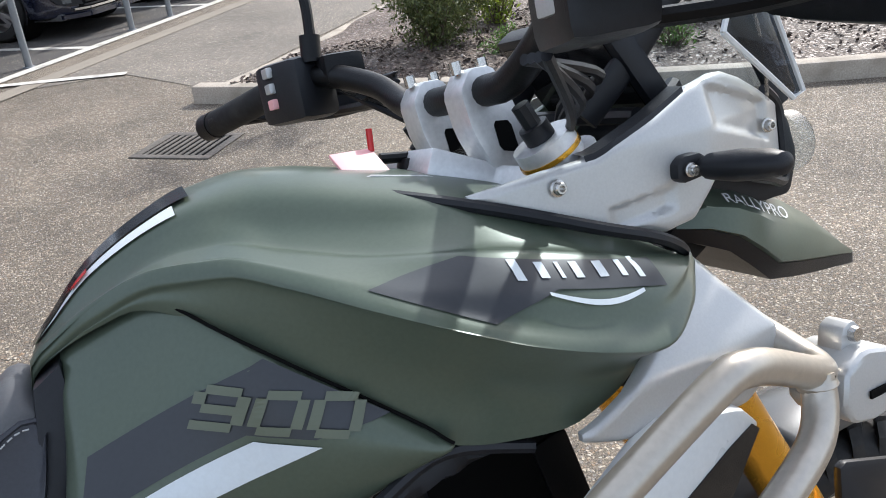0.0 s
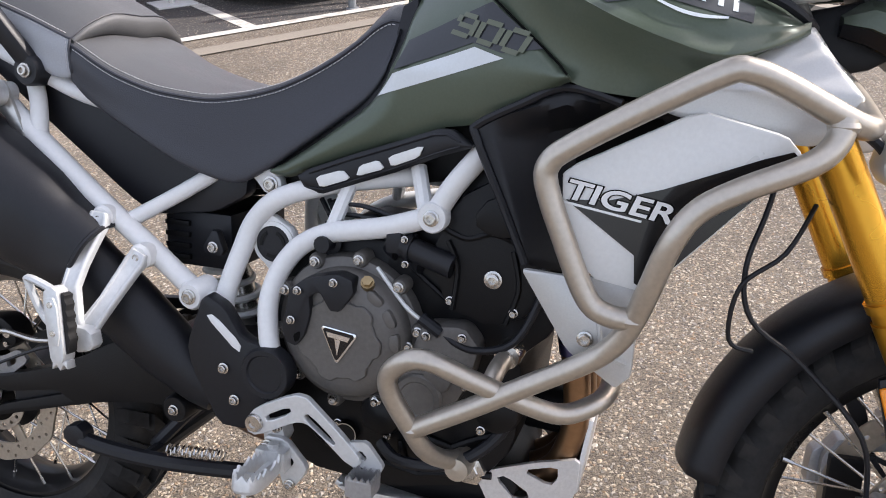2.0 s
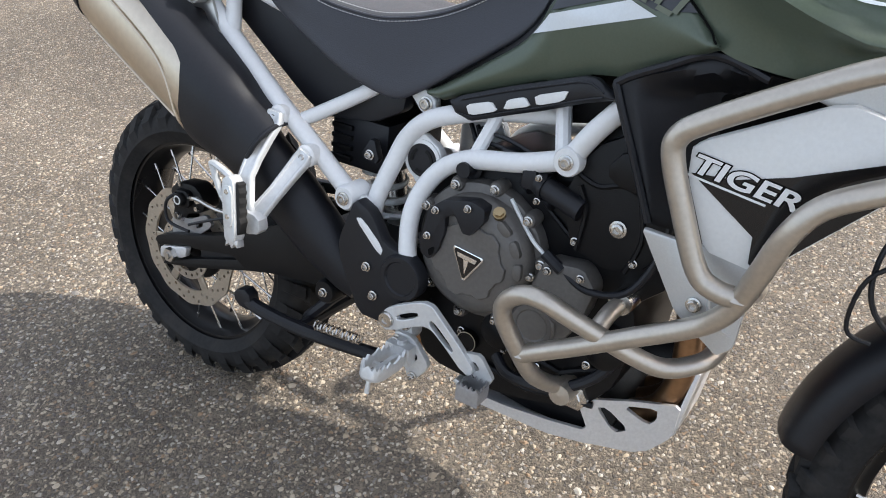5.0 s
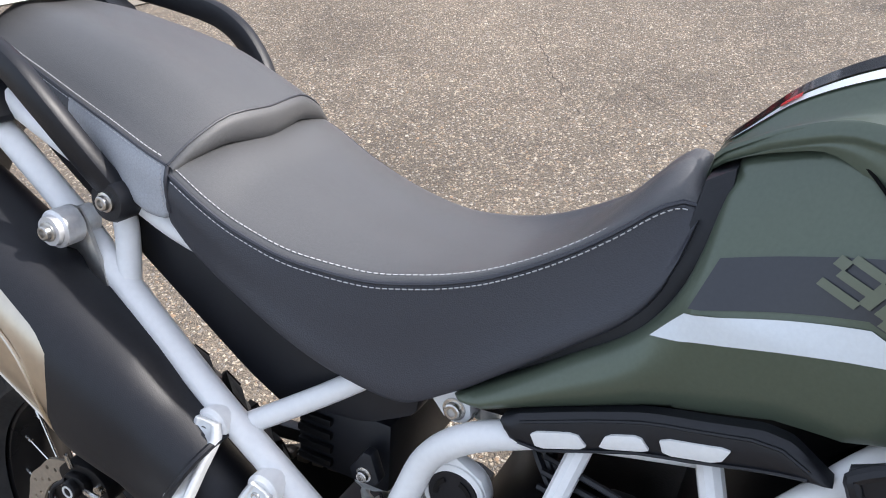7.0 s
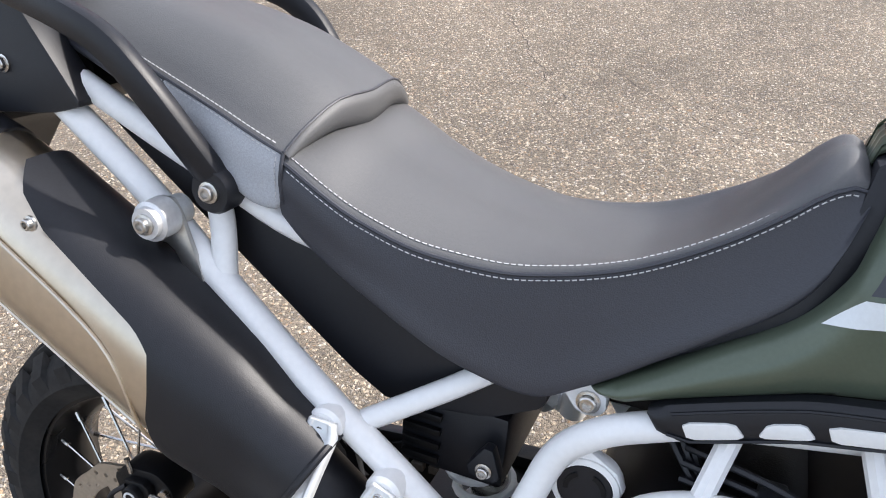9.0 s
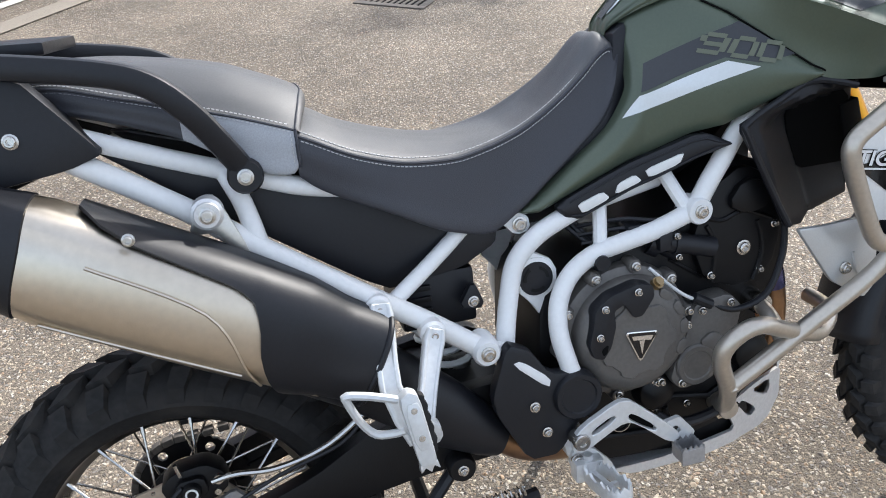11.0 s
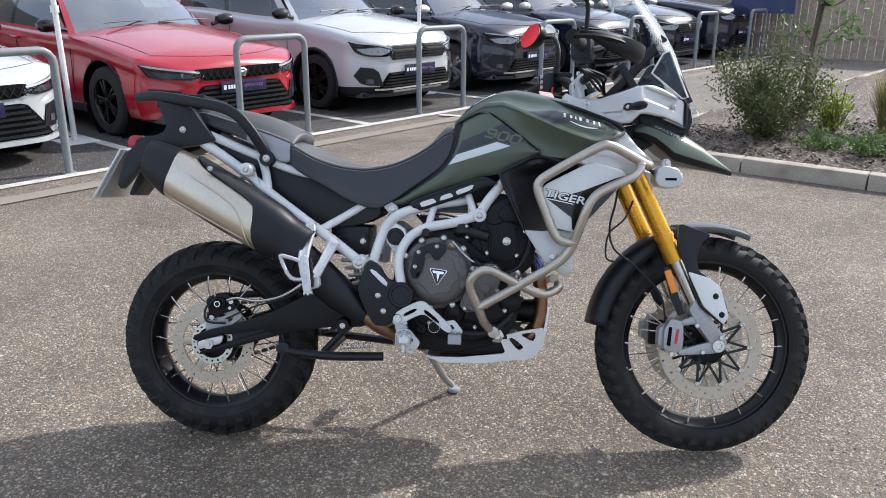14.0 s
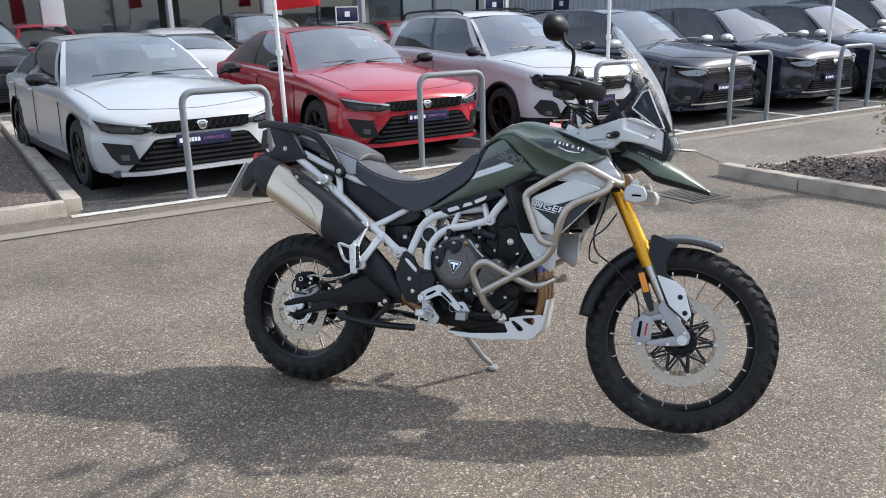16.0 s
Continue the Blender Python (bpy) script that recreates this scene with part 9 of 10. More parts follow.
ind = loft([[(0.505 + 0.35 * (w - 0.158) + hx * math.cos(a) * (1 if math.cos(a) > 0 else 1.0), -w, 1.076 + hz * math.sin(a)) for a in np.linspace(0, 6.283, 14, endpoint=False)] for w, hx, hz in ((0.150, 0.006, 0.006), (0.164, 0.007, 0.007), (0.168, 0.013, 0.011), (0.190, 0.016, 0.013), (0.214, 0.015, 0.012), (0.224, 0.011, 0.009), (0.227, 0.005, 0.004))])
both("indicator", ind, M_BLACK, "black front indicator")
headlamp = part("headlamp", prism(rounded([(0.56, 1.00), (0.665, 1.006), (0.690, 1.006), (0.704, 1.045), (0.694, 1.09), (0.64, 1.113), (0.52, 1.11)], 0.15), -0.070, 0.070, 0.012), M_BLACK, bike, "black headlamp housing")
both("headlamp_eye", loft([[(0.690 + dx, -0.052 + 0.036 * k * math.cos(a), 1.058 + 0.034 * k * math.sin(a)) for a in np.linspace(0, 6.283, 16, endpoint=False)] for dx, k in ((0.0, 1.0), (0.02, 0.95), (0.032, 0.6), (0.036, 0.2))]), M_CLEAR, "clear headlamp lens")
part("cowl_under", prism(rounded([(0.45, 1.015), (0.56, 1.04), (0.62, 0.99), (0.56, 0.955), (0.48, 0.955)], 0.12), -0.055, 0.055, 0.008), M_CASE, bike)
b_sec = [(0.528, 1.024, 1.008, 0.090), (0.556, 1.044, 1.000, 0.104), (0.592, 1.040, 0.984, 0.104), (0.620, 1.033, 0.962, 0.100), (0.648, 1.023, 0.939, 0.092), (0.69, 1.004, 0.929, 0.078), (0.74, 0.975, 0.919, 0.058), (0.79, 0.940, 0.909, 0.034), (0.83, 0.910, 0.900, 0.013), (0.843, 0.901, 0.897, 0.004)]
rings, under = [], []
for x, zt, zb, w in b_sec:
    rings.append([(x, -w, zb + (zt - zb) * 0.12), (x, -w * 0.97, zb + (zt - zb) * 0.58), (x, -w * 0.62, zt - 0.004), (x, -w * 0.25, zt), (x, w * 0.25, zt), (x, w * 0.62, zt - 0.004), (x, w * 0.97, zb + (zt - zb) * 0.58), (x, w, zb + (zt - zb) * 0.12), (x, w * 0.9, zb + (zt - zb) * 0.06), (x, -w * 0.9, zb + (zt - zb) * 0.06)])
    under.append([(x, -w * 0.95, zb + (zt - zb) * 0.08), (x, w * 0.95, zb + (zt - zb) * 0.08), (x, w * 0.8, zb - 0.012), (x, -w * 0.8, zb - 0.012)])
beak = part("beak", loft(rings), M_GREEN, bike, "khaki green beak with pale lettering", smooth=40)
part("beak_underside", loft(under), M_BLACK, beak)


def beak_word(u, v):
    x = 0.586 + 0.094 * u
    i = max(k for k in range(len(b_sec)) if b_sec[k][0] <= x)
    f = (x - b_sec[i][0]) / (b_sec[i + 1][0] - b_sec[i][0])
    zt, zb, w = (b_sec[i][k] + (b_sec[i + 1][k] - b_sec[i][k]) * f for k in (1, 2, 3))
    s = 0.20 + 0.36 * v
    return (x + 0.004 * v, -w * (0.97 + (0.62 - 0.97) * s) - 0.001, zb + (zt - zb) * 0.58 + (zt - 0.004 - zb - (zt - zb) * 0.58) * s + 0.0012)


part("print", letters("RALLYPRO", beak_word, 0.008), M_LETTER, beak, "pale lettering", smooth=0)
V, F = [], []
sc = smooth_line([(0.706, 0, 1.095), (0.694, 0, 1.15), (0.672, 0, 1.21), (0.643, 0, 1.275), (0.578, 0, 1.375), (0.490, 0, 1.480)], 6)
sw = curve([(1.09, 0.085), (1.18, 0.128), (1.28, 0.140), (1.39, 0.122), (1.445, 0.09), (1.481, 0.045)])
for off in (0, 0.004):
    for p in sc:
        for k in range(13):
            s = -1 + 2 * k / 12
            w = sw(p.z)
            V.append((p.x - 0.085 * s * s * (w / 0.14) - off, w * s, p.z + 0.012 * s * s - off * 0.5))
n = len(sc) * 13
F = []
for o in (0, n):
    F += [(o + i * 13 + k, o + i * 13 + k + 1, o + (i + 1) * 13 + k + 1, o + (i + 1) * 13 + k) for i in range(len(sc) - 1) for k in range(12)]
rim = [i * 13 for i in range(len(sc))] + [(len(sc) - 1) * 13 + k for k in range(1, 13)] + [i * 13 + 12 for i in range(len(sc) - 2, -1, -1)] + [k for k in range(11, 0, -1)]
F += [(rim[i], rim[(i + 1) % len(rim)], rim[(i + 1) % len(rim)] + n, rim[i] + n) for i in range(len(rim))]
screen = part("windscreen", (V, F), M_CLEAR, bike, "clear tall windscreen", smooth=60)
M_SMOKE = glass("smoked deflector", (0.20, 0.24, 0.30), 0.05)
both("deflector", prism(rounded([(0.562, 1.178), (0.594, 1.236), (0.614, 1.246), (0.676, 1.112), (0.658, 1.108)], 0.1), lambda x, z: -0.125 + 0.25 * (x - 0.6), lambda x, z: -0.120 + 0.25 * (x - 0.6), 0.002), M_SMOKE, "smoked side deflector")
both("deflector_edge", tube([R(x, 0.1265 - 0.25 * (x - 0.6), z) for x, z in ((0.562, 1.178), (0.594, 1.236), (0.614, 1.246), (0.642, 1.184), (0.676, 1.112), (0.658, 1.108), (0.609, 1.144), (0.562, 1.178))], 0.0028, 6, 1), M_PALE, "pale edge of the deflector")
both("screen_strut", flat_bar([R(0.455, 0.075, 1.125), R(0.51, 0.088, 1.180), R(0.565, 0.098, 1.245), R(0.60, 0.096, 1.29)], 0.013, 0.006), M_BLACK, "black screen strut")
part("screen_slide", flat_bar([R(0.60, 0.07, 1.265), R(0.655, 0.068, 1.17), R(0.69, 0.066, 1.10)], 0.012, 0.004), M_BLACK, bike)
dash = part("instrument_screen", bevelled(moved(box(-0.012, 0.012, -0.095, 0.095, -0.055, 0.055, 0), Matrix.Translation((0.505, 0, 1.165)) @ Matrix.Rotation(radians(-32), 4, "Y")), 0.006), M_BLACK, bike, "black instrument display")
part("display_glass", moved(box(-0.0135, -0.0125, -0.085, 0.085, -0.045, 0.045, 0), Matrix.Translation((0.505, 0, 1.165)) @ Matrix.Rotation(radians(-32), 4, "Y")), M_GLOSS, dash)
part("dash_panel", prism(rounded([(0.455, 1.075), (0.475, 1.12), (0.53, 1.14), (0.60, 1.09), (0.60, 1.05), (0.50, 1.04)], 0.12), 0.085, 0.10, 0.004), M_GREEN, bike, "khaki green inner panel")
part("cockpit_stay", join(tube([(0.46, -0.09, 1.06), (0.50, -0.10, 1.11), (0.55, -0.08, 1.14)], 0.008, 8), tube([(0.46, 0.09, 1.06), (0.50, 0.10, 1.11), (0.55, 0.08, 1.14)], 0.008, 8), tube([(0.50, -0.09, 1.12), (0.50, 0.09, 1.12)], 0.008, 8, 1)), M_BLACK, bike)

# ---- fork, fender, front brakes (turned with the bars) ----
FD = Vector((-math.sin(RAKE), 0, math.cos(RAKE)))
AX = Vector((FRONT[0], 0, FRONT[1]))


def on_fork(t, w, ahead=0.0):
    """A point t metres up the fork leg from the axle's height."""
    p = AX + FD * t + Vector((math.cos(RAKE), 0, math.sin(RAKE))) * ahead
    return (p.x, -w, p.z)


for s in (1, -1):
    fk = part("fork_leg", tube([on_fork(0.300, s * 0.104), on_fork(0.345, s * 0.104), on_fork(0.66, s * 0.104)], 0.0260, 24, 1), M_GOLD, bike, "gold anodised fork leg", m=LOWER)
    part("fork_collar", join(tube([on_fork(0.285, s * 0.104), on_fork(0.345, s * 0.104)], 0.0290, 24, 1), tube([on_fork(0.36, s * 0.104), on_fork(0.372, s * 0.104)], 0.0295, 24, 1)), M_GOLD, fk)
    part("fork_top", tube([on_fork(0.655, s * 0.104), on_fork(0.80, s * 0.104)], 0.0255, 20, 1), M_CASE, fk, "black upper fork tube")
    part("fork_slider", tube([on_fork(0.04, s * 0.104), on_fork(0.30, s * 0.104)], 0.0215, 20, 1), M_STEEL, fk, "polished fork slider")
    part("axle_clamp", join(prism(rounded([(0.676, 0.462), (0.694, 0.492), (0.724, 0.480), (0.742, 0.440), (0.796, 0.372), (0.790, 0.338), (0.752, 0.352), (0.704, 0.416)], 0.12), -s * 0.104 - 0.024, -s * 0.104 + 0.016, 0.006), prism(rounded([(0.650, 0.322), (0.648, 0.338), (0.745, 0.366), (0.785, 0.368), (0.785, 0.336), (0.752, 0.330)], 0.12), -s * 0.104 - 0.022, -s * 0.104 - 0.004, 0.004), prism(rounded([(0.655, 0.428), (0.660, 0.412), (0.712, 0.420), (0.705, 0.448)], 0.12), -s * 0.104 - 0.022, -s * 0.104 - 0.004, 0.004)), M_DARKALU, fk, "grey cast axle clamp")
    part("caliper", join(prism(rounded([(0.603, 0.345), (0.605, 0.402), (0.624, 0.432), (0.662, 0.426), (0.664, 0.372), (0.660, 0.332), (0.615, 0.332)], 0.08), -s * 0.098 - 0.026, -s * 0.098 + 0.012, 0.006), prism(rounded([(0.590, 0.35), (0.592, 0.40), (0.61, 0.415), (0.61, 0.345)], 0.1), -s * 0.098 - 0.012, -s * 0.098 + 0.020, 0.004)), M_DARKALU, fk, "grey brake caliper with red print")
    part("caliper_window", prism(rounded([(0.612, 0.352), (0.618, 0.408), (0.628, 0.408), (0.624, 0.350)], 0.1), -s * 0.1255 - 0.0004, -s * 0.1255 + 0.0004, 0), M_DARK, fk)
    part("caliper_print", moved(box(-0.0035, 0.0035, -s * 0.1262 - 0.0005, -s * 0.1262 + 0.0005, -0.022, 0.022, 0), Matrix.Translation((0.643, 0, 0.380)) @ Matrix.Rotation(radians(8), 4, "Y")), M_RED, fk)
    part("caliper_pad", box(0.612, 0.66, -s * 0.07 - 0.012, -s * 0.07 + 0.01, 0.33, 0.41, 0.004), M_CASE, fk)
    part("axle_end", lathe([(0.0, -s * 0.130), (0.010, -s * 0.130), (0.011, -s * 0.134), (0.018, -s * 0.134), (0.020, -s * 0.12)], (0.768, 0, 0.354), "y", 20), M_STEEL, fk)
    for bx, bz in ((0.70, 0.415), (0.775, 0.38), (0.72, 0.335), (0.625, 0.328)):
        part("clamp_screw", lathe([(0.0, -s * 0.136), (0.006, -s * 0.136), (0.007, -s * 0.125)], (bx, 0, bz), "y", 10), M_STEEL, fk)
    part("fork_guard", prism(rounded([(0.630, 0.655), (0.636, 0.722), (0.735, 0.690), (0.706, 0.662), (0.692, 0.616), (0.700, 0.580), (0.766, 0.534), (0.79, 0.47), (0.790, 0.420), (0.765, 0.425), (0.705, 0.470), (0.662, 0.58)], 0.1), -s * 0.104 - 0.034, -s * 0.104 - 0.024, 0.004), M_BLACK, bike, "dark fork guard", m=LOWER)
    gp = part("guard_panel", prism(rounded([(0.664, 0.577), (0.730, 0.559), (0.764, 0.533), (0.792, 0.445), (0.777, 0.421), (0.714, 0.473)], 0.06), -s * 0.104 - 0.041, -s * 0.104 - 0.034, 0.003), M_PALE, bike, "pale panel of the fork guard", m=LOWER)
    for bx, bz in ((0.750, 0.505), (0.770, 0.450)):
        part("panel_screw", lathe([(0.0, -s * 0.149), (0.007, -s * 0.149), (0.010, -s * 0.144)], (bx, 0, bz), "y", 12), M_CASE, gp)
    part("reflector_stay", prism(rounded([(0.598, 0.585), (0.615, 0.59), (0.668, 0.45), (0.650, 0.44), (0.625, 0.49)], 0.1), -s * 0.104 - 0.012, -s * 0.104 - 0.004, 0.002), M_BLACK, bike, m=LOWER)
    part("reflector", moved(bevelled(box(-0.011, 0.011, -s * 0.118 - 0.004, -s * 0.118 + 0.004, -0.036, 0.036, 0), 0.004), Matrix.Translation((0.622, 0, 0.545)) @ Matrix.Rotation(radians(-20), 4, "Y")), M_ORANGE, bike, "amber reflector", m=LOWER)


def fender_arc(a0, a1, r, half, drop, n, lift=0.0):
    outer = []
    for i in range(n + 1):
        a = radians(a0 + (a1 - a0) * i / n)
        row = []
        for y, d in ((-half, drop), (-half * 0.98, drop * 0.45), (-half * 0.82, 0.008), (-half * 0.4, 0.0), (0, -0.002), (half * 0.4, 0.0), (half * 0.82, 0.008), (half * 0.98, drop * 0.45), (half, drop)):
            rr = r - d + lift * i / n
            row.append((FRONT[0] + rr * math.cos(a), y, FRONT[1] + rr * math.sin(a)))
        outer.append(row)
    c = 9
    V = [p for r0 in outer for p in r0]
    F = [(i * c + k, i * c + k + 1, (i + 1) * c + k + 1, (i + 1) * c + k) for i in range(n) for k in range(c - 1)]
    return V, F


for name, geo, mat, lab in (("front_fender", fender_arc(104, 172, 0.375, 0.068, 0.05, 24), M_BLACK, "black front fender"), ("fender_tip", fender_arc(70, 106, 0.372, 0.062, 0.030, 14, 0.006), M_GRAPHITE, "graphite tip of the front fender")):
    o = part(name, geo, mat, bike, lab, smooth=50, m=LOWER)
    md = o.modifiers.new("thick", "SOLIDIFY")
    md.thickness = 0.004
for dx, dy in ((0.004, 0.0),):
    part("brake_line", tube([R(0.50, 0.05, 0.93), R(0.475 + dx, 0.09 + dy, 0.80), R(0.455 + dx, 0.12, 0.72), R(0.47 + dx, 0.12, 0.655), R(0.54, 0.112, 0.60 + dx), R(0.62, 0.11, 0.52), R(0.64, 0.10, 0.43)], 0.0035, 7), M_BLACK, bike)
part("brake_line", tube([R(0.53, 0.09, 0.80), R(0.50, 0.13, 0.745), R(0.455, 0.135, 0.70), R(0.45, 0.13, 0.63), R(0.48, 0.12, 0.615)], 0.003, 7), M_BLACK, bike)

# ---- bars, yokes, mirrors ----
part("top_yoke", prism([(0.30, -0.045), (0.36, -0.062), (0.375, -0.135), (0.42, -0.14), (0.445, -0.10), (0.425, -0.04), (0.425, 0.04), (0.445, 0.10), (0.42, 0.14), (0.375, 0.135), (0.36, 0.062), (0.30, 0.045)], -0.013, 0.013, 0.005), M_ALU, bike, "cast silver top yoke", m=STEER @ Matrix.Translation((0.0, 0, 1.078)) @ Matrix.Translation((0.38, 0, 0)) @ Matrix.Rotation(-RAKE * -1.0, 4, "Y") @ Matrix.Translation((-0.38, 0, 0)) @ Matrix.Rotation(radians(90), 4, "X"))
part("lower_yoke", box(0.44, 0.53, -0.135, 0.135, 0.87, 0.91, 0.01), M_CASE, bike, m=STEER)
part("steering_head", tube([(0.47, 0, 0.90), (0.385, 0, 1.075)], 0.032, 18, 1), M_CASE, bike)
part("stem_nut", tube([(0.378, 0, 1.088), (0.366, 0, 1.112)], 0.022, 6, 1), M_STEEL, bike, m=STEER)
for s in (1, -1):
    cap = part("fork_cap", tube([on_fork(0.825, s * 0.104), on_fork(0.852, s * 0.104)], 0.027, 22, 1), M_ALU, bike, "silver fork cap", m=STEER)
    part("yoke_clamp", tube([on_fork(0.786, s * 0.104), on_fork(0.828, s * 0.104)], 0.037, 24, 1), M_ALU, cap)
    part("gold_ring", tube([on_fork(0.836, s * 0.104), on_fork(0.840, s * 0.104)], 0.0282, 22, 1), M_GOLD, cap)
    part("adjuster", join(tube([on_fork(0.85, s * 0.104), on_fork(0.866, s * 0.104)], 0.013, 12, 1), tube([on_fork(0.866, s * 0.104), on_fork(0.886, s * 0.104)], 0.008, 8, 1)), M_BLACK, cap)
    part("bar_riser", prism(rounded([(0.362, 1.092), (0.404, 1.082), (0.398, 1.128), (0.388, 1.165), (0.376, 1.183), (0.354, 1.183), (0.341, 1.165), (0.346, 1.130)], 0.15), s * 0.045 - 0.017, s * 0.045 + 0.017, 0.006), M_ALU, bike, "cast silver bar riser", m=STEER)
    part("riser_window", prism(rounded([(0.370, 1.110), (0.389, 1.105), (0.384, 1.134), (0.367, 1.136)], 0.15), s * 0.045 - 0.0178, s * 0.045 + 0.0178, 0), M_DARK, bike, m=STEER)
    for dx in (-0.013, 0.013):
        part("riser_screw", tube([(0.364 + dx, s * 0.045, 1.180), (0.363 + dx, s * 0.045, 1.191)], 0.0055, 10, 1), M_STEEL, bike, m=STEER)
bar_pts = [(0.255, -0.440, 1.196), (0.305, -0.30, 1.214), (0.335, -0.235, 1.219), (0.366, -0.16, 1.194), (0.368, -0.10, 1.166), (0.365, -0.06, 1.162), (0.365, 0.06, 1.162), (0.368, 0.10, 1.166), (0.366, 0.16, 1.194), (0.335, 0.235, 1.219), (0.305, 0.30, 1.214), (0.255, 0.440, 1.196)]
part("handlebar", tube(bar_pts, 0.0135, 14), M_CASE, bike, "black tapered handlebar", m=STEER)
BARS = STEER @ Matrix.Translation((0.006, 0, 0.015))
for s in (1, -1):
    part("grip", tube([(0.250, -s * 0.452, 1.180), (0.270, -s * 0.39, 1.188), (0.296, -s * 0.315, 1.199)], 0.0175, 16), M_RUBBER, bike, "black rubber grip", m=BARS)
    part("bar_end", tube([(0.243, -s * 0.472, 1.178), (0.250, -s * 0.45, 1.180)], 0.0185, 16, 1), M_CASE, bike, m=BARS)
    sg = part("switch_pod", bevelled(moved(box(-0.028, 0.030, -0.040, 0.040, -0.040, 0.032, 0), Matrix.Translation((0.310, -s * 0.272, 1.198)) @ Matrix.Rotation(s * radians(-20), 4, "Z")), 0.012), M_BLACK, bike, "black switch pod", m=BARS)
    for k, (dx, dz) in enumerate(((-0.028, 0.016), (-0.028, -0.002), (-0.028, -0.02))):
        part("switch", bevelled(box(0.308 + dx - 0.004, 0.308 + dx + 0.004, -s * 0.275 - 0.010, -s * 0.275 + 0.010, 1.203 + dz - 0.006, 1.203 + dz + 0.006, 0), 0.002), M_SILVER if k < 2 else M_PINK if s < 0 else M_SILVER, sg)
    part("lever", tube([(0.335, -s * 0.26, 1.195), (0.355, -s * 0.32, 1.19), (0.330, -s * 0.43, 1.178)], (0.008, 0.006), 8), M_ALU, bike, m=BARS)
    part("master_cylinder", bevelled(box(0.325, 0.375, -s * 0.235 - 0.03, -s * 0.235 + 0.03, 1.19, 1.225, 0), 0.008), M_CASE, bike, m=BARS)
    # hand guard: a curved blade in front of the lever
    V = []
    path = smooth_line([(0.262, -s * 0.462, 1.196), (0.330, -s * 0.458, 1.186), (0.410, -s * 0.425, 1.176), (0.456, -s * 0.36, 1.172), (0.448, -s * 0.275, 1.172)], 5)
    for i, p in enumerate(path):
        u = i / (len(path) - 1)
        hgt = 0.009 + (0.034 if s > 0 else 0.020) * math.sin(math.pi * min(1, max(0.0, u - 0.12) * 1.15)) ** 0.8
        lean = 0.02 * math.sin(math.pi * u)
        p = p + Vector((0, 0, 0.0 if s > 0 else 0.022 * u))
        V += [(p.x - lean, p.y, p.z + hgt * 0.45), (p.x + lean * 0.4, p.y - s * 0.008, p.z + hgt * 0.12), (p.x + lean * 0.2, p.y - s * 0.008, p.z - hgt * 0.5), (p.x - lean * 0.6, p.y, p.z - hgt)]
    F = [(4 * i + k, 4 * i + k + 1, 4 * i + k + 5, 4 * i + k + 4) for i in range(len(path) - 1) for k in range(3)]
    hg = part("guard_blade", (V, F), M_BLACK, bike, "black plastic hand guard", smooth=60, m=BARS)
    md = hg.modifiers.new("thick", "SOLIDIFY")
    md.thickness = 0.005
    part("guard_arm", tube([(0.247, -s * 0.474, 1.180), (0.33, -s * 0.468, 1.178), (0.405, -s * 0.42, 1.168), (0.42, -s * 0.30, 1.165), (0.36, -s * 0.20, 1.175)], 0.007, 8), M_CASE, bike, m=BARS)
    # mirror
    base = Vector((0.322, -s * 0.235, 1.22))
    head = Vector((-0.055, -0.022, 0.192)) if s > 0 else Vector((-0.050, 0.172, 0.166))
    bends = [Vector((0.006, -0.004, 0.11)), head + Vector((0.030, 0, -0.050))] if s > 0 else [Vector((0.010, 0.012, 0.09)), Vector((0.0, 0.075, 0.145))]
    stem = [base + p for p in (Vector((0.004, 0, 0.02)), *bends, head + Vector((0.020, 0, -0.008)))]
    part("mirror_stem", join(tube([tuple(base), tuple(base + Vector((0.004, 0, 0.03)))], 0.012, 12, 1), tube([tuple(p) for p in stem], 0.0065, 10)), M_CASE, bike, "black mirror stem", m=BARS)
    mm = BARS @ Matrix.Translation(base + head) @ Matrix.Rotation(s * radians(-22), 4, "Z") @ Matrix.Rotation(radians(14), 4, "Y")
    shell = loft([[(dx, 0.070 * k * math.cos(a), 0.047 * k * math.sin(a)) for a in np.linspace(0, 6.283, 24, endpoint=False)] for dx, k in ((-0.020, 0.96), (-0.019, 1.0), (-0.004, 0.99), (0.014, 0.8), (0.026, 0.45), (0.030, 0.1))])
    mh = part("mirror", shell, M_CASE, bike, "black rear-view mirror", m=mm)
    part("mirror_glass", loft([[(dx, 0.065 * math.cos(a), 0.043 * math.sin(a)) for a in np.linspace(0, 6.283, 24, endpoint=False)] for dx in (-0.021, -0.0225)]), M_MIRROR, mh)
for k in range(4):
    part("bar_cable", tube([(0.33, 0.24 - 0.01 * k, 1.19), (0.40 + 0.01 * k, 0.17, 1.13 + 0.01 * k), (0.44, 0.08, 1.10 + 0.012 * k), (0.46, 0.0, 1.06)], 0.0042, 7), M_BLACK, bike)
    part("bar_cable", tube([(0.335, -0.23 + 0.01 * k, 1.185), (0.39 + 0.01 * k, -0.16, 1.14 + 0.008 * k), (0.43, -0.08, 1.11 + 0.01 * k), (0.46, 0.0, 1.05)], 0.0042, 7), M_BLACK, bike)
# ignition cover, key and tag
part("ignition_cover", prism(rounded([(0.225, 1.104), (0.25, 1.118), (0.315, 1.104), (0.335, 1.085), (0.30, 1.078)], 0.15), -0.062, 0.062, 0.006), M_SILVER, bike, "silver ignition cover")
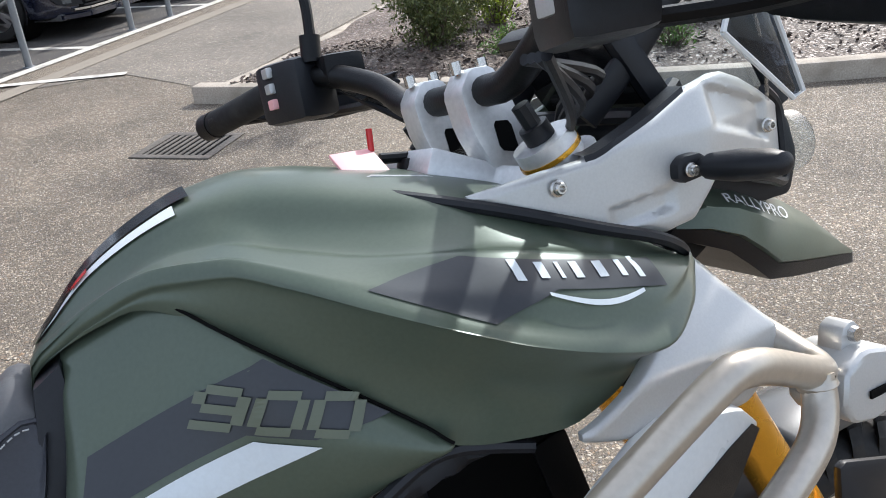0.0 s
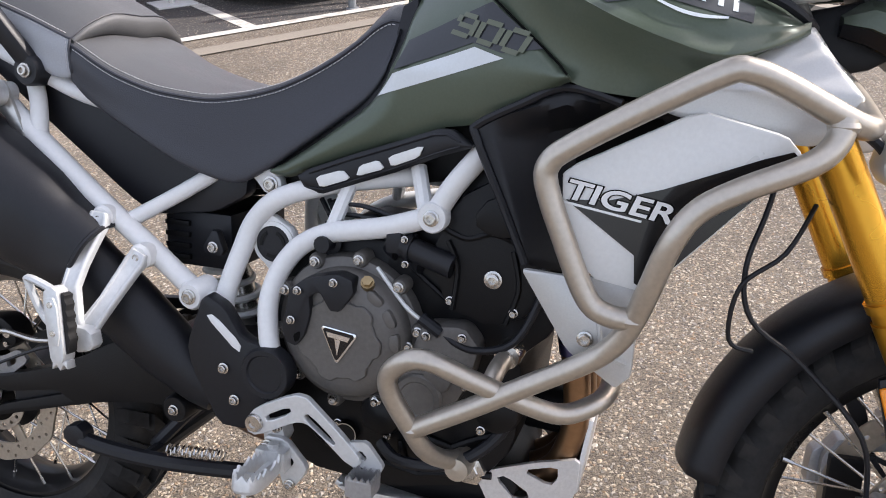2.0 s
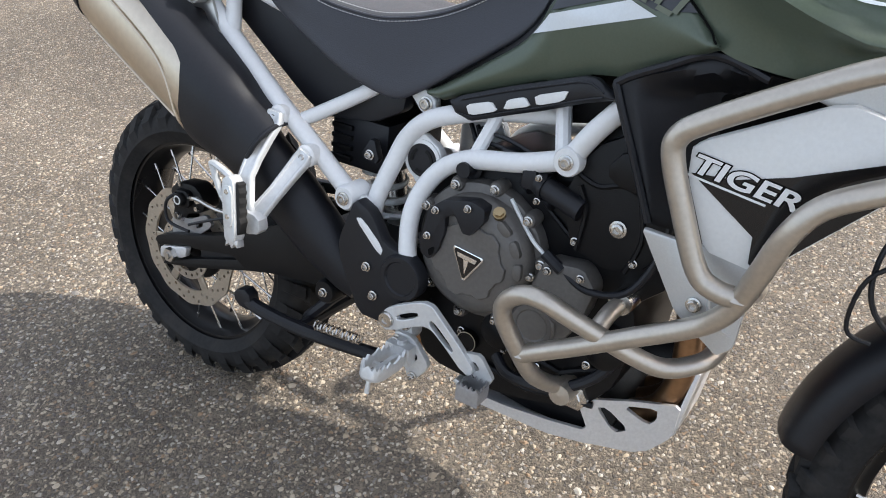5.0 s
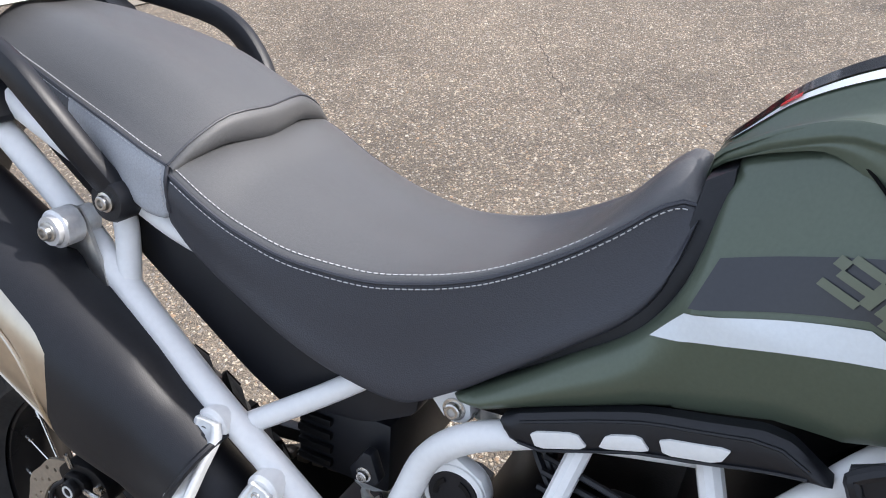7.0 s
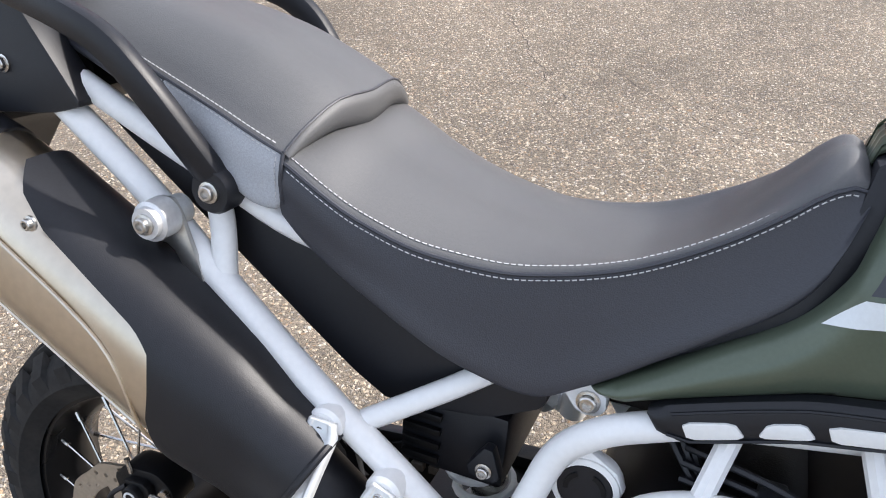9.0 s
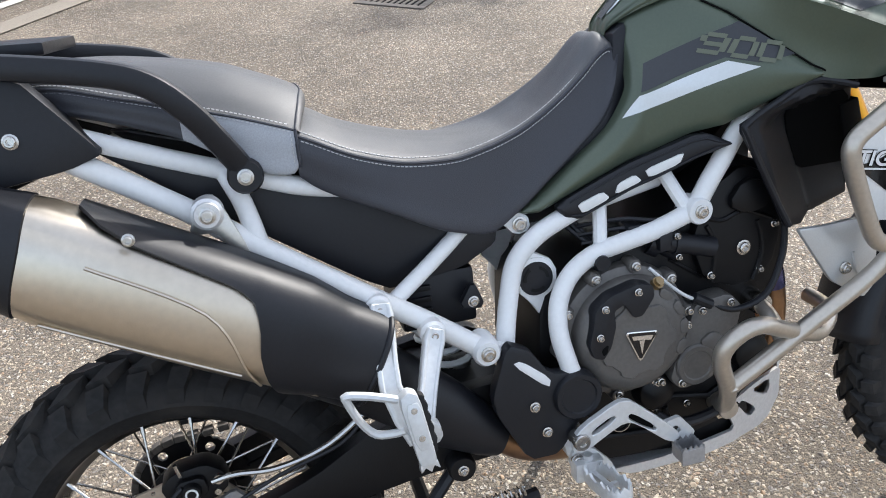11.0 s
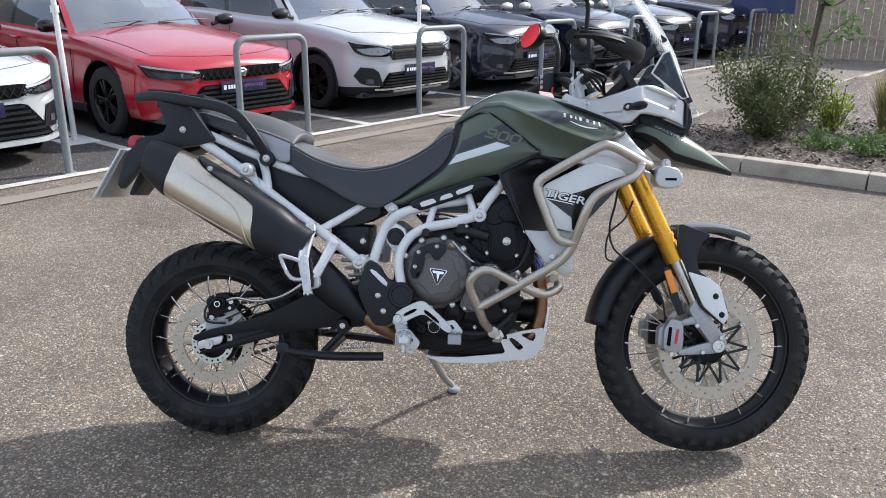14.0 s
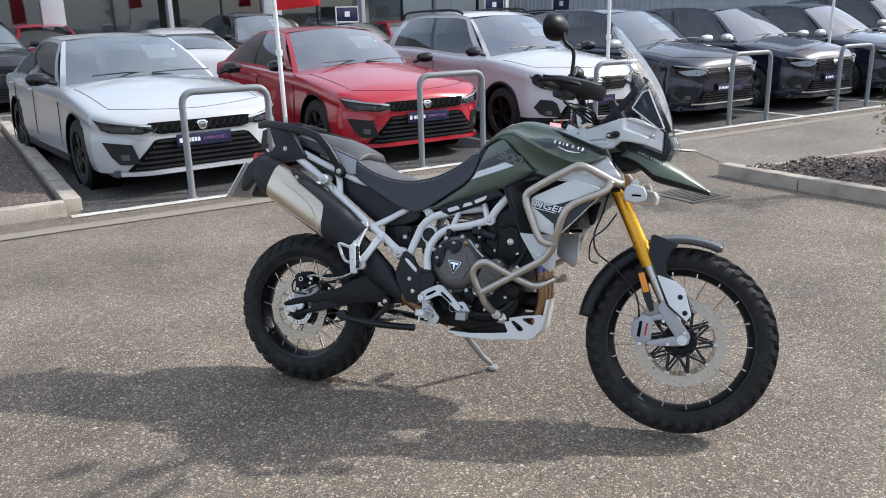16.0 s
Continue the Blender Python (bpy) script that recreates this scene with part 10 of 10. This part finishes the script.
part("ignition_lock", lathe([(0.0, 1.118), (0.013, 1.118), (0.016, 1.112), (0.016, 1.08)], (0.318, 0, 0), "z", 16), M_CASE, bike)
tag = part("key_tag", moved(box(-0.022, 0.022, -0.018, 0.018, -0.0015, 0.0015, 0.001), Matrix.Translation((0.262, -0.022, 1.122)) @ Matrix.Rotation(radians(38), 4, "X") @ Matrix.Rotation(radians(14), 4, "Y") @ Matrix.Rotation(radians(12), 4, "Z")), M_PINK, bike, "pink key tag")
part("tag_clip", tube([(0.279, -0.005, 1.130), (0.281, -0.003, 1.150)], 0.003, 8, 1), M_RED, tag)
part("key", tube([(0.287, 0.0, 1.122), (0.318, 0.0, 1.118)], 0.005, 8, 1), M_CASE, bike)
